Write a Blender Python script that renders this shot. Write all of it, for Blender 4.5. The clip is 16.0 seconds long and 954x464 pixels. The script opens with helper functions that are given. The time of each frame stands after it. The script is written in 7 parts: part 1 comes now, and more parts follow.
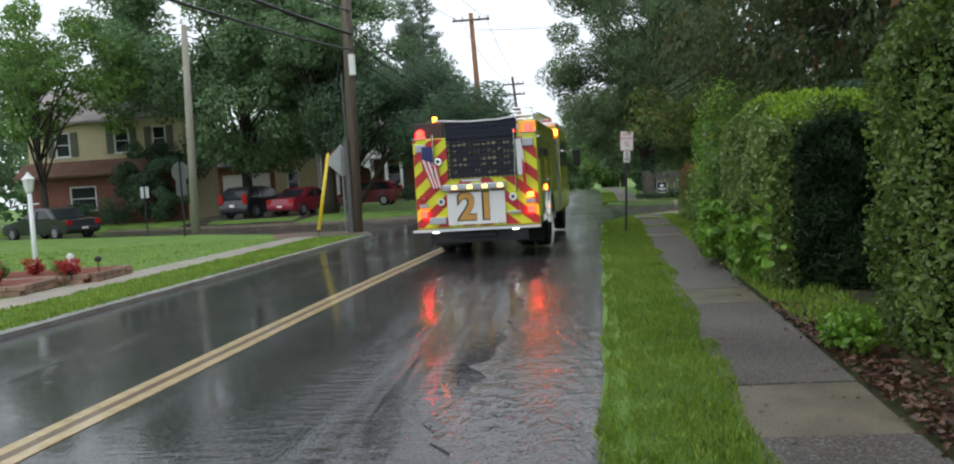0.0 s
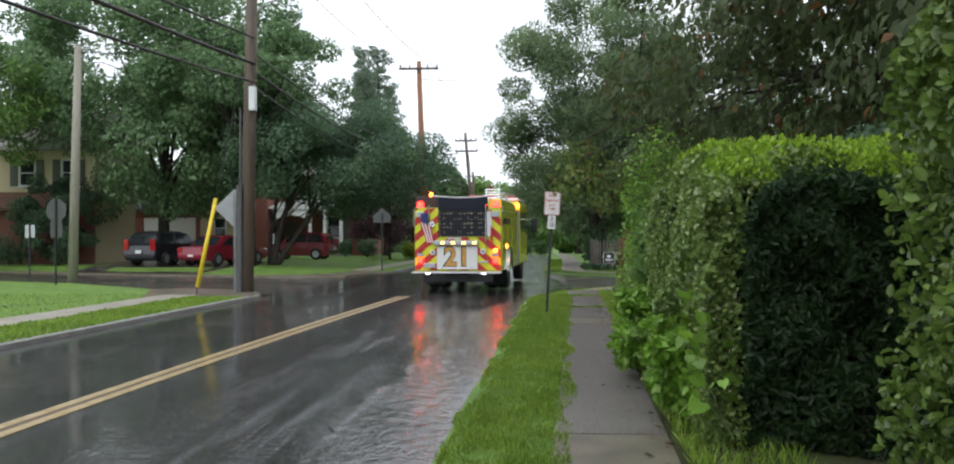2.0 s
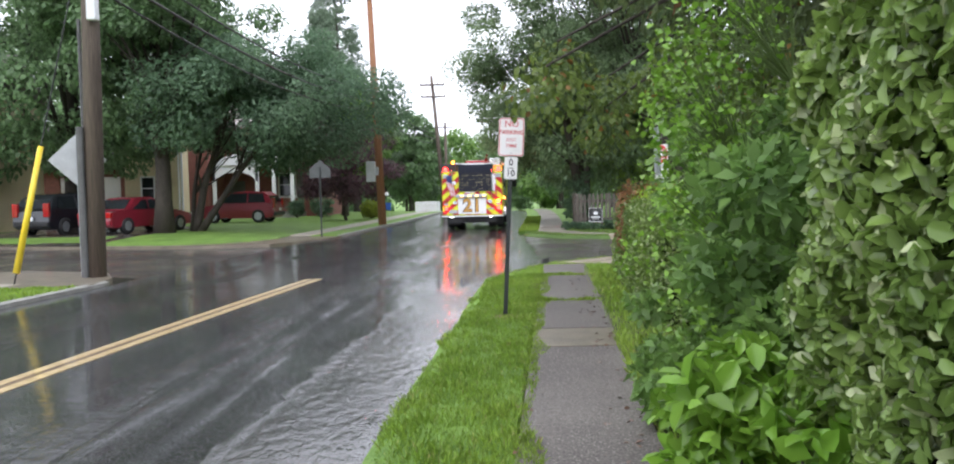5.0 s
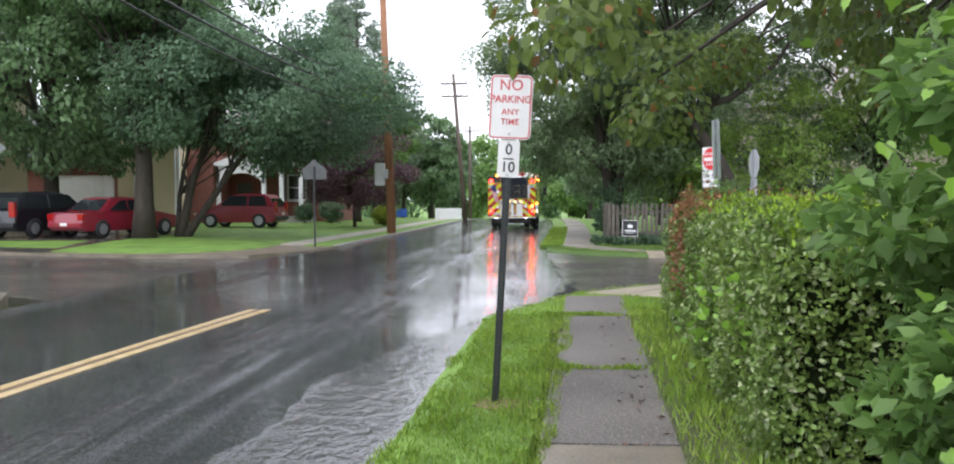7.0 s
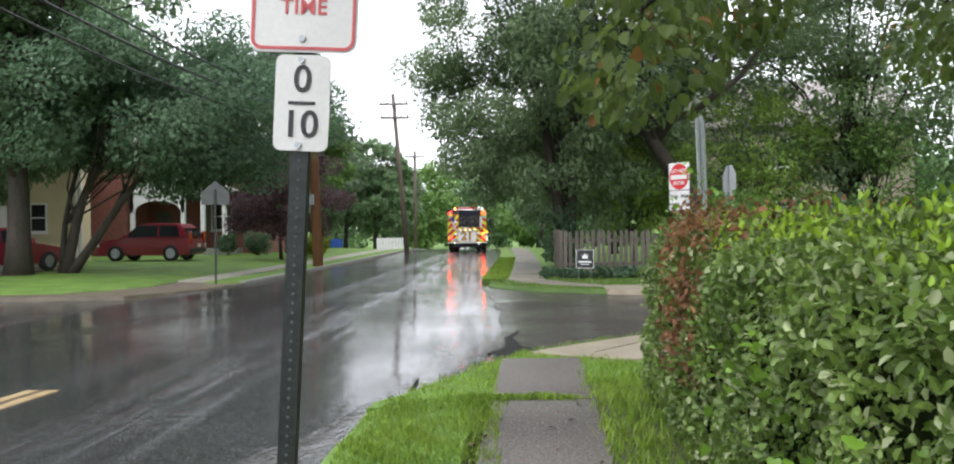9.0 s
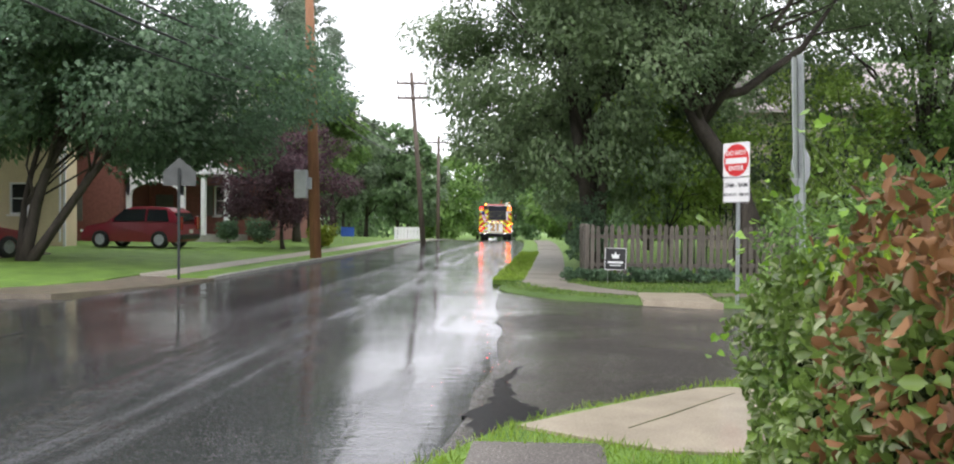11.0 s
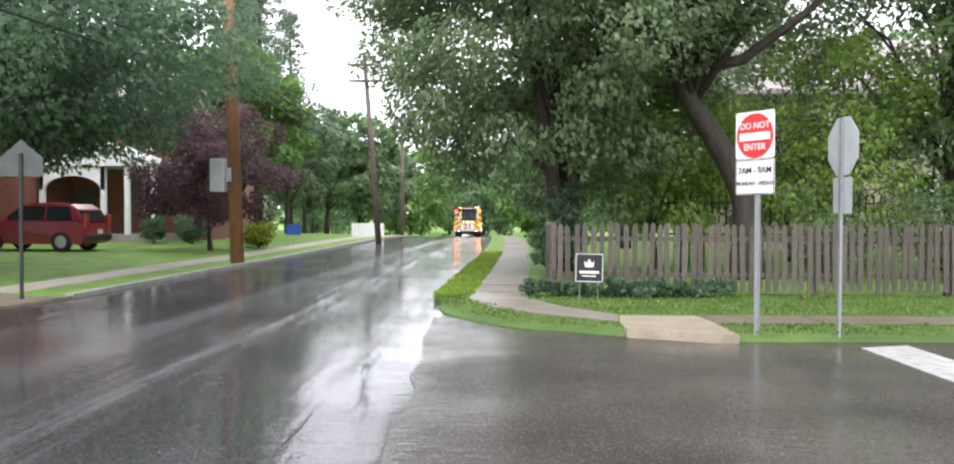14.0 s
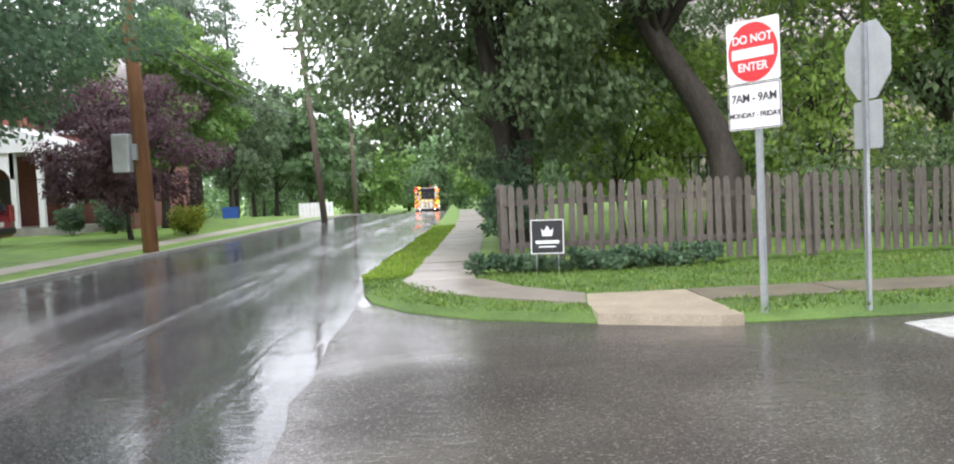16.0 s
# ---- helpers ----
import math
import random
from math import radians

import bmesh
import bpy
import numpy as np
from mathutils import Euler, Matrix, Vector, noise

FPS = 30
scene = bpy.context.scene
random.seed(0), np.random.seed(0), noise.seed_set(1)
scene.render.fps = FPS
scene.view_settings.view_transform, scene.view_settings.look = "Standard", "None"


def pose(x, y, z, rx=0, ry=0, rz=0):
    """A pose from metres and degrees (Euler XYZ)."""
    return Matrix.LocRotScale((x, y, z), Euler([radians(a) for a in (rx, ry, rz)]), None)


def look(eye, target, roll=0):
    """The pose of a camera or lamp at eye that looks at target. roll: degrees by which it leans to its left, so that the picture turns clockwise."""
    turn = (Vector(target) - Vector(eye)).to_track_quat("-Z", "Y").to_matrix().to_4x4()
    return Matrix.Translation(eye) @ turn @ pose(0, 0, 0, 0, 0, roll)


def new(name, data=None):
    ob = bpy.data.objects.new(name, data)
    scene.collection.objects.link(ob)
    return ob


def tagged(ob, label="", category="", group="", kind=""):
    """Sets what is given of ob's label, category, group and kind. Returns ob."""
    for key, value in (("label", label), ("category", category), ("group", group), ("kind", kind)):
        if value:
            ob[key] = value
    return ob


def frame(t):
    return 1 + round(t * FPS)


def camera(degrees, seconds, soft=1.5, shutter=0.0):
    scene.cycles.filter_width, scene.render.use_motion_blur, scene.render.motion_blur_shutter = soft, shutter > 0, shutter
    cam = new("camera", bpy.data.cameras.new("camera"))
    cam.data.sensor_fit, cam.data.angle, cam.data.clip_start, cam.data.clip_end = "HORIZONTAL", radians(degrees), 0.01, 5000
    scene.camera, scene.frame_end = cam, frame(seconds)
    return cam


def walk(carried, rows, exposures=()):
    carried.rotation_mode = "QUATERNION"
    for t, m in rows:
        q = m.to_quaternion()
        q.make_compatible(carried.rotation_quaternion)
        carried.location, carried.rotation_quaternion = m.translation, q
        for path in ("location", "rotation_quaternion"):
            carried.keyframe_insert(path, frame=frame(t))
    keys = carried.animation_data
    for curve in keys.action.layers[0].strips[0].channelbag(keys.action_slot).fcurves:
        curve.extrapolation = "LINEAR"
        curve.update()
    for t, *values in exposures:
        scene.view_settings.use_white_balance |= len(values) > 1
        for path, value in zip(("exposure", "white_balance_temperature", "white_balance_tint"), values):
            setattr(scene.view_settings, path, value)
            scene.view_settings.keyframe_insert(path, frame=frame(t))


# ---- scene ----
cam = camera(59.1, 16.0, soft=2.0)
PATH = [
    (0, (0.503, 0.711, 1.457), (0.31, 2.698, 1.331), -3.5),
    (0.5, (0.873, 1.556, 1.532), (0.777, 3.552, 1.447), -2.8),
    (1, (1.094, 2.417, 1.514), (1.013, 4.414, 1.44), -2.1),
    (1.5, (1.368, 3.342, 1.492), (1.292, 5.341, 1.488), -1.6),
    (2, (1.551, 4.362, 1.494), (1.452, 6.359, 1.504), -0.2),
    (2.5, (1.644, 5.403, 1.486), (1.554, 7.401, 1.465), -0.7),
    (3, (1.759, 6.465, 1.481), (1.673, 8.462, 1.403), -2.1),
    (3.5, (1.879, 7.568, 1.465), (1.799, 9.565, 1.392), -2.1),
    (4, (1.94, 8.682, 1.485), (1.864, 10.678, 1.388), -1.8),
    (4.2, (1.946, 9.108, 1.486), (1.874, 11.104, 1.378), -1.8),
    (6.5, (2.34, 13.782, 1.519), (2.278, 15.78, 1.45), 0.1),
    (7, (2.343, 14.768, 1.474), (2.218, 16.763, 1.395), -0.2),
    (7.5, (2.412, 15.677, 1.436), (2.312, 17.673, 1.361), -1.1),
    (8, (2.519, 16.537, 1.435), (2.527, 18.536, 1.372), -1.4),
    (8.5, (2.585, 17.522, 1.467), (2.593, 19.522, 1.445), -1.2),
    (9, (2.685, 18.493, 1.409), (2.674, 20.493, 1.399), -0.6),
    (11.3, (3.171, 22.622, 1.461), (3.078, 24.619, 1.414), 0.3),
    (11.5, (3.194, 22.933, 1.47), (3.096, 24.929, 1.396), -0.0),
    (12, (3.299, 23.664, 1.447), (3.219, 25.654, 1.26), -0.3),
    (12.5, (3.358, 24.451, 1.385), (3.302, 26.447, 1.281), 0.2),
    (13, (3.417, 25.111, 1.461), (3.384, 27.11, 1.395), 0.5),
    (13.5, (3.507, 25.758, 1.522), (3.48, 27.757, 1.485), -0.0),
    (14, (3.675, 26.41, 1.521), (3.65, 28.409, 1.472), 0.2),
    (14.5, (3.818, 26.999, 1.504), (3.802, 28.998, 1.452), 0.7),
    (15, (3.989, 27.616, 1.453), (4.019, 29.615, 1.385), -0.0),
    (15.5, (4.016, 28.258, 1.378), (4.05, 30.252, 1.228), -0.1),
    (16, (4.072, 29.05, 1.322), (4.134, 31.046, 1.212), -2.6),
]
walk(cam, [(t, look(eye, target, roll)) for t, eye, target, roll in PATH],
     [(0.0, -0.25, 6150, 10), (1.5, -0.08, 6200, 11), (3.0, 0.12, 6250, 11), (4.0, 0.42, 6150, 15), (6.5, 0.82, 6150, 16), (7.0, 0.76, 6150, 16), (8.5, 0.58, 6300, 14), (9.0, 0.58, 6350, 13),
      (11.5, 0.84, 6450, 16), (12.0, 1.04, 6450, 16), (13.0, 1.12, 6400, 16), (14.5, 1.15, 6400, 16), (16.0, 1.18, 6350, 16)])

# ---- world and light: a bright overcast, rainy sky ----
world = bpy.data.worlds.new("overcast_sky")
scene.world = world
world.use_nodes = True
wn, wl = world.node_tree.nodes, world.node_tree.links
sky = wn.new("ShaderNodeTexSky")
sky.sky_type, sky.sun_disc = "NISHITA", False
sky.sun_elevation, sky.sun_rotation = radians(52), radians(200)
sky.air_density, sky.dust_density, sky.ozone_density = 1.0, 3.0, 1.0
grey = wn.new("ShaderNodeHueSaturation")
grey.inputs["Saturation"].default_value = 0.10
cloud = wn.new("ShaderNodeMix")
cloud.data_type = "RGBA"
cloud.inputs["Factor"].default_value = 0.75
cloud.inputs["B"].default_value = (10.2, 10.6, 11.0, 1)
wl.new(sky.outputs["Color"], grey.inputs["Color"])
wl.new(grey.outputs["Color"], cloud.inputs["A"])
wl.new(cloud.outputs["Result"], wn["Background"].inputs["Color"])
wn["Background"].inputs["Strength"].default_value = 0.15
sun = new("sun", bpy.data.lights.new("sun", "SUN"))
sun.data.energy, sun.data.angle, sun.data.color = 0.7, radians(40), (1.0, 0.98, 0.95)
sun.matrix_world = look((-20, -30, 60), (0, 20, 0))



# ---- materials ----
def mat(name, col, rough=0.6, metal=0.0, var=0.25, scale=4.0, fine=60.0, bump=0.2, dist=0.01, col2=None, island=0.0,
        rnd=0.0, coat=0.0, stretch=(1, 1, 1), emit=0.0, trans=0.0, spec=0.5, tint=None):
    m = bpy.data.materials.new(name)
    m.use_nodes = True
    n, l = m.node_tree.nodes, m.node_tree.links
    b = n["Principled BSDF"]
    tc, mp = n.new("ShaderNodeTexCoord"), n.new("ShaderNodeMapping")
    mp.inputs["Scale"].default_value = stretch
    l.new(tc.outputs["Object"], mp.inputs["Vector"])
    n1, n2 = n.new("ShaderNodeTexNoise"), n.new("ShaderNodeTexNoise")
    n1.inputs["Scale"].default_value, n2.inputs["Scale"].default_value = scale, fine
    n1.inputs["Detail"].default_value, n2.inputs["Detail"].default_value = 5, 3
    for k in (n1, n2):
        l.new(mp.outputs["Vector"], k.inputs["Vector"])
    add = n.new("ShaderNodeMath")
    add.operation = "ADD"
    l.new(n1.outputs["Fac"], add.inputs[0])
    l.new(n2.outputs["Fac"], add.inputs[1])
    rng = n.new("ShaderNodeMapRange")
    rng.inputs["From Min"].default_value, rng.inputs["From Max"].default_value = 0.7, 1.3
    l.new(add.outputs[0], rng.inputs["Value"])
    mix = n.new("ShaderNodeMix")
    mix.data_type = "RGBA"
    dark = [c * (1 - var) for c in col]
    light = list(col2) if col2 else [min(1, c * (1 + var)) for c in col]
    mix.inputs["A"].default_value, mix.inputs["B"].default_value = (*dark, 1), (*light, 1)
    l.new(rng.outputs["Result"], mix.inputs["Factor"])
    out = mix.outputs["Result"]
    if island or rnd:
        src = n.new("ShaderNodeNewGeometry").outputs["Random Per Island"] if island else n.new("ShaderNodeObjectInfo").outputs["Random"]
        amount = island or rnd
        hv = n.new("ShaderNodeHueSaturation")
        r2 = n.new("ShaderNodeMapRange")
        r2.inputs["To Min"].default_value, r2.inputs["To Max"].default_value = 1 - amount, 1 + amount
        l.new(src, r2.inputs["Value"])
        l.new(r2.outputs["Result"], hv.inputs["Value"])
        if tint:
            t2, wh, fr = n.new("ShaderNodeMix"), n.new("ShaderNodeTexWhiteNoise"), n.new("ShaderNodeMath")
            t2.data_type, wh.noise_dimensions, fr.operation = "RGBA", "1D", "GREATER_THAN"
            l.new(src, wh.inputs["W"])
            l.new(wh.outputs["Value"], fr.inputs[0])
            fr.inputs[1].default_value = 1 - tint[3]
            l.new(fr.outputs[0], t2.inputs["Factor"])
            l.new(out, t2.inputs["A"])
            t2.inputs["B"].default_value = (*tint[:3], 1)
            out = t2.outputs["Result"]
        l.new(out, hv.inputs["Color"])
        out = hv.outputs["Color"]
    l.new(out, b.inputs["Base Color"])
    b.inputs["Roughness"].default_value, b.inputs["Metallic"].default_value = rough, metal
    b.inputs["Coat Weight"].default_value, b.inputs["Coat Roughness"].default_value = coat, 0.06
    b.inputs["Specular IOR Level"].default_value = spec
    if emit:
        b.inputs["Emission Color"].default_value, b.inputs["Emission Strength"].default_value = (*col, 1), emit
    if bump:
        bp = n.new("ShaderNodeBump")
        bp.inputs["Strength"].default_value, bp.inputs["Distance"].default_value = bump, dist
        l.new(add.outputs[0], bp.inputs["Height"])
        l.new(bp.outputs["Normal"], b.inputs["Normal"])
    if trans:
        t, mx = n.new("ShaderNodeBsdfTranslucent"), n.new("ShaderNodeMixShader")
        l.new(out, t.inputs["Color"])
        mx.inputs["Fac"].default_value = trans
        l.new(b.outputs["BSDF"], mx.inputs[1])
        l.new(t.outputs["BSDF"], mx.inputs[2])
        l.new(mx.outputs["Shader"], n["Material Output"].inputs["Surface"])
    return m


def wet_asphalt(name, base, cover, rough, chop, lanes=(), foam_sheen=(), stones=0.0, flow=(0.5, 1.3)):
    """Asphalt under a film of running water: calm and glassy, choppy in the wheel lanes, frothy where tyres or the flow
    have beaten it, and pale where sky reflection is painted in.
    lanes and foam are (offset from the road's edge, half width, weight)."""
    m = bpy.data.materials.new(name)
    m.use_nodes = True
    n, l = m.node_tree.nodes, m.node_tree.links
    b = n["Principled BSDF"]
    tc = n.new("ShaderNodeTexCoord")

    def noise_at(sx, sy, scale, detail=4.0):
        mp, k = n.new("ShaderNodeMapping"), n.new("ShaderNodeTexNoise")
        mp.inputs["Scale"].default_value = (sx, sy, 1)
        mp.inputs["Rotation"].default_value = (0, 0, radians(3.0))
        l.new(tc.outputs["Object"], mp.inputs["Vector"])
        l.new(mp.outputs["Vector"], k.inputs["Vector"])
        k.inputs["Scale"].default_value, k.inputs["Detail"].default_value = scale, detail
        return k.outputs["Fac"]

    def span(src, a, c, lo, hi, smooth=False):
        r = n.new("ShaderNodeMapRange")
        if smooth:
            r.interpolation_type = "SMOOTHSTEP"
        for key, v in (("From Min", a), ("From Max", c), ("To Min", lo), ("To Max", hi)):
            r.inputs[key].default_value = v
        l.new(src, r.inputs["Value"])
        return r.outputs["Result"]

    def both(a, c, op):
        k = n.new("ShaderNodeMath")
        k.operation = op
        for i, s in enumerate((a, c)):
            if isinstance(s, float):
                k.inputs[i].default_value = s
            else:
                l.new(s, k.inputs[i])
        return k.outputs[0]
    sep = n.new("ShaderNodeSeparateXYZ")
    l.new(tc.outputs["Object"], sep.inputs[0])
    # offset from the road's right edge, wandering a little
    u = both(both(sep.outputs["X"], both(sep.outputs["Y"], 0.053, "MULTIPLY"), "SUBTRACT"), 0.455, "SUBTRACT")
    u = both(u, both(both(noise_at(1.0, 0.25, 0.7, 3), 0.5, "SUBTRACT"), 0.35, "MULTIPLY"), "ADD")

    def bands(rows):
        total = None
        for c, w, k in rows:
            d = both(both(u, float(-c), "ADD"), 0.0, "ADD")
            ab = n.new("ShaderNodeMath")
            ab.operation = "ABSOLUTE"
            l.new(d, ab.inputs[0])
            s = span(ab.outputs[0], 0.0, w, float(k), 0.0, True)
            total = s if total is None else both(total, s, "MAXIMUM")
        return total
    film, grain, patch = noise_at(1.0, 0.06, 5.0, 6.0), noise_at(1, 1, 70, 2), noise_at(1, 1, 0.5)
    blot = noise_at(1.0, 0.35, 1.4, 5.0)
    rows_chop, rows_foam_sheen = bands(lanes), bands(foam_sheen)
    mixed = both(span(film, 0.40, 0.60, 0.1, 1.0), span(blot, 0.42, 0.58, 0.12, 1.0), "MULTIPLY")
    lane = both(rows_chop, mixed, "MULTIPLY") if lanes else span(blot, 0.38, 0.62, 0.25, 1.0)
    froth_sheen = both(rows_foam_sheen, span(film, 0.36, 0.60, 0.15, 1.0), "MULTIPLY") if foam_sheen else both(lane, 0.0, "MULTIPLY")
    if foam_sheen:
        # Pale bands painted for the sky's reflection on the road beyond the crossing
        far = both(bands(((-3.25, 0.60, 0.45), (-1.9, 0.5, 0.2))), span(sep.outputs["Y"], 29.0, 38.0, 0.0, 1.0), "MULTIPLY")
        froth_sheen = both(froth_sheen, both(far, span(film, 0.36, 0.60, 0.4, 1.0), "MULTIPLY"), "MAXIMUM")
    # dark binder, worn paler in patches, with pale stones showing
    mix, mix2, mix3 = (n.new("ShaderNodeMix") for _ in range(3))
    for k in (mix, mix2, mix3):
        k.data_type = "RGBA"
    mix.inputs["A"].default_value = (*[c * 0.5 for c in base], 1)
    mix.inputs["B"].default_value = (*[c * 1.7 for c in base], 1)
    l.new(span(both(grain, patch, "MULTIPLY"), 0.14, 0.38, 0, 1), mix.inputs["Factor"])
    l.new(both(span(noise_at(1, 1, 48, 1), 0.60, 0.70, 0.0, 1.0), float(stones), "MULTIPLY"), mix2.inputs["Factor"])
    l.new(mix.outputs["Result"], mix2.inputs["A"])
    mix2.inputs["B"].default_value = (0.40, 0.38, 0.34, 1)
    l.new(both(froth_sheen, both(span(grain, 0.42, 0.60, 0.15, 1.0), 0.55, "MULTIPLY"), "MULTIPLY"), mix3.inputs["Factor"])
    l.new(mix2.outputs["Result"], mix3.inputs["A"])
    mix3.inputs["B"].default_value = (0.52, 0.54, 0.56, 1)
    l.new(mix3.outputs["Result"], b.inputs["Base Color"])
    b.inputs["Roughness"].default_value = 0.65
    b.inputs["Specular IOR Level"].default_value = 0.15
    b.inputs["Coat IOR"].default_value = 1.42
    l.new(span(patch, 0.35, 0.6, cover[0], cover[1]), b.inputs["Coat Weight"])
    l.new(both(span(lane, 0.0, 1.0, rough[0], rough[1]), both(froth_sheen, 0.3, "MULTIPLY"), "ADD"), b.inputs["Coat Roughness"])
    bp = n.new("ShaderNodeBump")
    bp.inputs["Strength"].default_value, bp.inputs["Distance"].default_value = 0.8, 0.005
    l.new(grain, bp.inputs["Height"])
    l.new(bp.outputs["Normal"], b.inputs["Normal"])
    # short wavelets across the flow and rings of rain drops
    wave = both(noise_at(*flow, 8, 3), both(noise_at(flow[0] * 1.2, flow[1], 24, 2), 0.4, "MULTIPLY"), "ADD")
    wave = both(wave, both(span(noise_at(1.0, 1.0, 62, 1), 0.60, 0.70, 0.0, 0.55), 1.0, "MULTIPLY"), "ADD")
    wave = both(wave, span(lane, 0.0, 0.8, chop[0], 1.0), "MULTIPLY")
    b2 = n.new("ShaderNodeBump")
    b2.inputs["Strength"].default_value, b2.inputs["Distance"].default_value = 0.7, chop[1]
    l.new(wave, b2.inputs["Height"])
    l.new(b2.outputs["Normal"], b.inputs["Coat Normal"])
    return m


# The row at -3.40 paints pale sky reflection beside the yellow line
ASPHALT = wet_asphalt("wet_asphalt", (0.018, 0.018, 0.019), (0.8, 1.0), (0.06, 0.16), (0.12, 0.020),
                      ((-2.0, 1.15, 1.0), (-5.2, 0.9, 0.55), (-0.2, 1.3, 0.3)), ((-1.86, 0.20, 0.40), (-1.46, 0.16, 0.32), (-3.40, 0.40, 0.18), (-2.2, 0.7, 0.12), (-6.75, 0.35, 0.4)), 0.15)
ASPHALT2 = wet_asphalt("wet_old_asphalt", (0.050, 0.044, 0.038), (0.35, 1.0), (0.08, 0.20), (0.25, 0.012), stones=0.30)
WATER = wet_asphalt("gutter_water", (0.05, 0.049, 0.047), (1.0, 1.0), (0.05, 0.15), (0.45, 0.022), foam_sheen=((-1.0, 0.12, 0.4), (-0.1, 0.15, 0.3)), flow=(1.1, 0.6))
YELLOW_LINE = mat("worn_yellow_paint", (0.56, 0.38, 0.15), 0.4, var=0.3, scale=9, fine=120, col2=(0.70, 0.54, 0.30), coat=0.5)
WHITE_LINE = mat("worn_white_paint", (0.46, 0.46, 0.44), 0.4, var=0.45, scale=7, coat=0.4)
GRASS = mat("lawn_turf", (0.095, 0.20, 0.024), 0.8, var=0.35, scale=1.2, fine=40, bump=0.6, dist=0.03, col2=(0.18, 0.31, 0.045))
BLADE = mat("grass_blades", (0.17, 0.31, 0.03), 0.5, var=0.2, scale=0.8, island=0.4, bump=0, trans=0.35, col2=(0.30, 0.42, 0.06), tint=(0.36, 0.36, 0.12, 0.03))
EARTH = mat("dark_earth", (0.06, 0.045, 0.03), 0.9, var=0.4, scale=3, col2=(0.09, 0.12, 0.03))
WALK_GREY = wet_asphalt("grey_asphalt_walk", (0.128, 0.114, 0.104), (0.0, 0.55), (0.10, 0.25), (0.5, 0.006), stones=0.55)
WALK_TAN = mat("tan_concrete", (0.165, 0.138, 0.10), 0.5, var=0.45, scale=2.6, fine=60, bump=0.4, dist=0.006, rnd=0.08, coat=0.35, col2=(0.23, 0.195, 0.14))
KERB = mat("kerb_stone", (0.28, 0.275, 0.25), 0.6, var=0.3, scale=3, fine=50, bump=0.4, coat=0.2)
BARK = mat("wet_bark", (0.045, 0.036, 0.028), 0.8, var=0.4, scale=5, fine=30, bump=0.9, dist=0.04, stretch=(1, 1, 0.25))
POLE_OLD = mat("weathered_pole", (0.13, 0.10, 0.08), 0.75, var=0.35, scale=3, fine=25, bump=0.6, dist=0.015, stretch=(2, 2, 0.12))
POLE_NEW = mat("orange_treated_pole", (0.27, 0.125, 0.06), 0.7, var=0.3, scale=3, fine=25, bump=0.5, dist=0.012, stretch=(2, 2, 0.12))
POLE_PALE = mat("pale_grey_pole", (0.30, 0.28, 0.23), 0.75, var=0.25, scale=3, fine=25, bump=0.5, dist=0.012, stretch=(2, 2, 0.12))
STEEL = mat("galvanised_steel", (0.42, 0.44, 0.46), 0.42, metal=0.7, var=0.15, scale=12, bump=0.1)
ALU_BACK = mat("aluminium_sign_back", (0.50, 0.52, 0.53), 0.5, metal=0.4, var=0.12, scale=5, bump=0.05)
# Sign-back metal with shade darkened into its colour; the rivets borrow it
DULL = mat("dull_painted_sign_back", (0.075, 0.08, 0.078), 0.7, var=0.2, scale=5, bump=0.05)
DARKSTEEL = mat("dark_green_steel", (0.022, 0.026, 0.025), 0.4, metal=0.3, var=0.3, scale=20, bump=0.2)
CABLE = mat("black_cable", (0.012, 0.012, 0.013), 0.5, bump=0)
SIGN_WHITE = mat("sign_white", (0.74, 0.73, 0.72), 0.35, var=0.06, scale=4, bump=0.03)
SIGN_RED = mat("sign_red", (0.62, 0.035, 0.04), 0.35, var=0.12, scale=6, bump=0.03)
SIGN_FADED = mat("faded_sign_red", (0.58, 0.09, 0.10), 0.4, var=0.2, scale=9, bump=0.03)
BLACK = mat("sign_black", (0.02, 0.02, 0.022), 0.45, var=0.2, bump=0.03)
GUARD = mat("yellow_plastic", (0.75, 0.56, 0.02), 0.4, var=0.15, scale=5, bump=0.05, coat=0.2)
FENCE = mat("weathered_grey_cedar", (0.085, 0.074, 0.062), 0.8, var=0.5, scale=3, fine=40, bump=0.6, dist=0.006, rnd=0.18, stretch=(2, 2, 0.2), col2=(0.150, 0.130, 0.105))
BRICK = mat("red_brick", (0.20, 0.078, 0.058), 0.75, var=0.3, scale=7, fine=30, bump=0.4, rnd=0.2)
SIDING_CREAM = mat("cream_siding", (0.62, 0.53, 0.34), 0.6, var=0.08, scale=1, fine=20, bump=0.1)
SIDING_PALE = mat("pale_stucco", (0.40, 0.35, 0.27), 0.7, var=0.12, scale=1, fine=40, bump=0.2)
ROOF_PALE = mat("pale_grey_shingles", (0.34, 0.30, 0.29), 0.8, var=0.2, scale=2, fine=18, bump=0.5, dist=0.02)
ROOF_BROWN = mat("brown_shingles", (0.16, 0.085, 0.06), 0.8, var=0.25, scale=2, fine=18, bump=0.5, dist=0.02)
ROOF_DARK = mat("dark_shingles", (0.07, 0.065, 0.065), 0.8, var=0.25, scale=2, fine=18, bump=0.5, dist=0.02)
TRIM = mat("white_trim_paint", (0.74, 0.75, 0.76), 0.45, var=0.06, scale=3, bump=0.03)
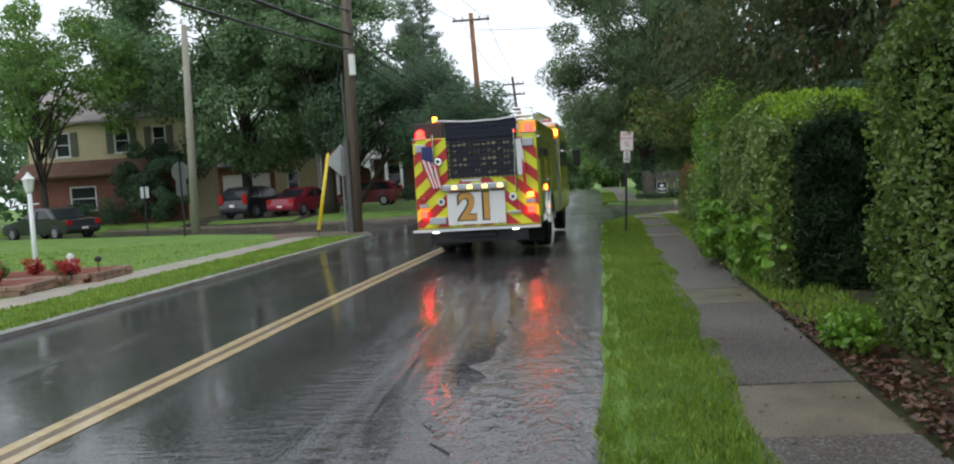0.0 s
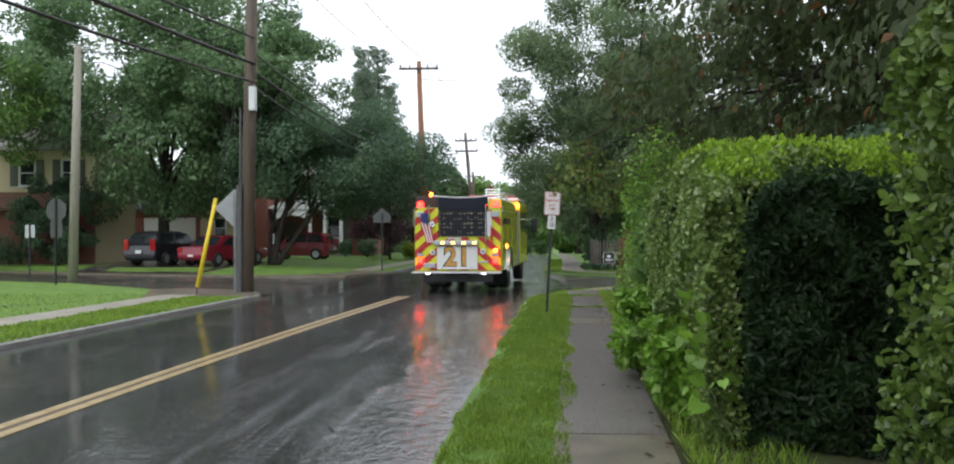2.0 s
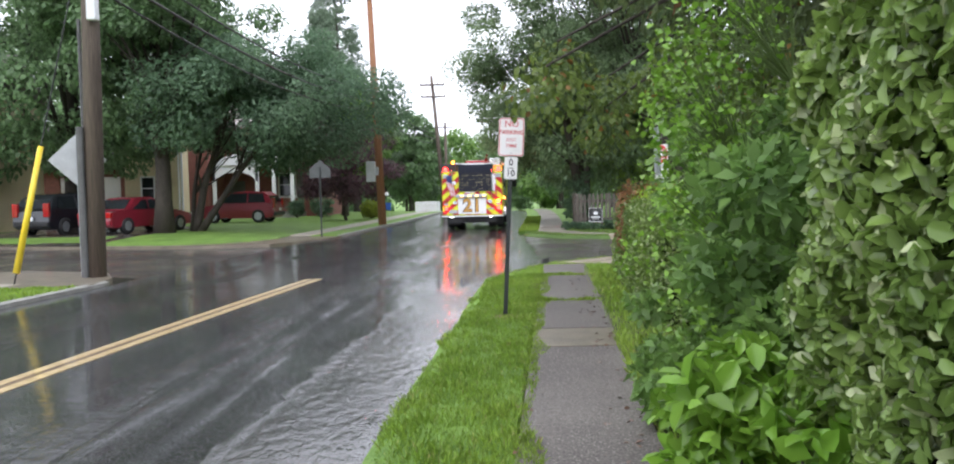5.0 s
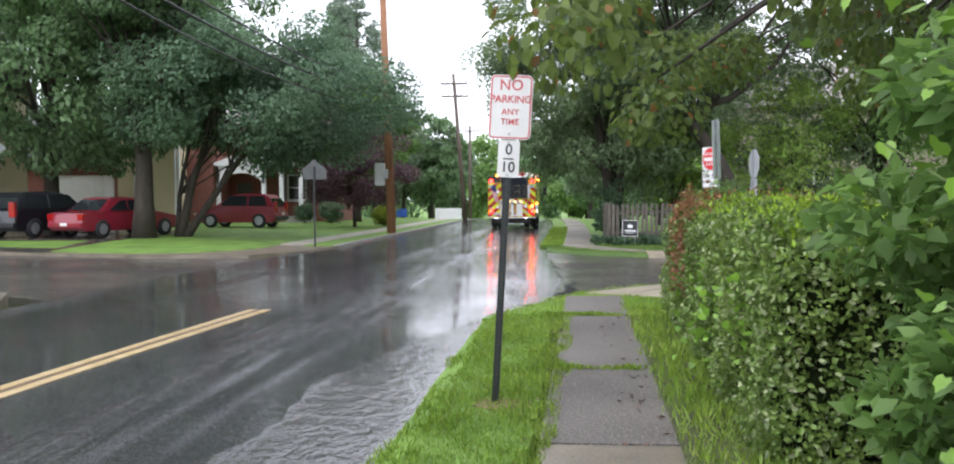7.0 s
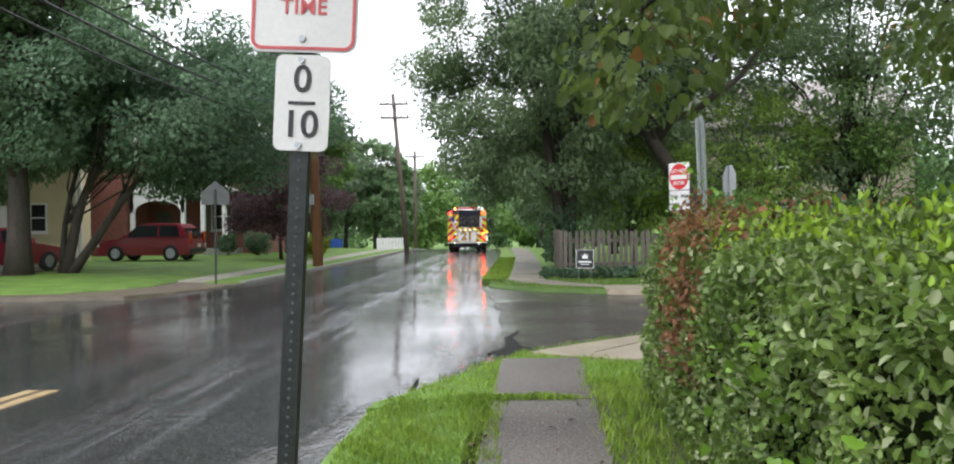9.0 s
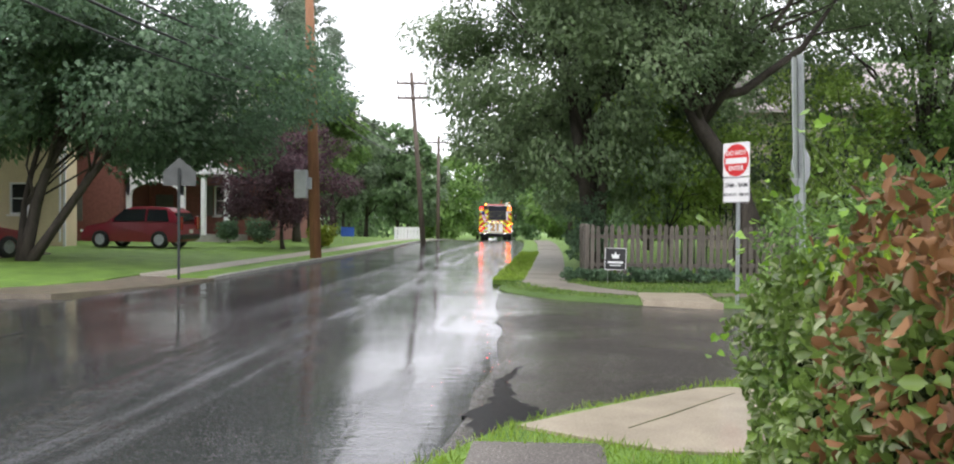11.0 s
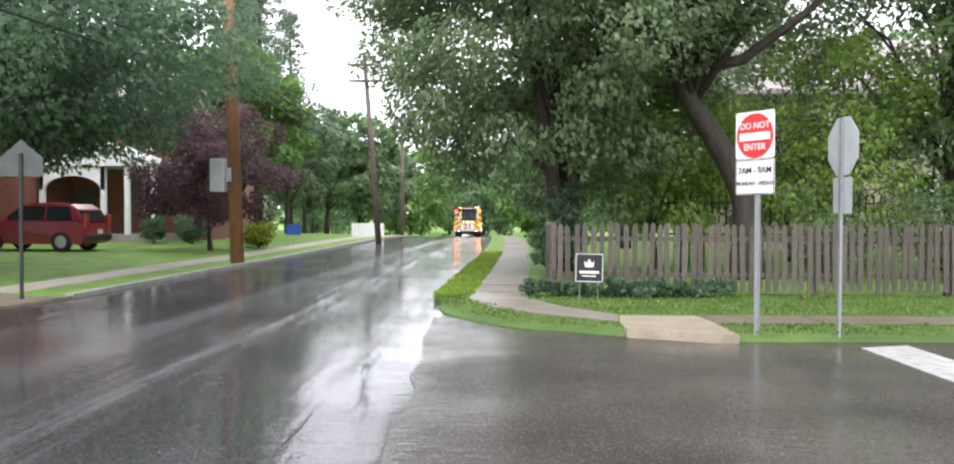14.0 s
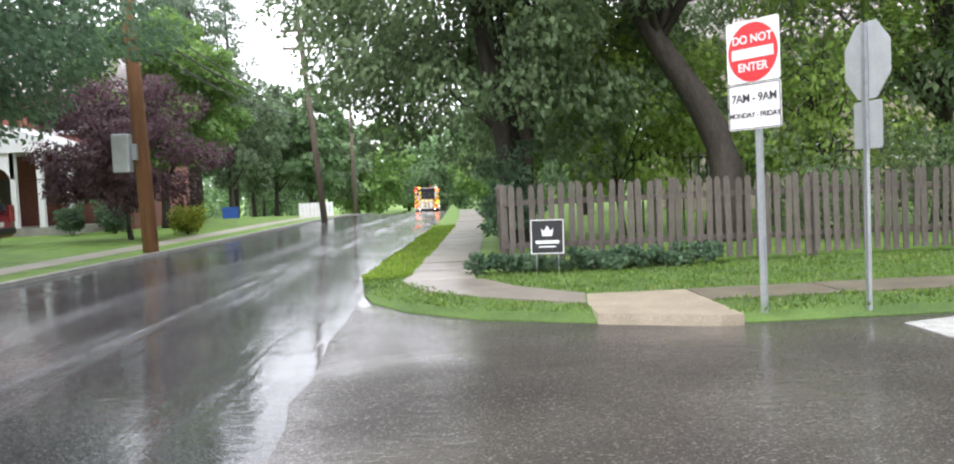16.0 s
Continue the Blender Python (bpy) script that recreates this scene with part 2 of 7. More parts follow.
SHUTTER = mat("grey_green_shutter", (0.11, 0.12, 0.10), 0.6, var=0.15, bump=0.1)
GLASS = mat("dark_window_glass", (0.02, 0.024, 0.028), 0.06, var=0.3, scale=1, bump=0.02)
RUBBER = mat("tyre_rubber", (0.016, 0.016, 0.017), 0.7, var=0.2, scale=20, bump=0.2)
CHROME = mat("polished_chrome", (0.75, 0.76, 0.78), 0.15, metal=1.0, var=0.05, bump=0)
PLASTIC = mat("black_plastic", (0.02, 0.02, 0.022), 0.5, var=0.2, bump=0.1)
FIRE_LIME = mat("lime_yellow_paint", (0.56, 0.57, 0.03), 0.25, var=0.06, scale=2, bump=0.0, coat=0.6)
REFLECT_LIME = mat("lime_reflective_sheet", (0.66, 0.70, 0.02), 0.35, var=0.06, scale=6, bump=0.03)
REFLECT_RED = mat("red_reflective_sheet", (0.45, 0.02, 0.018), 0.35, var=0.08, scale=6, bump=0.03)
WHITE_PAINT = mat("white_vehicle_paint", (0.72, 0.72, 0.70), 0.25, var=0.05, scale=3, bump=0, coat=0.5)
NET = mat("navy_cargo_webbing", (0.016, 0.019, 0.035), 0.8, var=0.3, scale=20, bump=0.3)
HOSE = mat("folded_hose", (0.24, 0.21, 0.12), 0.8, var=0.4, scale=10, bump=0.4, rnd=0.3)
GOLD = mat("gold_leaf", (0.50, 0.27, 0.06), 0.35, metal=0.3, var=0.15, scale=8, bump=0.05)
FLAG_RED, FLAG_BLUE = mat("flag_red", (0.5, 0.04, 0.05), 0.8), mat("flag_blue", (0.03, 0.04, 0.14), 0.8)
FLAG_WHITE = mat("flag_white", (0.72, 0.71, 0.72), 0.8, var=0.06)
LAMP_RED = mat("red_warning_light", (1.0, 0.010, 0.005), 0.2, bump=0, emit=26)
LAMP_ORANGE = mat("amber_warning_light", (1.0, 0.15, 0.01), 0.2, bump=0, emit=22)
LAMP_WHITE = mat("white_scene_light", (1.0, 0.95, 0.85), 0.2, bump=0, emit=7)
LAMP_WARM = mat("amber_bar_light", (1.0, 0.62, 0.16), 0.2, bump=0, emit=3)
LENS_RED = mat("red_tail_lens", (0.35, 0.012, 0.012), 0.15, bump=0, coat=0.5)


def leafmat(name, col, col2, island=0.35, rough=0.5, trans=0.52, tint=None, scale=0.35):
    return mat(name, col, rough, var=0.2, scale=scale, fine=3, bump=0, col2=col2, island=island, trans=trans, tint=tint)


LEAF_MAPLE = leafmat("maple_leaves", (0.135, 0.235, 0.105), (0.245, 0.375, 0.175))
LEAF_DARK = leafmat("dark_green_leaves", (0.095, 0.178, 0.102), (0.175, 0.275, 0.155), 0.28)
LEAF_HANG = leafmat("hanging_maple_leaves", (0.090, 0.150, 0.032), (0.175, 0.235, 0.055), tint=(0.26, 0.14, 0.04, 0.04))
# Spray green darkened to carry the shade on a hedge's end
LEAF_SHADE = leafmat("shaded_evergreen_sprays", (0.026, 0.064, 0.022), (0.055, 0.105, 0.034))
LEAF_CORNER = leafmat("corner_maple_leaves", (0.128, 0.200, 0.092), (0.225, 0.312, 0.152), 0.22)
LEAF_BRIGHT = leafmat("light_green_garden_leaves", (0.210, 0.345, 0.060), (0.340, 0.480, 0.105), 0.25)
# Far tree leaves paled and greyed: rain haze put into their colour
LEAF_HAZE = leafmat("grey_green_street_leaves", (0.135, 0.205, 0.115), (0.245, 0.330, 0.195))
LEAF_FRESH = leafmat("fresh_green_leaves", (0.130, 0.250, 0.060), (0.230, 0.370, 0.095))
LEAF_OLIVE = leafmat("olive_drooping_leaves", (0.070, 0.108, 0.040), (0.135, 0.175, 0.066), tint=(0.20, 0.10, 0.035, 0.03))
# Needles paled too, so the distant pines carry haze in their colour
LEAF_PINE = leafmat("pine_needles", (0.150, 0.215, 0.140), (0.250, 0.325, 0.225))
LEAF_PLUM = leafmat("purple_leaves", (0.085, 0.045, 0.060), (0.165, 0.090, 0.105))
LEAF_HEDGE = leafmat("euonymus_leaves", (0.140, 0.235, 0.048), (0.245, 0.350, 0.085), 0.36, 0.28, 0.34, (0.44, 0.50, 0.26, 0.11), 0.9)
# Blades darkened in colour for the tree shade on the fenced corner
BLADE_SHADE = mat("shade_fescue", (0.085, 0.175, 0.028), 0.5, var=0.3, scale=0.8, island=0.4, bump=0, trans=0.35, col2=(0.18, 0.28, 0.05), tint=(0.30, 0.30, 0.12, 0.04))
RAMP_TAN = mat("warm_tan_concrete", (0.36, 0.30, 0.215), 0.5, var=0.35, scale=2.2, fine=60, bump=0.4, dist=0.006, coat=0.35, col2=(0.44, 0.375, 0.28))
# Lawn turf with the same tree shade put into its colour
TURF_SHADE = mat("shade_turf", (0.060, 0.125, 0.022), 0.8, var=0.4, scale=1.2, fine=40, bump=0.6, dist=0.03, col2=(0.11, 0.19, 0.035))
GREEN_STEM = mat("green_vine_stem", (0.10, 0.15, 0.04), 0.6, var=0.3, scale=8, bump=0)
# Darker leaf colour for the tall hedge: shade of overhanging trees put in
LEAF_SHADED_HEDGE = leafmat("privet_leaves", (0.105, 0.185, 0.032), (0.195, 0.285, 0.060), 0.4, 0.35, 0.35)
LEAF_TOP = leafmat("young_hedge_tips", (0.27, 0.46, 0.03), (0.42, 0.60, 0.06), 0.35, 0.35, 0.35, scale=1.2)
LEAF_VINE = leafmat("bright_vine_leaves", (0.15, 0.32, 0.03), (0.26, 0.44, 0.06), 0.35, 0.35, 0.35, scale=1.2)
LEAF_BROWN = leafmat("browned_hedge_tips", (0.22, 0.085, 0.04), (0.33, 0.17, 0.07), 0.4, 0.6, 0.2)
LEAF_FALLEN = leafmat("fallen_leaves", (0.070, 0.030, 0.016), (0.14, 0.070, 0.040), 0.55, 0.45, 0.0)
LEAF_YELLOW = leafmat("yellow_green_shrub", (0.20, 0.27, 0.02), (0.34, 0.38, 0.05))
# Twig colour taken near black, without gloss, to paint the shade between leaves
TWIG_SHADE = mat("dark_twigs", (0.016, 0.022, 0.009), 1.0, var=0.5, scale=6, fine=17, bump=0.5, dist=0.02, spec=0.0)
FLOWER = mat("red_flowers", (0.40, 0.03, 0.03), 0.6, var=0.4, scale=20, island=0.4)


# ---- mesh tools ----
def mesh_of(name, bm, material, smooth=False):
    me = bpy.data.meshes.new(name)
    bm.to_mesh(me)
    bm.free()
    if material:
        me.materials.append(material)
    if smooth:
        me.polygons.foreach_set("use_smooth", [True] * len(me.polygons))
    return me


def part(name, bm, material, parent=None, label="", smooth=False, m=None):
    ob = new(name, mesh_of(name, bm, material, smooth))
    if parent is not None:
        ob.parent = parent
    if m is not None:
        ob.matrix_basis = m
    if label:
        ob["label"] = label
    return ob


def thing(name, label, category, m=None, group="", kind=""):
    ob = new(name)
    ob.empty_display_size = 0.3
    if m is not None:
        ob.matrix_basis = m
    return tagged(ob, label, category, group, kind)


def add_box(bm, x0, x1, y0, y1, z0, z1, bevel=0.0, m=None):
    r = bmesh.ops.create_cube(bm, size=1.0)
    vs = r["verts"]
    for v in vs:
        v.co = Vector((x0 + (v.co.x + 0.5) * (x1 - x0), y0 + (v.co.y + 0.5) * (y1 - y0), z0 + (v.co.z + 0.5) * (z1 - z0)))
    if bevel:
        es = list({e for v in vs for e in v.link_edges})
        r = bmesh.ops.bevel(bm, geom=es, offset=bevel, segments=2, affect="EDGES", profile=0.5)
        vs = list({v for f in r["faces"] for v in f.verts} | {v for v in vs if v.is_valid})
    if m is not None:
        bmesh.ops.transform(bm, matrix=m, verts=[v for v in vs if v.is_valid])
    return bm


def box(x0, x1, y0, y1, z0, z1, bevel=0.0, m=None):
    return add_box(bmesh.new(), x0, x1, y0, y1, z0, z1, bevel, m)


def add_tube(bm, pts, radii, seg=10, cap=True):
    """A tube through points with a radius at each."""
    rings = []
    pts = [Vector(p) for p in pts]
    for i, p in enumerate(pts):
        d = (pts[min(i + 1, len(pts) - 1)] - pts[max(i - 1, 0)]).normalized()
        a = d.orthogonal().normalized() if abs(d.z) > 0.99 else d.cross(Vector((0, 0, 1))).normalized()
        b = d.cross(a)
        r = radii[i] if isinstance(radii, (list, tuple)) else radii
        rings.append([bm.verts.new(p + r * (math.cos(2 * math.pi * k / seg) * a + math.sin(2 * math.pi * k / seg) * b)) for k in range(seg)])
    for r0, r1 in zip(rings, rings[1:]):
        for k in range(seg):
            bm.faces.new((r0[k], r0[(k + 1) % seg], r1[(k + 1) % seg], r1[k]))
    if cap:
        bm.faces.new(rings[0][::-1])
        bm.faces.new(rings[-1])
    return bm


def tube(pts, radii, seg=10):
    return add_tube(bmesh.new(), pts, radii, seg)


def add_poly(bm, pts, z0, z1, m=None):
    """A flat prism over an outline in x, y."""
    a = [bm.verts.new((x, y, z0)) for x, y in pts]
    b = [bm.verts.new((x, y, z1)) for x, y in pts]
    bm.faces.new(a[::-1])
    bm.faces.new(b)
    for i in range(len(pts)):
        j = (i + 1) % len(pts)
        bm.faces.new((a[i], a[j], b[j], b[i]))
    bmesh.ops.recalc_face_normals(bm, faces=bm.faces[:])
    if m is not None:
        bmesh.ops.transform(bm, matrix=m, verts=a + b)
    return bm


def poly(pts, z0, z1, m=None):
    return add_poly(bmesh.new(), pts, z0, z1, m)


UP = Matrix(((1, 0, 0, 0), (0, 0, 1, 0), (0, 1, 0, 0), (0, 0, 0, 1)))    # outline in x, z; the prism's height runs along +y


def lettering(name, body, size, material, parent, m, spacing=1.0, bold=0.0, label=""):
    """Flat letters standing in x, z and facing -y."""
    cu = bpy.data.curves.new(name, "FONT")
    cu.body, cu.size, cu.align_x, cu.align_y, cu.extrude, cu.offset = body, size, "CENTER", "CENTER", 0.0012, bold
    cu.space_character = spacing
    tmp = new("tmp", cu)
    bpy.context.view_layer.update()
    me = bpy.data.meshes.new_from_object(tmp.evaluated_get(bpy.context.evaluated_depsgraph_get()))
    bpy.data.objects.remove(tmp)
    bpy.data.curves.remove(cu)
    me.materials.clear()
    me.materials.append(material)
    ob = new(name, me)
    ob.parent = parent
    ob.matrix_basis = m @ pose(0, 0, 0, 90, 0, 0)
    if label:
        ob["label"] = label
    return ob


RNG = np.random.default_rng(7)


def unit(a):
    return a / np.maximum(np.linalg.norm(a, axis=1, keepdims=True), 1e-9)


def leaf_mesh(name, p, d, nrm, s, material, wide=0.55, fold=0.12, round_leaf=False):
    """Many small folded leaves: p centres, d directions, nrm normals, s lengths."""
    n = len(p)
    d = unit(d)
    w = unit(np.cross(d, nrm))
    nn = np.cross(w, d)
    s = s[:, None]
    if round_leaf:
        offs = [(-0.5, 0, 0), (-0.15, 0.5, 1), (0.25, 0.38, 0.8), (0.5, 0, -0.6), (0.25, -0.38, 0.8), (-0.15, -0.5, 1)]
    else:
        offs = [(-0.5, 0, 0), (-0.05, 0.5, 1), (0.5, 0, -0.5), (-0.05, -0.5, 1)]
    k = len(offs)
    v = np.empty((n, k, 3), np.float32)
    for i, (a, b, c) in enumerate(offs):
        v[:, i] = p + d * s * a + w * s * (b * wide) + nn * s * (c * fold)
    quads = np.array([[0, 1, 2, 3], [0, 3, 4, 5]] if round_leaf else [[0, 1, 2, 3]])
    idx = (np.arange(n)[:, None, None] * k + quads[None]).reshape(-1)
    me = bpy.data.meshes.new(name)
    me.vertices.add(n * k)
    me.vertices.foreach_set("co", v.reshape(-1))
    me.loops.add(len(idx))
    me.loops.foreach_set("vertex_index", idx.astype(np.int32))
    nf = len(idx) // 4
    me.polygons.add(nf)
    me.polygons.foreach_set("loop_start", np.arange(nf, dtype=np.int32) * 4)
    me.polygons.foreach_set("loop_total", np.full(nf, 4, np.int32))
    me.update(calc_edges=True)
    me.validate()
    me.materials.append(material)
    return me


def leaves(name, p, d, nrm, s, material, parent=None, label="", **kw):
    ob = new(name, leaf_mesh(name, p, d, nrm, s, material, **kw))
    ob.parent = parent
    if label:
        ob["label"] = label
    ob["kind"] = "stuff"
    return ob


# ---- plan: the right edge of the road, its fall in the distance ----
def edge(y):
    """x of the road's right edge."""
    if y < 52:
        return 0.72 + 0.053 * (y - 5)
    a = min(1.0, (y - 52) / 26)
    return 0.72 + 0.053 * 47 + 0.053 * 26 * (a - a * a / 2)


def fall(y):
    """How far the ground lies below the level of the near stretch."""
    if y < 65:
        return 0.0
    if y < 120:
        return -0.0005 * (y - 65) ** 2
    return -1.5125 - 0.055 * 30 * (1 - math.exp(-(y - 120) / 30))


def strip(name, cols, y0, y1, material, z_bot=-0.3, step=2.0, parent=None, label="", wob=0.0, bend=0.0, taper=None):
    """A slab along the road; cols are (offset from the road's right edge, height) from left to right."""
    bm = bmesh.new()
    k = max(2, int(math.ceil((y1 - y0) / step)) + 1)
    rows = []
    for i in range(k):
        y = y0 + (y1 - y0) * i / (k - 1)
        e, f = edge(y) + bend * max(0.0, y - 10.0) ** 2, fall(y)
        n_ = 1.0 if taper is None else min(1.0, max(0.03, (y1 - y) / taper))
        w = wob * noise.noise((y * 0.9, 3.1, 0)) + wob * 0.6 * noise.noise((y * 2.7, 8.1, 0))
        rows.append(([bm.verts.new((e + cols[-1][0] + (u - cols[-1][0]) * n_ + (w * n_ if wob and j in (0, len(cols) - 1) else 0), y, z + f)) for j, (u, z) in enumerate(cols)],
                     bm.verts.new((e + cols[-1][0] + (cols[0][0] - cols[-1][0]) * n_ + w * n_, y, z_bot + f)), bm.verts.new((e + cols[-1][0] + w * n_, y, z_bot + f))))
    for (a, al, ar), (b, bl, br) in zip(rows, rows[1:]):
        for j in range(len(cols) - 1):
            bm.faces.new((a[j], a[j + 1], b[j + 1], b[j]))
        bm.faces.new((al, a[0], b[0], bl))
        bm.faces.new((a[-1], ar, br, b[-1]))
        bm.faces.new((ar, al, bl, br))
    for (a, al, ar), flip in ((rows[0], 1), (rows[-1], 0)):
        f = [al, *a, ar]
        bm.faces.new(f[::-1] if flip else f)
    bmesh.ops.recalc_face_normals(bm, faces=bm.faces[:])
    return part(name, bm, material, parent, label)


def structure(ob, label, category):
    return tagged(ob, label, category, kind="structure")


# ---- ground, roads, walks ----
bm = bmesh.new()
ys = [-400, -60, 0, 30, 65, 75, 85, 95, 105, 115, 120, 130, 140, 160, 190, 230, 400, 1500]
xs = [-1500, -100, -30, 0, 30, 100, 1500]
grid = [[bm.verts.new((x, y, -0.32 + fall(y))) for x in xs] for y in ys]
for a, b in zip(grid, grid[1:]):
    for j in range(len(xs) - 1):
        bm.faces.new((a[j], a[j + 1], b[j + 1], b[j]))
structure(part("ground", bm, GRASS), "green open ground under the whole neighbourhood", "ground")

structure(strip("road", [(-7.0, -0.075), (-5.2, -0.085), (-3.4, -0.085), (-1.6, -0.10), (0.35, -0.13), (1.05, -0.136)], -60, 230, ASPHALT, -0.28, 4), "rain-soaked dark asphalt road with wet tyre tracks", "road")
structure(part("side_road_west", poly([(-4.0, 26.8), (-6.0, 28.0), (-13.0, 32.0), (-40, 43.5), (-60, 52), (-60, 58), (-40, 49.6), (-21, 41.6), (-13, 38.6), (-8, 37.3), (-4.0, 37.0)], -0.29, -0.125), ASPHALT2), "wet asphalt side road", "road")
RIM = [(2.62, 27.4), (2.78, 28.6), (2.8, 29.6), (2.94, 30.6), (3.0, 31.5), (2.97, 32.2), (2.95, 32.8), (3.02, 33.5), (3.0, 34.2), (2.9, 34.8), (2.95, 35.5), (2.9, 36.4), (2.84, 37.2), (2.86, 38.2), (2.85, 39.4)]
structure(part("side_road_east", poly([*RIM[::-1], (2.62, 26.8), (4.0, 28.8), (6.2, 30.4), (60, 30.0), (60, 37.1), (6.6, 37.0), (4.4, 37.9), (3.2, 39.6)], -0.29, -0.118), ASPHALT2), "patched wet asphalt side road with shallow puddles", "road")
structure(strip("water", [(-1.05, -0.098), (-0.6, -0.094), (0.15, -0.09)], -10, 27.0, WATER, -0.13, 0.2, wob=0.32, taper=5.0), "rain water streaming along the gutter", "water")

BROKEN = wet_asphalt("broken_wet_asphalt", (0.006, 0.006, 0.006), (0.0, 0.3), (0.12, 0.25), (0.6, 0.03), flow=(1.0, 1.0))


def patch(name, label, pts, z, material, seed, rough_edge=0.05):
    """A thin worn patch with a crumbled outline."""
    r_ = random.Random(seed)
    out_ = []
    for (xa, ya), (xb, yb) in zip(pts, pts[1:] + pts[:1]):
        k_ = max(2, int(math.hypot(xb - xa, yb - ya) / 0.07))
        out_ += [(xa + (xb - xa) * i / k_ + r_.uniform(-1, 1) * rough_edge, ya + (yb - ya) * i / k_ + r_.uniform(-1, 1) * rough_edge) for i in range(k_)]
    return structure(part(name, poly(out_, z - 0.02, z), material), label, "ground" if material is EARTH_BARE else "road")


EARTH_BARE = mat("bare_earth_and_straw", (0.13, 0.085, 0.045), 0.9, var=0.5, scale=14, fine=60, bump=0.8, dist=0.02, col2=(0.27, 0.21, 0.10))
patch("broken_edge", "crumbled black hollow in the asphalt where the roads meet", [(3.28, 31.1), (3.10, 30.1), (3.17, 29.35), (3.52, 28.65), (3.15, 28.42), (2.88, 28.1), (2.78, 28.75), (2.96, 29.2), (3.02, 30.3)], -0.1155, BROKEN, 43, 0.05)
patch("bare_patch", "bare earth and dry straw round the sign post", [(1.93, 20.72), (2.10, 20.62), (2.32, 20.70), (2.36, 20.88), (2.16, 20.98), (1.96, 20.90)], -0.006, EARTH_BARE, 44, 0.025)


# double yellow line
for k, u in enumerate((-3.88, -3.68)):
    bmy = [(u + 0.0, -0.078), (u + 0.11, -0.078)]
    structure(strip("road_line", bmy, -60, 26.4, YELLOW_LINE, -0.1, 1.2, bend=0.0015), "worn yellow line painted on wet asphalt", "road marking")
structure(strip("road_line_gap", [(-3.768, -0.0795), (-3.682, -0.0795)], -60, 26.4, mat("rusty_asphalt", (0.15, 0.095, 0.05), 0.5, var=0.4, scale=6, coat=0.5), -0.1, 1.2, bend=0.0015), "rusty stained asphalt between the yellow lines", "road marking")
structure(part("stop_line", poly([(8.2, 33.2), (8.85, 33.2), (8.85, 36.8), (8.2, 36.6)], -0.13, -0.110), WHITE_LINE), "worn white stop line on wet asphalt", "road marking")

# west side, near block: verge, walk, lawn
structure(strip("verge_west", [(-8.5, -0.005), (-7.12, -0.01)], -60, 25.5, GRASS, step=4), "green grass verge beside the kerb", "grass")
structure(strip("kerb_west", [(-7.12, 0.006), (-6.99, -0.012)], -60, 26.0, KERB, step=0.5, wob=0.05), "low worn concrete kerb edging", "kerb")
structure(part("lawn_west", poly([(edge(-60) - 9.45, -60), (edge(24.5) - 9.45, 24.5), (-8.2, 27.6), (-13.0, 31.2), (-40, 42.8), (-60, 51), (-60, -60)], -0.3, 0.0), GRASS), "bright green trimmed front lawn", "lawn")
structure(part("corner_west", poly([(edge(24.4) - 9.4, 24.4), (edge(25.4) - 7.0, 25.4), (-5.4, 26.6), (-6.0, 27.7), (-8.2, 28.6), (-9.0, 28.0)], -0.3, 0.004), WALK_TAN), "worn concrete corner of the pavement", "pavement")

# west side, far block: kerb, verge, walk, rising lawn
structure(strip("kerb_far_west", [(-6.62, 0.01), (-6.46, 0.0)], 41.5, 225, KERB, step=3), "low concrete kerb", "kerb")
structure(strip("verge_far_west", [(-7.6, 0.0), (-6.62, -0.005)], 41.5, 225, GRASS, step=3), "narrow grass verge", "grass")
structure(strip("lawn_far_west", [(-60, 0.15), (-14.0, 0.12), (-11.5, 0.08), (-9.6, 0.02), (-8.6, -0.01)], 42.0, 225, GRASS, step=3), "green front lawns rising from the pavement", "lawn")
structure(part("corner_far_west", poly([(-4.15, 39.2), (edge(41.6) - 6.46, 41.6), (edge(42.1) - 8.6, 42.1), (-9.5, 42.1), (-22, 43.2), (-60, 60.5), (-60, 57.6), (-21, 41.3), (-13, 38.3), (-8, 37.0), (-5.3, 37.2)], -0.3, -0.03), WALK_TAN), "wet concrete pavement round the corner", "pavement")


def corner_lawn():
    """The lawn's corner, rising gently from the side road to the gardens."""
    bm_ = bmesh.new()
    prev = None
    for x, y0_, z1_ in ((-5.9, 40.4, -0.01), (-6.5, 38.9, 0.0), (-7.2, 38.1, 0.03), (-8.8, 37.7, 0.08), (-11.3, 38.3, 0.12), (-14, 39.2, 0.122), (-17, 40.4, 0.124), (-20.5, 41.9, 0.126)):
        row = [bm_.verts.new(c) for c in ((x, y0_, -0.3), (x, y0_, -0.022), (x, y0_ + 0.15, 0.0), (x, 42.06, z1_ + 0.004), (x, 42.06, -0.3))]
        if prev:
            for k in range(4):
                bm_.faces.new((prev[k], prev[k + 1], row[k + 1], row[k]))
        else:
            bm_.faces.new(row)
        prev = row
    bm_.faces.new(prev[::-1])
    bmesh.ops.recalc_face_normals(bm_, faces=bm_.faces[:])
    return bm_


structure(part("lawn_corner_far_west", corner_lawn(), GRASS), "green corner of the front lawn at the side road", "lawn")

# east side, near block
structure(strip("verge_east", [(-0.05, -0.06), (0.12, -0.012), (0.84, -0.012)], -60, 25.6, GRASS, step=0.5, wob=0.05), "lush green grass verge at the gutter", "grass")
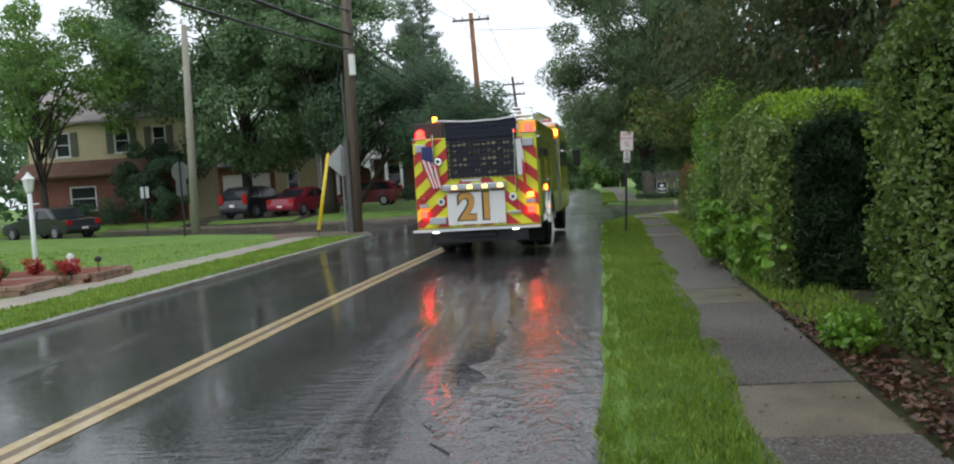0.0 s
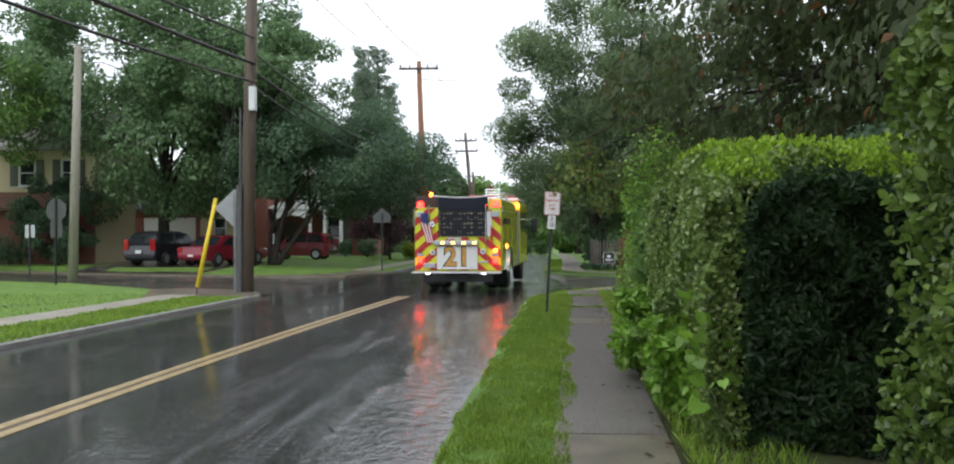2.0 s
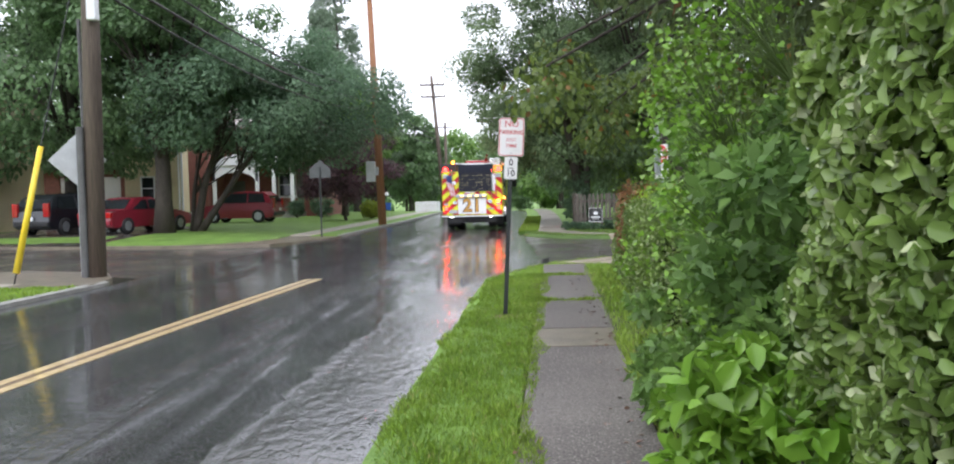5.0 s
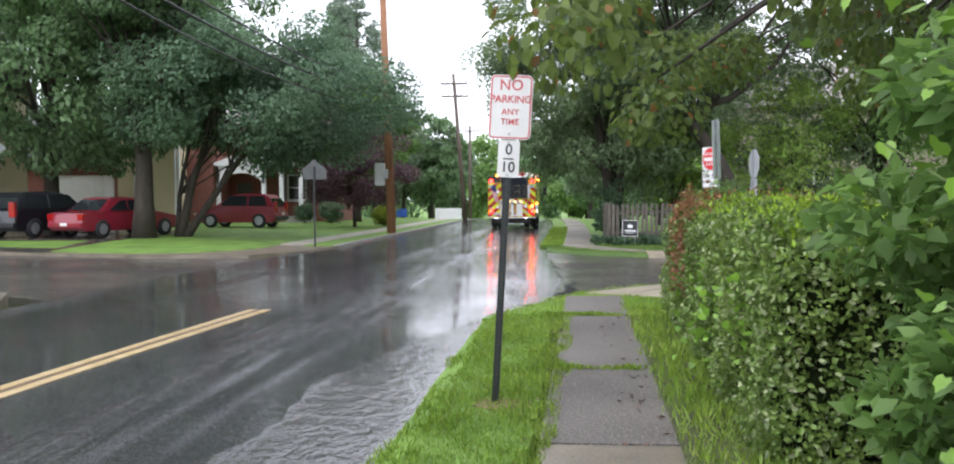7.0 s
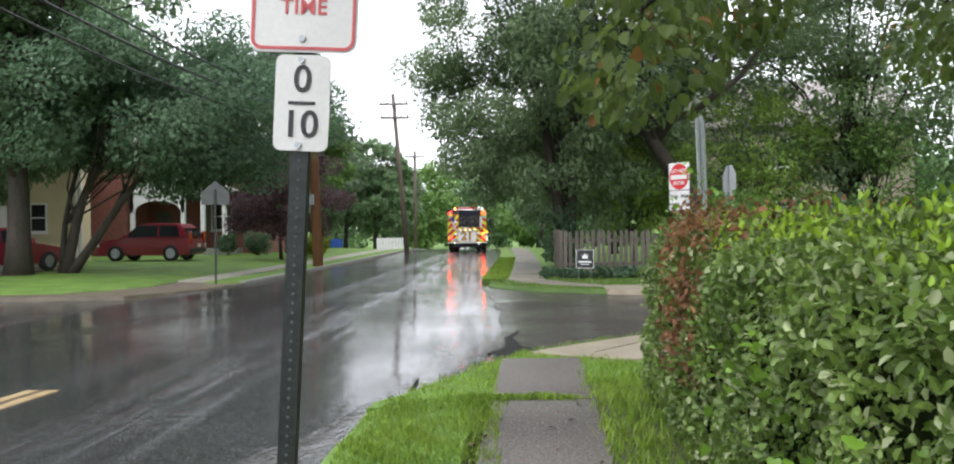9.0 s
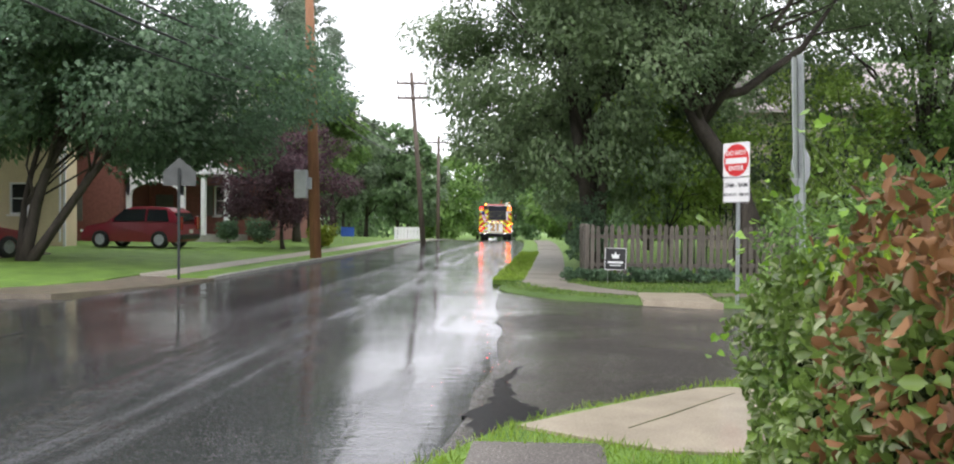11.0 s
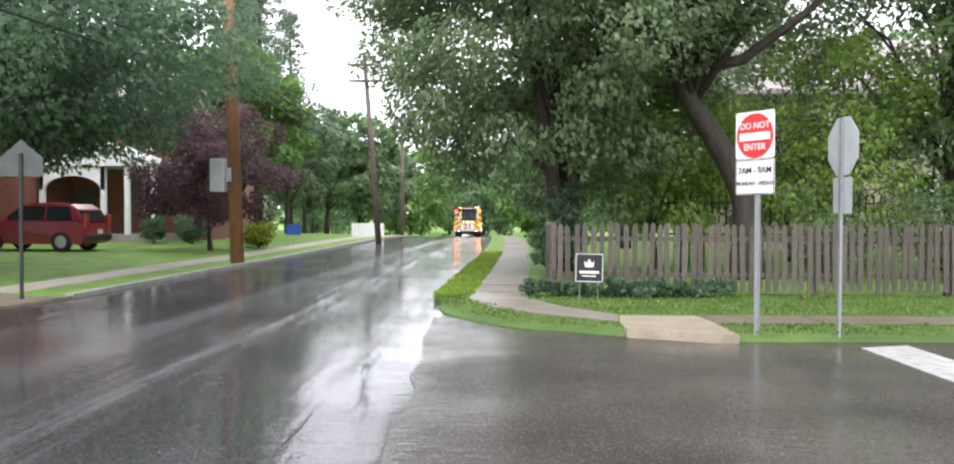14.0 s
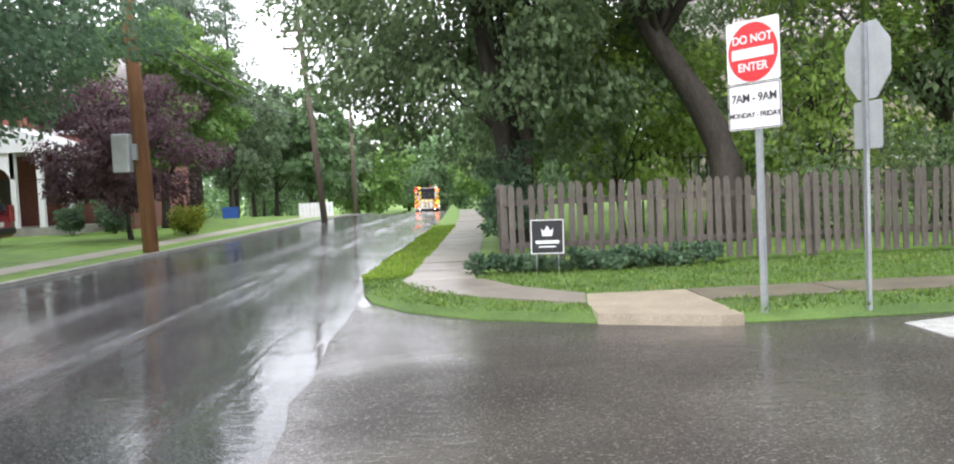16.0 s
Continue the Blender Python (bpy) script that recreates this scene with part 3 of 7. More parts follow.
structure(strip("yard_east", [(1.72, -0.015), (60, 0.0)], -60, 26.0, EARTH, step=4), "dark soil and grass behind the walk", "ground")
structure(part("corner_east", poly([(edge(25.2) - 0.04, 25.2), (1.92, 25.6), (2.30, 26.4), (2.80, 27.45), (3.08, 28.0), (3.6, 28.55), (4.28, 29.13), (5.0, 29.66), (5.9, 30.18), (7.0, 30.2), (60, 30.2), (60, 25.9), (edge(25.9) + 1.6, 25.9), (edge(25.2) + 1.6, 25.2)], -0.3, -0.02), GRASS), "grassy corner at the side road", "grass")

# east side, far block
def banked(rim, back, z_rim, z_top, width):
    """Ground whose rim slopes down to the road: rim points in order, then back points that close the outline."""
    bm_ = bmesh.new()
    cx, cy = sum(p[0] for p in back) / len(back), sum(p[1] for p in back) / len(back)
    low_, top_ = [], []
    for k, (x, y_) in enumerate(rim):
        a_, c_ = Vector(rim[max(0, k - 1)]), Vector(rim[min(len(rim) - 1, k + 1)])
        nrm_ = Vector((-(c_ - a_).y, (c_ - a_).x)).normalized()
        low_.append((bm_.verts.new((x, y_, -0.3)), bm_.verts.new((x, y_, z_rim))))
        top_.append(bm_.verts.new((x + nrm_.x * width, y_ + nrm_.y * width, z_top)))
    bk = [bm_.verts.new((x, y_, z_top)) for x, y_ in back]
    for k in range(len(rim) - 1):
        bm_.faces.new((low_[k][0], low_[k + 1][0], low_[k + 1][1], low_[k][1]))
        bm_.faces.new((low_[k][1], low_[k + 1][1], top_[k + 1], top_[k]))
    bm_.faces.new(top_ + bk)
    bmesh.ops.recalc_face_normals(bm_, faces=bm_.faces[:])
    return bm_


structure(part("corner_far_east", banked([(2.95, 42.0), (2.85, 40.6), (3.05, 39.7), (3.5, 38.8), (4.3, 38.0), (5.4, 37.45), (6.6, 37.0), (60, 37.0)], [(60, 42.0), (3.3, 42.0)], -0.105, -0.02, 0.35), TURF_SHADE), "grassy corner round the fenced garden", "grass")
structure(strip("lawn_far_east", [(0.0, -0.02), (1.0, -0.02), (60, 0.0)], 42.0, 225, GRASS, step=3), "grass verge and gardens along the road", "lawn")


# ---- plants ----
def crown_points(rng, n, clumps, radius):
    """n points on and in clumps; also the outward direction at each."""
    c = clumps[rng.integers(0, len(clumps), n)]
    d = unit(rng.normal(size=(n, 3)))
    r = radius * (0.35 + 0.65 * rng.random(n) ** 0.5)
    p = c + d * r[:, None] * np.array([1.0, 1.0, 0.7])
    return p, d


def tree(name, label, x, y, h, r, low, trunk_r, n, leaf, material, seed, z=0.0, squash=1.0, clump=0.24, droop=0.35,
         stems=((0, 0, 1.0),), lean=(0.0, 0.0), count=70, bare=0.0, wide=0.55, group="street trees", fill=0.25, hanging=(), bent=None, boughs=()):
    """A broad-leaved tree: tapered stems, limbs that reach the clumps, and a crown of many small leaves."""
    rng = np.random.default_rng(seed)
    ob = thing(name, label, "tree", pose(x, y, z), group)
    cz, hz = (h + low) / 2, (h - low) / 2
    d = unit(rng.normal(size=(count, 3)))
    rad = np.where(rng.random(count) < fill, rng.random(count) * 0.6, 0.72 + 0.34 * rng.random(count))
    clumps = d * rad[:, None] * np.array([r, r * squash, hz]) + np.array([lean[0], lean[1], cz])
    clumps[:, 2] = np.maximum(clumps[:, 2], low)
    bm = bmesh.new()
    tops = []
    for sx, sy, k in stems:
        top = Vector((lean[0] * 0.7 + sx * 5.0, lean[1] * 0.7 + sy * 5.0, low + (h - low) * 0.62))
        pts, rr = [], []
        for i in range(8):
            a = i / 7
            w = Vector((noise.noise((seed * 3.1 + sx, a * 2.2, 1.0)), noise.noise((seed * 1.7 + sy, a * 2.2, 5.0)), 0)) * 0.35 * min(1, a * 2)
            pts.append(Vector((sx * 0.25, sy * 0.25, -0.15)).lerp(top, a) + w)
            rr.append(trunk_r * k * (1.25 if i == 0 else 1.0) * (1 - 0.75 * a))
        if bent:
            pts, rr = [Vector(p) for p in bent[0]], bent[1]
        if k == 1.0:
            add_tube(bm, pts, rr, 10)
        else:
            part("stem", tube(pts, rr, 10), BARK, ob, smooth=True)
        tops.append((pts, rr))
    part("trunk", bm, BARK, ob, smooth=True)
    for b_pts, b_r in boughs:
        part("limb", tube(b_pts, b_r, 8), BARK, ob, smooth=True)
    for i, c in enumerate(clumps[: 9 if group == "background trees" else 30]):
        pts, rr = tops[i % len(tops)]
        j = (5 if bent else 2) + int(rng.integers(0, 3 if bent else 5))
        a, b = pts[j], Vector(c)
        mid = a.lerp(b, 0.5) + Vector((0, 0, 0.12 * (b - a).length)) + Vector(rng.normal(size=3) * 0.18)
        r0 = rr[j] * 0.42
        part("limb", tube([a, a.lerp(mid, 0.55) + Vector((0, 0, 0.05)), mid, b], [r0, r0 * 0.75, r0 * 0.5, 0.012], 6), BARK, ob, smooth=True)
    if bare < 1:
        p, out = crown_points(rng, n, clumps, r * clump)
        centre = np.array([lean[0], lean[1], cz])
        away = unit(p - centre)
        nrm = unit(0.5 * out + 0.5 * away + np.array([0, 0, 0.7]) + 0.32 * rng.normal(size=(n, 3)))
        dr = unit(0.7 * away + 0.5 * rng.normal(size=(n, 3)) + np.array([0, 0, -droop]))
        s = leaf * (0.6 + 0.8 * rng.random(n))
        leaves("crown", p, dr, nrm, s, material, ob, wide=wide)
    if hanging:
        tips = np.array(hanging) - np.array([x, y, z])
        for c in tips:
            a = tops[0][0][4]
            part("limb", tube([a, a.lerp(Vector(c), 0.5) + Vector((0, 0, 1.0)), Vector(c) + Vector((0, 0, 0.35)), c], [0.06, 0.04, 0.015, 0.006], 6), BARK, ob, smooth=True)
        k = 270 * len(tips)
        p, out = crown_points(rng, k, tips, 0.55)
        leaves("low_foliage", p, unit(0.6 * out + 0.4 * rng.normal(size=(k, 3)) + np.array([0, 0, -0.9])), unit(out + 0.6 * rng.normal(size=(k, 3)) + np.array([0, 0, 0.5])), 0.088 * (0.6 + 0.8 * rng.random(k)), LEAF_HANG, ob, "low hanging leaves, some turned orange", wide=0.75, round_leaf=True)
    return ob


def conifer(name, label, x, y, h, r, low, n, seed, z=0.0, material=None, group="background trees"):
    """A tall thin pine with open tiers of needles."""
    rng = np.random.default_rng(seed)
    ob = thing(name, label, "tree", pose(x, y, z), group)
    bm = add_tube(bmesh.new(), [(0, 0, -0.2), (0.15, 0, h * 0.5), (0, 0.1, h)], [h * 0.016, h * 0.011, 0.03], 8)
    tips = []
    for i in range(44):
        a = i / 43
        zz = low + (h - low) * a
        ang = i * 2.4 + rng.random()
        ln = r * (1.05 - 0.85 * a) * (0.55 + 0.5 * rng.random())
        e = Vector((math.cos(ang) * ln, math.sin(ang) * ln, zz + 0.15 * ln))
        add_tube(bm, [(0, 0, zz), e], [0.05 * (1.2 - a), 0.01], 5)
        tips.extend([np.array(e) * f + np.array([0, 0, zz * (1 - f)]) for f in (0.5, 0.8, 1.0)])
    part("trunk", bm, BARK, ob, smooth=True)
    p, out = crown_points(rng, n, np.array(tips), 0.55)
    nrm = unit(out + np.array([0, 0, 0.8]))
    leaves("crown", p, unit(out + 0.4 * rng.normal(size=(n, 3))), nrm, 0.30 * (0.6 + 0.8 * rng.random(n)), material or LEAF_PINE, ob, wide=0.3)
    return ob


def box_surface(rng, n, x0, x1, y0, y1, z0, z1, faces, lump=0.08):
    """Points on faces of a clipped hedge (L: -x, R: +x, F: -y, B: +y, T: top) with the outward direction, lumpy as a hedge is."""
    size = {"L": (y1 - y0) * (z1 - z0), "R": (y1 - y0) * (z1 - z0), "F": (x1 - x0) * (z1 - z0), "B": (x1 - x0) * (z1 - z0), "T": (x1 - x0) * (y1 - y0)}
    tot = sum(size[f] for f in faces)
    ps, ns = [], []
    for f in faces:
        k = int(n * size[f] / tot)
        a, b = rng.random(k), rng.random(k)
        if f in "LR":
            p = np.stack([np.full(k, x0 if f == "L" else x1), y0 + a * (y1 - y0), z0 + b * (z1 - z0)], 1)
            nn = np.tile([-1.0 if f == "L" else 1.0, 0, 0], (k, 1))
        elif f in "FB":
            p = np.stack([x0 + a * (x1 - x0), np.full(k, y0 if f == "F" else y1), z0 + b * (z1 - z0)], 1)
            nn = np.tile([0, -1.0 if f == "F" else 1.0, 0], (k, 1))
        else:
            p = np.stack([x0 + a * (x1 - x0), y0 + b * (y1 - y0), np.full(k, z1)], 1)
            nn = np.tile([0, 0, 1.0], (k, 1))
        ps.append(p)
        ns.append(nn)
    p, nn = np.concatenate(ps), np.concatenate(ns)
    lumps = np.sin(p[:, 0] * 5.1 + p[:, 2] * 3.7) * np.sin(p[:, 1] * 4.3 + p[:, 2] * 2.1 + 1.0) + 0.6 * np.sin(p[:, 1] * 9.7 + p[:, 0] * 8.0) * np.sin(p[:, 2] * 8.9)
    depth = rng.random(len(p)) ** 2 * 0.22
    p = p + nn * (lump * lumps - depth)[:, None]
    # rounded shoulders
    over = np.clip((p[:, 2] - (z1 - 0.25)) / 0.25, 0, 1.5)
    p[:, 0] += np.where(p[:, 0] < (x0 + x1) / 2, 1, -1) * 0.10 * over ** 2 * (np.abs(nn[:, 2]) < 0.5)
    # the top falls off towards the ends and sides
    ends = np.clip(1 - np.minimum(p[:, 1] - y0, y1 - p[:, 1]) / 0.55, 0, 1) ** 2 * 0.26 + np.clip(1 - np.minimum(p[:, 0] - x0, x1 - p[:, 0]) / 0.35, 0, 1) ** 2 * 0.12
    high = np.clip((p[:, 2] - z0) / (z1 - z0), 0, 1) ** 4
    p[:, 2] -= ends * high
    p[:, 2] += 0.05 * np.sin(p[:, 1] * 3.3 + p[:, 0] * 2.1) * high
    return p, nn


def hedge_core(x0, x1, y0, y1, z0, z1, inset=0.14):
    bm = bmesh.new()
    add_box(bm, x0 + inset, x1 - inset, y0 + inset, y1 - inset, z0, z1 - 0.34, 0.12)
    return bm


def leaf_coat(rng, ob, name, n, dims, faces, size, material, lump=0.08, up=0.25, label="", round_leaf=True, wide=0.6, spread=0.7, hang=0.0):
    p, nn = box_surface(rng, n, *dims, faces, lump)
    k = len(p)
    nrm = unit(nn + spread * rng.normal(size=(k, 3)) * 0.7 + np.array([0, 0, 0.35]))
    d = unit(rng.normal(size=(k, 3)) + nn * 0.4 + np.array([0, 0, up - hang]))
    return leaves(name, p, d, nrm, size * (0.6 + 0.8 * rng.random(k)), material, ob, label, wide=wide, round_leaf=round_leaf)


def hedge(name, label, dims, n, size, faces, material, seed, top=None, fine=True, group="hedges along the walk", lump=0.08, m=None, sparse=None):
    rng = np.random.default_rng(seed)
    ob = thing(name, label, "hedge", m, group)
    # Near-black core shows through the leaf gaps as painted shade
    part("twig_core", hedge_core(*dims), TWIG_SHADE, ob, "dark twiggy inside of the hedge")
    leaf_coat(rng, ob, "foliage", n, dims, faces, size, material, lump, round_leaf=fine)
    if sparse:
        # Sprays on the end face only, with its shade put into their colour
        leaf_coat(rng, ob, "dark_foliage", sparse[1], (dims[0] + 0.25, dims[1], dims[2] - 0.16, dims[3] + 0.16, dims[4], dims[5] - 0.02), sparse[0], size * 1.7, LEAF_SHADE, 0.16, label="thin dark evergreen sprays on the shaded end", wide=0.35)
        leaf_coat(rng, ob, "pale_foliage", sparse[1] // 5, (dims[0] - 0.04, dims[0] + 0.30, *dims[2:]), sparse[0], size, material, 0.08)
    if top:
        x0, x1, y0, y1, z0, z1 = dims
        k = top
        p = np.stack([x0 + 0.08 + rng.random(k) * (x1 - x0 - 0.16), y0 + 0.05 + rng.random(k) * (y1 - y0 - 0.1), z1 + 0.14 * rng.random(k) ** 1.5 - 0.06], 1)
        p[:, 2] += 0.06 * np.sin(p[:, 0] * 6 + p[:, 1] * 5)
        p[:, 2] -= 0.5 * np.clip(x0 + 0.28 - p[:, 0], 0, 1)
        p[:, 2] -= 0.26 * np.clip(1 - np.minimum(p[:, 1] - y0, y1 - p[:, 1]) / 0.55, 0, 1) ** 2 - 0.05 * np.sin(p[:, 1] * 3.3 + p[:, 0] * 2.1)
        d = unit(rng.normal(size=(k, 3)) * 0.5 + np.array([0, 0, 1.0]))
        leaves("new_growth", p, d, unit(rng.normal(size=(k, 3))), size * (0.7 + 0.6 * rng.random(k)), LEAF_TOP, ob, "bright new growth on the clipped top", round_leaf=True, wide=0.5)
    return ob


def shrub(name, label, x, y, z, rx, ry, h, n, size, material, seed, category="shrub", group="", wide=0.55, up=0.4):
    rng = np.random.default_rng(seed)
    ob = thing(name, label, category, pose(x, y, z), group)
    tips = []
    for i in range(16):
        a = i * 2.4
        f = 0.25 + 0.75 * rng.random()
        e = Vector((math.cos(a) * rx * f * 0.8, math.sin(a) * ry * f * 0.8, h * (0.35 + 0.6 * rng.random())))
        if i < 9:
            part("stem", tube([(e.x * 0.1, e.y * 0.1, -0.05), (e.x * 0.5, e.y * 0.5, e.z * 0.6), e], [0.012, 0.009, 0.004], 5), BARK, ob)
        tips.append(np.array(e))
        tips.append(np.array(e) * np.array([0.8, 0.8, 0.55]))
    p, out = crown_points(rng, n, np.array(tips), min(rx, ry, h) * 0.38)
    p[:, 2] = np.maximum(p[:, 2], 0.02)
    nrm = unit(out + np.array([0, 0, 0.8]) + 0.5 * rng.normal(size=(n, 3)))
    d = unit(out + 0.6 * rng.normal(size=(n, 3)) + np.array([0, 0, up - 0.4]))
    leaves("foliage", p, d, nrm, size * (0.6 + 0.8 * rng.random(n)), material, ob, wide=wide, round_leaf=size > 0.095)
    return ob


def lobed_leaf(bm, m, s):
    """One large lobed leaf of a vine."""
    pts = [(0, -0.02), (0.26, -0.16), (0.48, 0.06), (0.42, 0.26), (0.40, 0.48), (0.20, 0.58), (0, 0.86), (-0.20, 0.58), (-0.40, 0.48), (-0.42, 0.26), (-0.48, 0.06), (-0.26, -0.16)]
    c = bm.verts.new(m @ Vector((0, 0.25 * s, -0.03 * s)))
    vs = [bm.verts.new(m @ Vector((x * s, y * s, 0.06 * s * abs(x) * 2 - 0.10 * s * y * y))) for x, y in pts]
    for i in range(len(vs)):
        bm.faces.new((c, vs[i], vs[(i + 1) % len(vs)]))


def vine(name, label, spots, size, seed, group="vines in the hedge", material=None):
    """Trailing shoots with large lobed leaves round the given spots (x, y, z, radius, number)."""
    rng = random.Random(seed)
    ob = thing(name, label, "vine", None, group)
    bm = bmesh.new()
    for x, y, z, r, k in spots:
        root = Vector((x + 0.35, y, max(0.1, z - r * 1.3)))
        for i in range(k):
            p = Vector((max(edge(y) + 1.72, x + rng.gauss(0, r * 0.45)), y + rng.gauss(0, r * 0.6), max(0.06, z + rng.gauss(0, r * 0.5))))
            if i % 12 == 0:
                part("stem", tube([root, root.lerp(p, 0.5) + Vector((-0.05, 0, 0.1)), p], [0.006, 0.004, 0.002], 5), GREEN_STEM, ob)
            m = Matrix.Translation(p) @ Euler((radians(rng.uniform(-75, 5)), radians(rng.uniform(-40, 40)), radians(rng.uniform(0, 360)))).to_matrix().to_4x4()
            lobed_leaf(bm, m, size * rng.uniform(0.5, 1.15))
    o = part("leaf_mass", bm, material or LEAF_VINE, ob, "bright green lobed leaves", True)
    o["kind"] = "stuff"
    return ob


def blades(name, label, n, h, sample, seed, material=None, width=0.006):
    """Grass blades as one mass; sample(rng, n) gives their feet."""
    rng = np.random.default_rng(seed)
    p = sample(rng, n)
    n = len(p)
    # taller and shorter clumps
    hh = h * (0.4 + 0.9 * rng.random(n)) * (1.0 + 0.35 * np.sin(p[:, 0] * 7.3 + 2.0 * np.sin(p[:, 1] * 2.9)) * np.sin(p[:, 1] * 5.1 + p[:, 0] * 3.0))
    d = unit(np.concatenate([rng.normal(size=(n, 2)) * 0.45, np.ones((n, 1))], 1))
    ob = new(name, leaf_mesh(name, p + d * hh[:, None] * 0.45, d, unit(rng.normal(size=(n, 3))), hh, material or BLADE, wide=width / h * 2, fold=0.05))
    return tagged(ob, label, "grass", kind="stuff")


def edges(ys):
    return np.array([edge(v) for v in ys])


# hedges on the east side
hedge("tall_hedge", "tall clipped evergreen hedge with small glossy leaves", (2.95, 4.9, 1.0, 7.6, 0, 2.55), 54000, 0.046, "LT", LEAF_SHADED_HEDGE, 11, 2500, sparse=("B", 6000))
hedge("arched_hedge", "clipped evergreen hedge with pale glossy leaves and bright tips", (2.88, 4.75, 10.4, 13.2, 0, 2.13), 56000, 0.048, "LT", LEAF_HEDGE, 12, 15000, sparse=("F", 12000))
hedge("low_hedge", "low clipped hedge with browned ends beside the walk", (0, 2.6, 0, 6.2, 0, 1.36), 64000, 0.042, "LTF", LEAF_HEDGE, 13, 9000, m=pose(3.62, 19.4, 0, 0, 0, -4.2))
hedge("back_hedge", "dark tall hedge closing the garden behind the opening", (5.3, 6.2, 1.0, 18.8, 0, 2.7), 9000, 0.12, "LFT", LEAF_DARK, 14, fine=False)


def brown_ends():
    rng = np.random.default_rng(5)
    k = 1500
    p = np.stack([4.0 + rng.random(k) ** 2 * 1.5, np.minimum(23.8 + rng.normal(size=k) * 0.35, 24.3), 1.41 + rng.normal(size=k) * 0.08], 1)
    q = np.stack([3.87 + rng.random(k) * 0.12, np.minimum(23.8 + rng.normal(size=k) * 0.3, 24.3), 0.45 + rng.random(k) * 1.0], 1)
    p = np.concatenate([p[: k // 2], q[: k // 2]])
    n = len(p)
    ob = thing("browned_shoots", "rust-brown withered shoots on the hedge top", "shrub")
    leaves("foliage", p, unit(rng.normal(size=(n, 3)) + [0, 0, 0.5]), unit(rng.normal(size=(n, 3))), 0.045 * (0.6 + 0.8 * rng.random(n)), LEAF_BROWN, ob, round_leaf=True)


brown_ends()
shrub("hedge_shrub", "leafy green shrub growing over the walk", 3.85, 14.6, 0, 0.85, 1.5, 1.95, 17000, 0.085, LEAF_FRESH, 21, group="shrubs along the walk")
shrub("hedge_shrub", "tall leafy green shrub against the hedge", 4.0, 17.0, 0, 0.85, 1.5, 2.0, 15000, 0.085, LEAF_FRESH, 22, group="shrubs along the walk")
shrub("corner_shrub", "loose light-green shrub at the hedge end", 4.95, 26.3, 0, 0.66, 0.7, 1.7, 15000, 0.034, LEAF_FRESH, 23, group="shrubs along the walk")
shrub("corner_shrub", "leafy green weeds round the sign post", 5.55, 28.6, 0, 0.5, 0.5, 0.6, 3500, 0.05, LEAF_VINE, 24, group="shrubs along the walk")
shrub("weed_clump", "leafy weeds at the foot of the hedge", 2.85, 11.3, 0, 0.38, 1.2, 0.85, 3200, 0.10, LEAF_VINE, 25, "weeds", "weeds along the walk")
shrub("weed_clump", "leafy weeds at the foot of the hedge", 2.9, 13.4, 0, 0.42, 1.0, 0.9, 3000, 0.10, LEAF_VINE, 26, "weeds", "weeds along the walk")
shrub("weed_clump", "small green weed among fallen leaves", 2.62, 7.1, 0, 0.24, 0.28, 0.34, 700, 0.07, LEAF_VINE, 27, "weeds", "weeds along the walk")
shrub("weed_clump", "leafy weeds at the foot of the hedge", 3.3, 15.6, 0, 0.5, 1.6, 0.7, 3200, 0.09, LEAF_FRESH, 28, "weeds", "weeds along the walk")
vine("grape_vine", "trailing vine with large bright lobed leaves", [(2.68, 10.3, 0.6, 0.42, 34), (2.82, 10.8, 0.95, 0.3, 16), (2.8, 11.9, 0.35, 0.3, 20)], 0.14, 31)
vine("grape_vine", "vine with large bright lobed leaves over the hedge", [(3.25, 15.7, 1.5, 0.5, 820), (3.25, 16.0, 2.1, 0.45, 820), (3.35, 15.6, 0.8, 0.45, 640), (3.45, 15.8, 2.6, 0.4, 480)], 0.046, 32)
vine("ivy", "bright green ivy patch on the clipped hedge", [(3.66, 20.2, 0.75, 0.35, 90), (3.74, 21.1, 0.5, 0.35, 90), (3.8, 21.9, 0.85, 0.3, 60)], 0.06, 35)
vine("shoot", "upright shoots with bright young leaves", [(4.75, 26.3, 1.6, 0.35, 60), (4.62, 27.2, 1.25, 0.34, 60), (4.72, 27.4, 0.75, 0.3, 60)], 0.062, 33)
vine("red_shoot", "reddish young shoots above the hedge", [(5.3, 25.2, 1.55, 0.25, 30), (4.6, 25.4, 1.45, 0.25, 24)], 0.06, 34, material=LEAF_BROWN)

# trees, east
tree("garden_tree", "broad tree with drooping olive-green branches over the hedge", 9.2, 21.0, 11.5, 6.0, 2.5, 0.30, 50000, 0.155, LEAF_OLIVE, 41, droop=0.9, clump=0.2, count=90, lean=(-0.8, 0), hanging=((2.6, 20.1, 2.5), (3.65, 23.5, 2.35), (3.75, 23.7, 2.85), (4.6, 25.0, 3.1), (5.4, 22.6, 3.0), (4.3, 20.4, 2.95), (6.2, 24.0, 2.7), (5.4, 19.5, 2.7), (4.8, 25.3, 3.2), (6.8, 26.0, 3.0), (2.9, 22.6, 3.2)))
tree("garden_tree", "dark spreading tree over the tall hedge", 8.0, 4.2, 14, 6.3, 3.3, 0.32, 34000, 0.22, LEAF_DARK, 42, droop=0.6, clump=0.22, count=85, lean=(-0.6, 0))
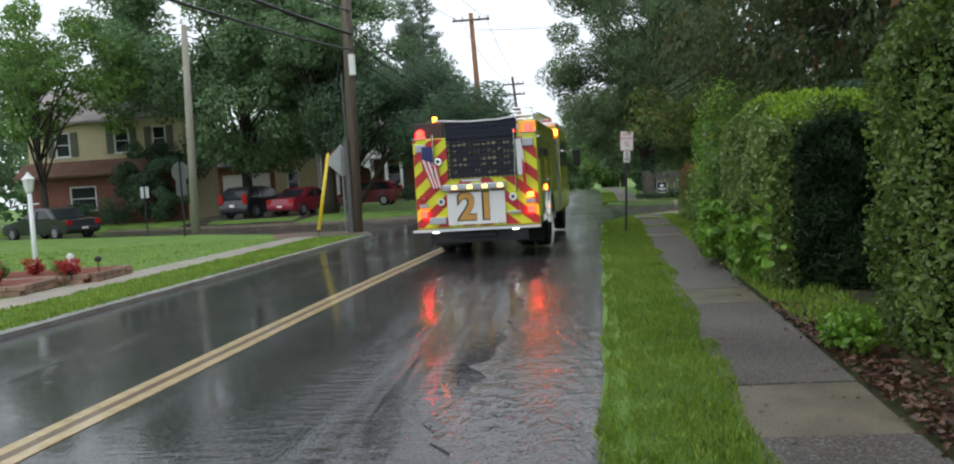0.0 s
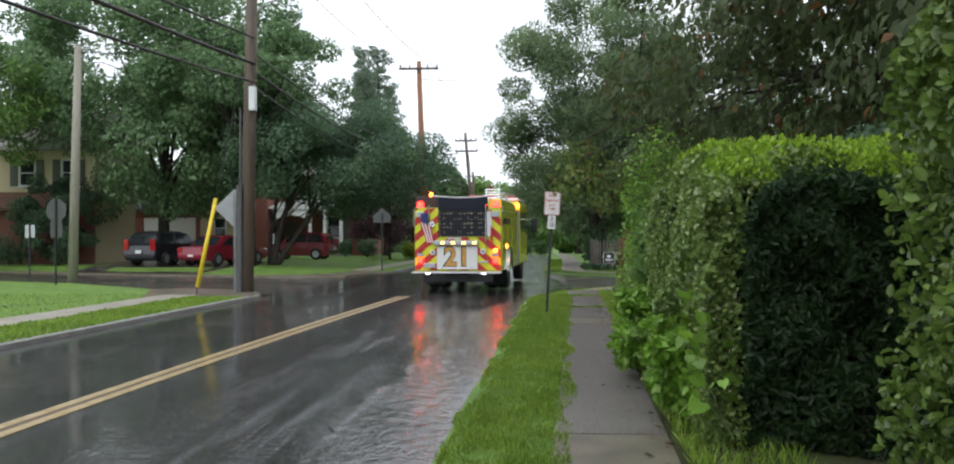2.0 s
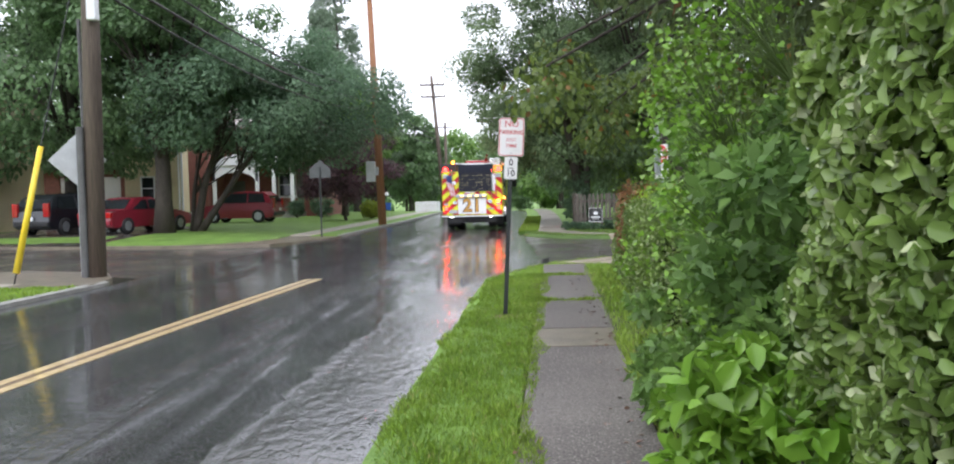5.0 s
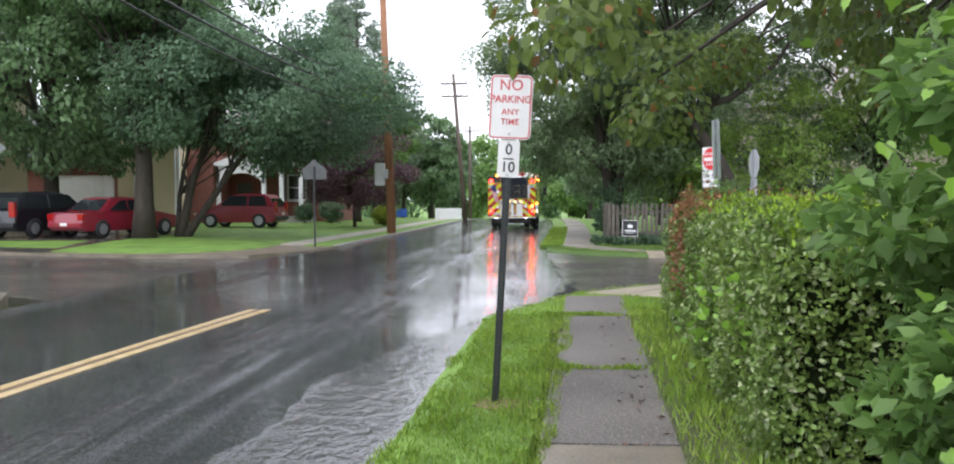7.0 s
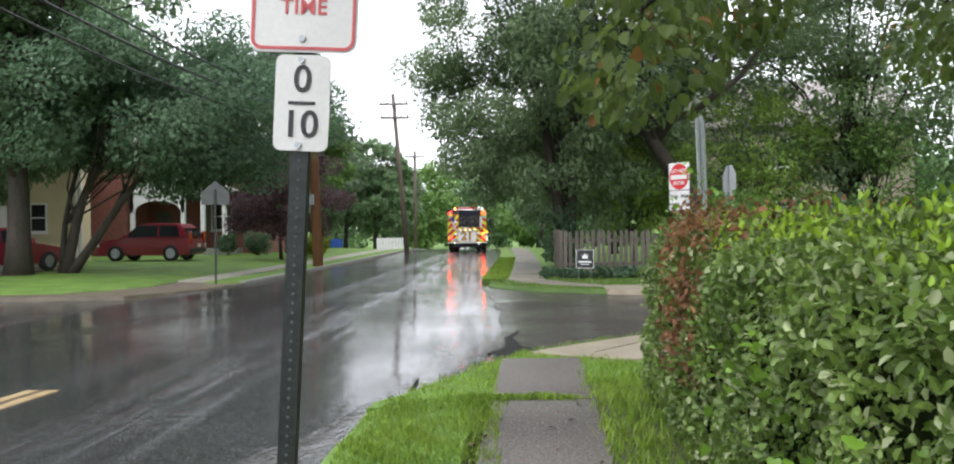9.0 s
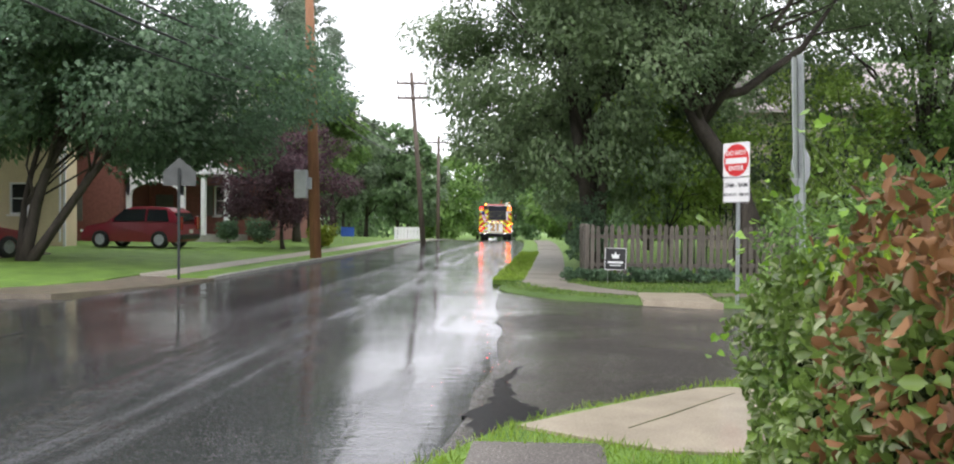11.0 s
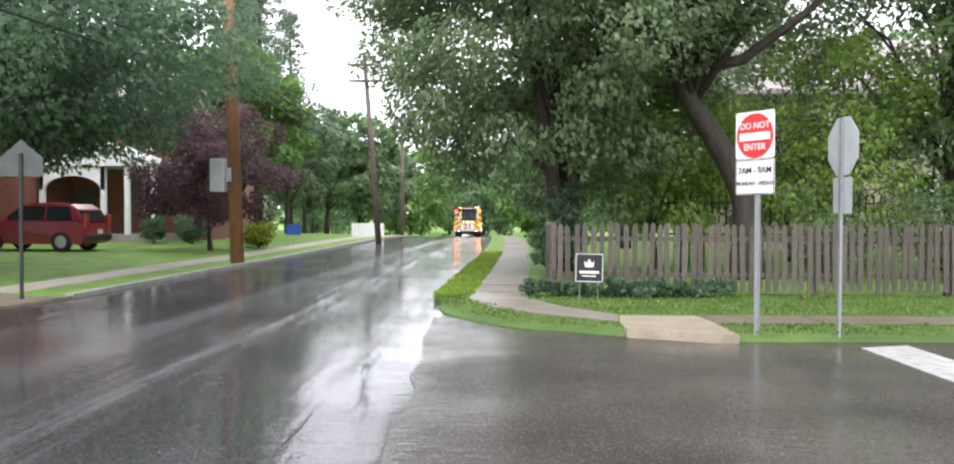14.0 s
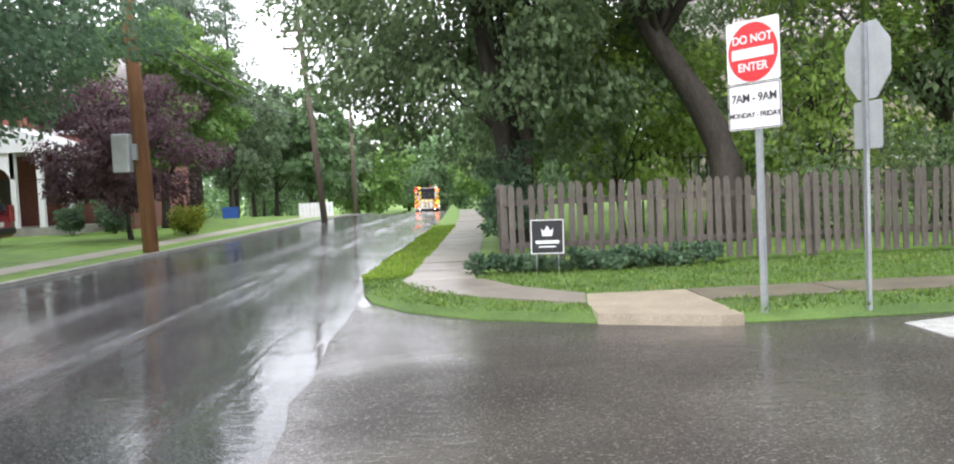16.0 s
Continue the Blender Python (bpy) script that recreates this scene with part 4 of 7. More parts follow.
tree("garden_tree", "dark tree behind the garden hedge", 10.5, 15.0, 13.5, 5.2, 1.8, 0.3, 24000, 0.21, LEAF_OLIVE, 43, droop=0.8, clump=0.22, count=80)
tree("corner_maple", "dense multi-stemmed maple behind the picket fence", 5.6, 47.2, 13.4, 4.9, 1.6, 0.24, 110000, 0.14, LEAF_CORNER, 44, stems=((-0.18, 0.0, 1.0), (0.16, 0.1, 0.8), (0.0, 0.25, 0.7)), clump=0.2, count=190, fill=0.15, lean=(-0.35, 0.0))
tree("shade_tree", "dark-trunked shade tree with bent spreading limbs", 9.65, 46.0, 14, 6.3, 6.4, 0.36, 36000, 0.15, LEAF_CORNER, 45, clump=0.17, count=75, lean=(-0.2, 0.5),
     bent=([(0, 0, -0.15), (0.05, 0, 0.7), (0.08, 0, 1.44), (-0.15, 0, 2.2), (-0.51, 0, 2.9), (-1.25, 0, 4.0), (-1.73, 0, 4.88), (-2.4, 0.1, 5.7), (-3.2, 0.3, 7.4)], [0.46, 0.37, 0.34, 0.30, 0.27, 0.22, 0.19, 0.14, 0.08]),
     boughs=(([(-1.65, 0, 4.75), (-1.1, 0, 4.83), (-0.1, 0, 5.05), (1.6, 0.3, 6.3), (2.8, 0.6, 8.0)], [0.17, 0.15, 0.13, 0.09, 0.04]),
             ([(-0.75, 0, 4.9), (-1.0, 0.1, 5.6), (-1.7, 0.3, 7.2), (-1.6, 0.3, 9.0)], [0.09, 0.085, 0.06, 0.03]),
             ([(-2.4, 0.1, 5.7), (-3.6, 0, 6.1), (-5.0, -0.2, 6.9)], [0.11, 0.08, 0.03])))
tree("shade_tree", "leafy tree in the garden behind the fence", 16.0, 49.0, 12, 4.8, 3.0, 0.25, 17000, 0.18, LEAF_CORNER, 46, clump=0.22)
tree("garden_tree", "small light-green tree behind the fence", 8.2, 49.0, 6.4, 2.6, 0.8, 0.08, 16000, 0.15, LEAF_BRIGHT, 47, clump=0.26)
tree("shade_tree", "tall tree beside the side road", 20.0, 44.0, 13, 4.7, 1.8, 0.25, 15000, 0.21, LEAF_CORNER, 48)
tree("garden_tree", "small leafy tree before the pale house", 13.2, 53.0, 7.5, 3.2, 0.9, 0.12, 12000, 0.17, LEAF_CORNER, 49, clump=0.26)

tree("garden_tree", "small airy green tree behind the fence", 12.6, 48.2, 6.2, 2.5, 0.8, 0.08, 8000, 0.14, LEAF_BRIGHT, 58, clump=0.26)
tree("garden_tree", "small airy green tree behind the fence", 16.2, 47.6, 7.0, 2.9, 0.8, 0.09, 6000, 0.16, LEAF_FRESH, 59, clump=0.26)

# trees, west
tree("street_maple", "big dense maple in a front garden", -17.4, 48.5, 16.0, 7.2, 2.5, 0.34, 72000, 0.24, LEAF_MAPLE, 51, z=0.1, clump=0.2, count=140, fill=0.2)
tree("street_maple", "tall dark maple beside the driveway", -11.4, 44.0, 12.5, 4.4, 4.2, 0.38, 40000, 0.19, LEAF_MAPLE, 52, z=0.1, clump=0.2, count=100)
tree("street_tree", "low wide dark-green tree with forking stems", -10.6, 45.2, 7.7, 5.5, 2.9, 0.19, 64000, 0.155, LEAF_DARK, 53, z=0.08, clump=0.19, count=150, stems=((-0.12, 0, 1.0), (0.45, 0.0, 0.8), (-0.4, 0.1, 0.6)), lean=(3.1, 0.4))
tree("plum_tree", "small purple-leaved plum tree", -6.6, 57.5, 5.3, 2.9, 1.1, 0.09, 22000, 0.14, LEAF_PLUM, 54, z=0.07, clump=0.24, count=80)
tree("street_tree", "light airy tree beside the house", -25.5, 41.5, 11.5, 4.6, 4.0, 0.2, 16000, 0.22, LEAF_FRESH, 55, clump=0.2, count=60)
tree("street_tree", "green tree beyond the plum tree", -8.2, 66.0, 9.0, 3.2, 2.2, 0.22, 24000, 0.24, LEAF_FRESH, 56, z=0.05, count=80)
tree("dark_yew", "dark clipped tree in front of the house", -21.6, 45.5, 4.6, 1.9, 0.3, 0.12, 14000, 0.15, LEAF_DARK, 57, z=0.1)

# trees that close the distance
rt = random.Random(9)
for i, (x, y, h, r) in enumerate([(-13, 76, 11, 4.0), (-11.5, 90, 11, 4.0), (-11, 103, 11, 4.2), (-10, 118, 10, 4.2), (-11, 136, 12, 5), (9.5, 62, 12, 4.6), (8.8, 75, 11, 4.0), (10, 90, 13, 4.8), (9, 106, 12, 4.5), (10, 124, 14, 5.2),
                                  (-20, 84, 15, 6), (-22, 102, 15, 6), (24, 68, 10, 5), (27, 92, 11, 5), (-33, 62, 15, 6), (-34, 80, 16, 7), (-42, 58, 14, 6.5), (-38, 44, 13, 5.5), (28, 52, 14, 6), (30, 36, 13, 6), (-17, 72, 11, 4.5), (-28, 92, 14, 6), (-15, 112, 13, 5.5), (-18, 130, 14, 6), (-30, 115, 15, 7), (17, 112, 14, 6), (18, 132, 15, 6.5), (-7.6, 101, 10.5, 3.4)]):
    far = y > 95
    tree("background_tree", "leafy green tree along the street", x, y, h, r, 1.6 if abs(x) > 15 else 2.4, 0.22, 4800 if far else 8000, 0.55 if far else 0.39, (LEAF_MAPLE, LEAF_HAZE, LEAF_HAZE)[i % 3], 100 + i, z=fall(y), count=60, group="background trees")
for i, (x, y, h, r) in enumerate([(-8.5, 158, 15, 7), (2.5, 172, 14, 7), (12, 160, 15, 7), (-20, 150, 16, 8), (24, 150, 16, 8), (7, 190, 18, 8), (-4, 196, 18, 8)]):
    tree("distant_tree", "hazy tree closing the end of the road", x, y, h, r, 0.6, 0.25, 6000, 0.8, (LEAF_FRESH, LEAF_MAPLE)[i % 2], 140 + i, z=fall(y), count=60, clump=0.28, group="background trees")
for i, (x, y, h, r) in enumerate([(-11.5, 82, 19, 3.2), (-14.5, 90, 21, 3.4), (-12.5, 95, 18, 3.0), (-13.0, 86, 17.5, 3.4), (-11.6, 76, 15.5, 2.8)]):
    conifer("tall_pine", "tall thin pine against the sky", x, y, h, r * 1.15, 6, 6000, 160 + i, fall(y))


def distant_woods(seed):
    """A far belt of trees round the neighbourhood, as one mass."""
    rng = np.random.default_rng(seed)
    path = [(-75, -60), (-75, 60), (-62, 150), (-40, 215), (0, 240), (45, 215), (62, 150), (60, 30), (65, -60)]
    ps = []
    for (xa, ya), (xb, yb) in zip(path, path[1:]):
        k = int(math.hypot(xb - xa, yb - ya) / 5)
        for i in range(k):
            c = np.array([xa + (xb - xa) * i / k, ya + (yb - ya) * i / k]) + rng.normal(size=2) * 2.5
            h, r = 11 + 5 * rng.random(), 4.5 + 1.5 * rng.random()
            n = 320
            d = unit(rng.normal(size=(n, 3)))
            q = d * (0.6 + 0.4 * rng.random(n))[:, None] * np.array([r, r, h / 2]) + np.array([c[0], c[1], h / 2 + fall(c[1]) - 0.3])
            q += 0.8 * np.sin(q[:, [1, 2, 0]] * 1.3)
            q[:, 2] = np.maximum(q[:, 2], fall(c[1]) - 0.3)
            ps.append(q)
    p = np.concatenate(ps)
    n = len(p)
    ob = new("distant_woods", leaf_mesh("distant_woods", p, rng.normal(size=(n, 3)), unit(rng.normal(size=(n, 3)) + [0, 0, 0.6]), 1.5 * (0.6 + 0.7 * rng.random(n)), LEAF_MAPLE))
    tagged(ob, "far green belt of trees behind the houses", "trees", kind="stuff")


distant_woods(77)


# ---- poles, wires, signs ----
def utility_pole(label, x, y, h, r, material, arm_z=(), arm=1.1, lean=(0.0, 0.0), z=0.0, turn=0.0):
    ob = thing("utility_pole", label, "utility pole", pose(x, y, z, 0, 0, turn), "utility poles")
    part("pole", tube([(0, 0, -0.3), (lean[0] * 0.5, lean[1] * 0.5, h * 0.5), (lean[0], lean[1], h)], [r * 1.1, r * 0.95, r * 0.72], 14), material, ob, smooth=True)
    for k in arm_z:
        f = k / h
        part("crossarm", box(lean[0] * f - arm, lean[0] * f + arm, lean[1] * f - r - 0.10, lean[1] * f - r, k, k + 0.12, 0.01), POLE_OLD, ob)
        for u in (-0.92, -0.45, 0.45, 0.92):
            part("insulator", tube([(lean[0] * f + u * arm, lean[1] * f - r - 0.05, k + 0.12), (lean[0] * f + u * arm, lean[1] * f - r - 0.05, k + 0.28)], [0.035, 0.05], 8), KERB, ob)
    return ob


CONDUIT = mat("dull_grey_conduit", (0.10, 0.10, 0.10), 0.6, var=0.25, scale=6, bump=0.1)
p1 = utility_pole("weathered dark wooden utility pole with conduits", -5.85, 26.9, 11.5, 0.17, POLE_OLD, (10.4,), lean=(0.25, 0))
for k, a in enumerate((150, 195, 240)):
    part("conduit", tube([(0.22 * math.cos(radians(a)), 0.22 * math.sin(radians(a)), 0), (0.21 * math.cos(radians(a)), 0.21 * math.sin(radians(a)), 2.9 if k else 5.0)], 0.035 + 0.012 * k, 8), CONDUIT, p1, "dull grey conduit pipe")
part("meter_box", box(0.16, 0.34, -0.28, -0.1, 4.9, 5.55, 0.02), TRIM, p1, "pale grey cable box")
arm = part("lamp_arm", tube([(0.15, 0, 7.5), (0.6, -0.05, 7.85), (1.4, -0.1, 8.02), (2.1, -0.1, 8.05)], 0.03, 8), STEEL, p1, "curved steel lamp arm")
part("lamp_head", box(2.0, 2.75, -0.22, 0.05, 7.96, 8.12, 0.05), STEEL, arm, "cobra-head street lamp")
utility_pole("orange-brown treated utility pole with a crossarm", -3.6, 50.8, 11.2, 0.18, POLE_NEW, (10.7,), lean=(-0.35, 0))
bx = thing("pole_box", "grey metal equipment box on the utility pole", "utility box", pose(-3.95, 50.5, 2.05))
part("case", box(-0.3, 0.12, -0.2, 0.12, 0, 0.95, 0.03), ALU_BACK, bx)
part("bracket", box(0.10, 0.26, -0.04, 0.06, 0.3, 0.7, 0.01), STEEL, bx)
utility_pole("dark wooden utility pole leaning slightly", -1.75, 68.4, 9.4, 0.14, POLE_OLD, (8.7, 7.9), 0.85, (-0.75, 0))
utility_pole("wooden utility pole far along the road", -3.4, 96, 9.0, 0.16, POLE_OLD, (8.4,), 0.9, z=fall(96))
utility_pole("pale wooden pole at the side road", -13.3, 31.7, 7.9, 0.15, POLE_PALE, lean=(0.2, 0))
utility_pole("wooden utility pole beside the verge", -8.2, -9.0, 11.5, 0.17, POLE_OLD, (10.4,))


def wire(label, a, b, sag, r=0.012, steps=14):
    a, b = Vector(a), Vector(b)
    r *= 1.35
    pts = [a.lerp(b, i / steps) - Vector((0, 0, sag * 4 * (i / steps) * (1 - i / steps))) for i in range(steps + 1)]
    ob = part("overhead_wire", tube(pts, r, 6), CABLE)
    return tagged(ob, label, "cable", "overhead wires")


P0, P1, P2, P3, P4 = (-8.2, -9.0), (-5.6, 26.85), (-3.85, 50.7), (-2.4, 68.4), (-3.4, 96.0)
for zz, r, sg in ((10.7, 0.016, 0.9), (7.0, 0.022, 0.8), (6.3, 0.034, 0.6), (5.8, 0.024, 0.75)):
    wire("black overhead cable between wooden poles", (P0[0], P0[1], zz), (P1[0], P1[1], zz - 0.1), sg, r)
for du, zz, r, sg in ((-0.9, 10.9, 0.009, 0.6), (0.9, 10.9, 0.009, 0.6), (0.1, 6.4, 0.018, 0.55), (0.12, 5.9, 0.022, 0.5), (0.08, 5.5, 0.016, 0.6)):
    wire("black overhead cable between wooden poles", (P1[0] + du * 0.9, P1[1], zz if zz < 10 else 10.7), (P2[0] + du, P2[1], zz - 0.05), sg, r)
for du, za, zb, r, sg in ((-0.8, 10.9, 9.0, 0.009, 0.5), (0.8, 10.9, 9.0, 0.009, 0.5), (0.1, 6.3, 5.5, 0.016, 0.45), (0.1, 5.9, 5.2, 0.02, 0.4), (0.1, 5.5, 4.9, 0.016, 0.5)):
    wire("overhead cable between wooden poles", (P2[0] + du, P2[1], za), (P3[0] + du * 0.6, P3[1], zb), sg, r)
for zz in (8.9, 5.4, 5.1):
    wire("overhead cable far along the road", (P3[0], P3[1], zz), (P4[0], P4[1], zz - 1.2), 0.5, 0.014)
wire("service cable crossing the road", (P2[0], P2[1], 10.2), (14, 44, 10.4), 0.7, 0.010)
wire("service cable crossing the road", (P3[0], P3[1], 8.6), (14, 60, 10.0), 0.5, 0.010)
wire("service cable to the pale pole", (P1[0], P1[1], 7.2), (-13.1, 31.7, 7.7), 0.3, 0.010)
wire("service cable to a house", (-13.1, 31.7, 7.6), (-24, 47, 6.2), 0.4, 0.010)

gy = thing("guy_wire", "steel guy wire with a bright yellow plastic guard", "guy wire")
ga, gb = Vector((-6.78, 25.7, 0.0)), Vector((-5.80, 26.85, 6.6))
part("wire", tube([ga - (gb - ga) * 0.02, gb], 0.012, 6), CABLE, gy)
part("guard", tube([ga + (gb - ga) * 0.03, ga + (gb - ga) * 0.38], [0.06, 0.05], 10), GUARD, gy, "yellow plastic guard", True)


def rounded(w, h, r, k=5):
    pts = []
    for cx, cy, a0 in ((w / 2 - r, h / 2 - r, 0), (-w / 2 + r, h / 2 - r, 90), (-w / 2 + r, -h / 2 + r, 180), (w / 2 - r, -h / 2 + r, 270)):
        pts += [(cx + r * math.cos(radians(a0 + 90 * i / k)), cy + r * math.sin(radians(a0 + 90 * i / k))) for i in range(k + 1)]
    return pts


def plate(w, h, r, depth=0.003, cx=0.0, cz=0.0, y=0.0):
    """A standing plate with round corners, its face at y, facing -y."""
    return poly([(cx + a, cz + b) for a, b in rounded(w, h, r)], y, y + depth, UP)


def ring_plate(w, h, r, t, depth, cx, cz, y):
    bm = bmesh.new()
    o = [(cx + a, cz + b) for a, b in rounded(w, h, r)]
    i = [(cx + a, cz + b) for a, b in rounded(w - 2 * t, h - 2 * t, max(0.004, r - t))]
    vo, vi = [bm.verts.new((a, y, b)) for a, b in o], [bm.verts.new((a, y, b)) for a, b in i]
    vo2, vi2 = [bm.verts.new((a, y + depth, b)) for a, b in o], [bm.verts.new((a, y + depth, b)) for a, b in i]
    n = len(o)
    for k in range(n):
        j = (k + 1) % n
        bm.faces.new((vo[k], vo[j], vi[j], vi[k]))
        bm.faces.new((vo[k], vo2[k], vo2[j], vo[j]))
        bm.faces.new((vi[k], vi[j], vi2[j], vi2[k]))
    bmesh.ops.recalc_face_normals(bm, faces=bm.faces[:])
    return bm


def channel_post(h, w=0.05, d=0.03):
    """A U-channel sign post with a row of punched holes shown as pale studs."""
    bm = bmesh.new()
    add_box(bm, -w / 2, w / 2, -0.004, 0.004, -0.3, h)
    add_box(bm, -w / 2, -w / 2 + 0.006, 0.004, d, -0.3, h)
    add_box(bm, w / 2 - 0.006, w / 2, 0.004, d, -0.3, h)
    return bm


# no-parking sign
np_sign = thing("no_parking_sign", "white no-parking sign with red letters on a dark post", "street sign", pose(2.09, 20.84, 0, 0, 3.2, -4))
post = part("post", channel_post(2.36), DARKSTEEL, np_sign, "dark green steel channel post")
me = mesh_of("rivet", tube([(0, -0.0065, 0), (0, -0.003, 0)], 0.0045, 6), DULL)
for i in range(58):
    o = new("rivet", me)
    o.parent = post
    o.matrix_basis = pose(0, 0, 0.12 + i * 0.0265 if i < 57 else 2.3)
sp = part("plate", plate(0.305, 0.457, 0.035, 0.004, 0, 2.13, -0.016), SIGN_WHITE, np_sign, "white plate with a red border")
part("border", ring_plate(0.292, 0.444, 0.03, 0.009, 0.003, 0, 2.13, -0.0185), SIGN_FADED, sp, "red border line")
lettering("lettering", "NO", 0.105, SIGN_FADED, sp, pose(0, -0.018, 2.285), 1.05, 0.001)
lettering("lettering", "PARKING", 0.072, SIGN_FADED, sp, pose(0, -0.018, 2.185), 0.98, 0.001)
lettering("lettering", "ANY", 0.060, SIGN_FADED, sp, pose(0, -0.018, 2.095), 1.05, 0.0006)
lettering("lettering", "TIME", 0.060, SIGN_FADED, sp, pose(0, -0.018, 2.025), 1.05, 0.0006)
sq = part("lower_plate", plate(0.155, 0.265, 0.022, 0.004, 0.005, 1.762, -0.016), SIGN_WHITE, np_sign, "small white distance plate")
lettering("lettering", "0", 0.105, BLACK, sq, pose(0.005, -0.018, 1.825), 1.0, 0.0012)
part("bar", box(-0.033, 0.043, -0.0185, -0.016, 1.757, 1.766), BLACK, sq, "black fraction bar")
lettering("lettering", "10", 0.105, BLACK, sq, pose(0.003, -0.018, 1.700), 1.0, 0.0012)
for zz, pr in ((2.32, sp), (1.94, sp), (1.88, sq), (1.645, sq)):
    part("bolt", tube([(0, -0.024, zz), (0, -0.016, zz)], 0.009, 8), STEEL, pr)


# do-not-enter sign
dn = thing("do_not_enter_sign", "white sign with a red disc and times on a steel post", "street sign", pose(7.12, 37.2, 0, 0, -0.4, -57))
part("post", channel_post(2.72, 0.06, 0.035), STEEL, dn, "galvanised steel post")
up = part("plate", plate(0.61, 0.60, 0.03, 0.004, -0.02, 2.51, -0.02), SIGN_WHITE, dn)
disc = part("disc", poly([(-0.02 + 0.285 * math.cos(2 * math.pi * k / 40), 2.50 + 0.285 * math.sin(2 * math.pi * k / 40)) for k in range(40)], -0.024, -0.020, UP), SIGN_RED, up, "red disc")
part("bar", box(-0.26, 0.22, -0.028, -0.024, 2.44, 2.54), SIGN_WHITE, disc, "white bar across the disc")
lettering("lettering", "DO NOT", 0.115, SIGN_WHITE, disc, pose(-0.02, -0.026, 2.625), 1.0, 0.002)
lettering("lettering", "ENTER", 0.115, SIGN_WHITE, disc, pose(-0.02, -0.026, 2.355), 1.0, 0.002)
lo = part("lower_plate", plate(0.61, 0.45, 0.03, 0.004, -0.02, 1.975, -0.02), SIGN_WHITE, dn)
part("border", ring_plate(0.595, 0.435, 0.025, 0.008, 0.003, -0.02, 1.975, -0.0225), BLACK, lo, "black border line")
lettering("lettering", "7AM - 9AM", 0.115, BLACK, lo, pose(-0.02, -0.022, 2.055), 0.95, 0.002)
lettering("lettering", "MONDAY - FRIDAY", 0.072, BLACK, lo, pose(-0.02, -0.022, 1.89), 0.95, 0.0015)


def octagon(r, cx=0.0, cz=0.0):
    return [(cx + r * math.cos(radians(22.5 + 45 * k)), cz + r * math.sin(radians(22.5 + 45 * k))) for k in range(8)]


def sign_back(name, label, x, y, turn, post_h, plates, post_mat=STEEL, z=0.0, tip=0.0, back=None):
    """A road sign seen from behind: post and bare metal plates (outline, centre height)."""
    ob = thing(name, label, "street sign", pose(x, y, z, 0, tip, turn), "signs seen from behind")
    part("post", channel_post(post_h, 0.055, 0.03), post_mat, ob)
    for pts in plates:
        part("plate", poly(pts, 0.036, 0.040, UP), back or ALU_BACK, ob, "bare metal back of a sign plate")
    return ob


def rect(w, h, cz, cx=0.0):
    return [(cx + a, cz + b) for a, b in rounded(w, h, 0.03)]


sign_back("stop_sign", "back of an octagonal stop sign with a lower plate", 8.14, 37.15, -84, 2.72, [octagon(0.40, 0, 2.36), rect(0.46, 0.46, 1.74)])
sign_back("stop_sign", "back of an octagonal stop sign on a dark post", -13.15, 30.4, -12, 2.75, [octagon(0.40, 0, 2.36), rect(0.46, 0.5, 1.75)], DARKSTEEL, back=DULL)
sign_back("warning_sign", "back of a diamond warning sign beside the utility pole", -6.27, 27.2, 25, 2.7, [[(0, 2.82), (-0.53, 2.29), (0, 1.76), (0.53, 2.29)]])
sign_back("house_sign", "pentagonal sign back on a dark post", -4.42, 40.9, 0, 2.5, [[(-0.38, 2.1), (0.38, 2.1), (0.38, 2.42), (0, 2.74), (-0.38, 2.42)]], DARKSTEEL, back=DULL)
sign_back("parking_sign", "back of a small white sign on a thin post", -17.7, 36.6, 10, 2.0, [rect(0.36, 0.5, 1.75)], DARKSTEEL)
sign_back("tall_sign", "tall edge-on metal sign on a steel post", 5.62, 29.3, 54, 2.8, [rect(0.30, 0.98, 2.29)], tip=-5)

# black yard sign
yd = thing("yard_sign", "small black yard sign with a pale emblem on wire legs", "yard sign", pose(5.45, 41.15, 0, 0, 1, -3))
part("panel", plate(0.47, 0.49, 0.008, 0.012, 0, 0.54, 0), BLACK, yd, "black panel")
part("border", ring_plate(0.475, 0.495, 0.01, 0.012, 0.003, 0, 0.54, -0.003), TRIM, yd, "pale border")
part("emblem", poly([(-0.07, 0.55), (0.07, 0.55), (0.09, 0.66), (0.045, 0.62), (0, 0.70), (-0.045, 0.62), (-0.09, 0.66)], -0.004, -0.0005, UP), TRIM, yd, "pale emblem")
part("word_bar", box(-0.17, 0.17, -0.004, -0.0005, 0.44, 0.485), TRIM, yd)
part("word_bar", box(-0.12, 0.12, -0.004, -0.0005, 0.385, 0.405), TRIM, yd)
for u in (-0.16, 0.16):
    part("leg", tube([(u, 0.006, -0.1), (u, 0.006, 0.30)], 0.005, 6), STEEL, yd)
bs = thing("yard_sign", "small blue yard sign on the lawn", "yard sign", pose(-5.6, 66.5, 0.02))
part("panel", plate(0.7, 0.5, 0.01, 0.01, 0, 0.6, 0), mat("blue_board", (0.03, 0.10, 0.42), 0.5), bs)
for u in (-0.25, 0.25):
    part("leg", tube([(u, 0.005, -0.2), (u, 0.005, 0.35)], 0.01, 6), STEEL, bs)

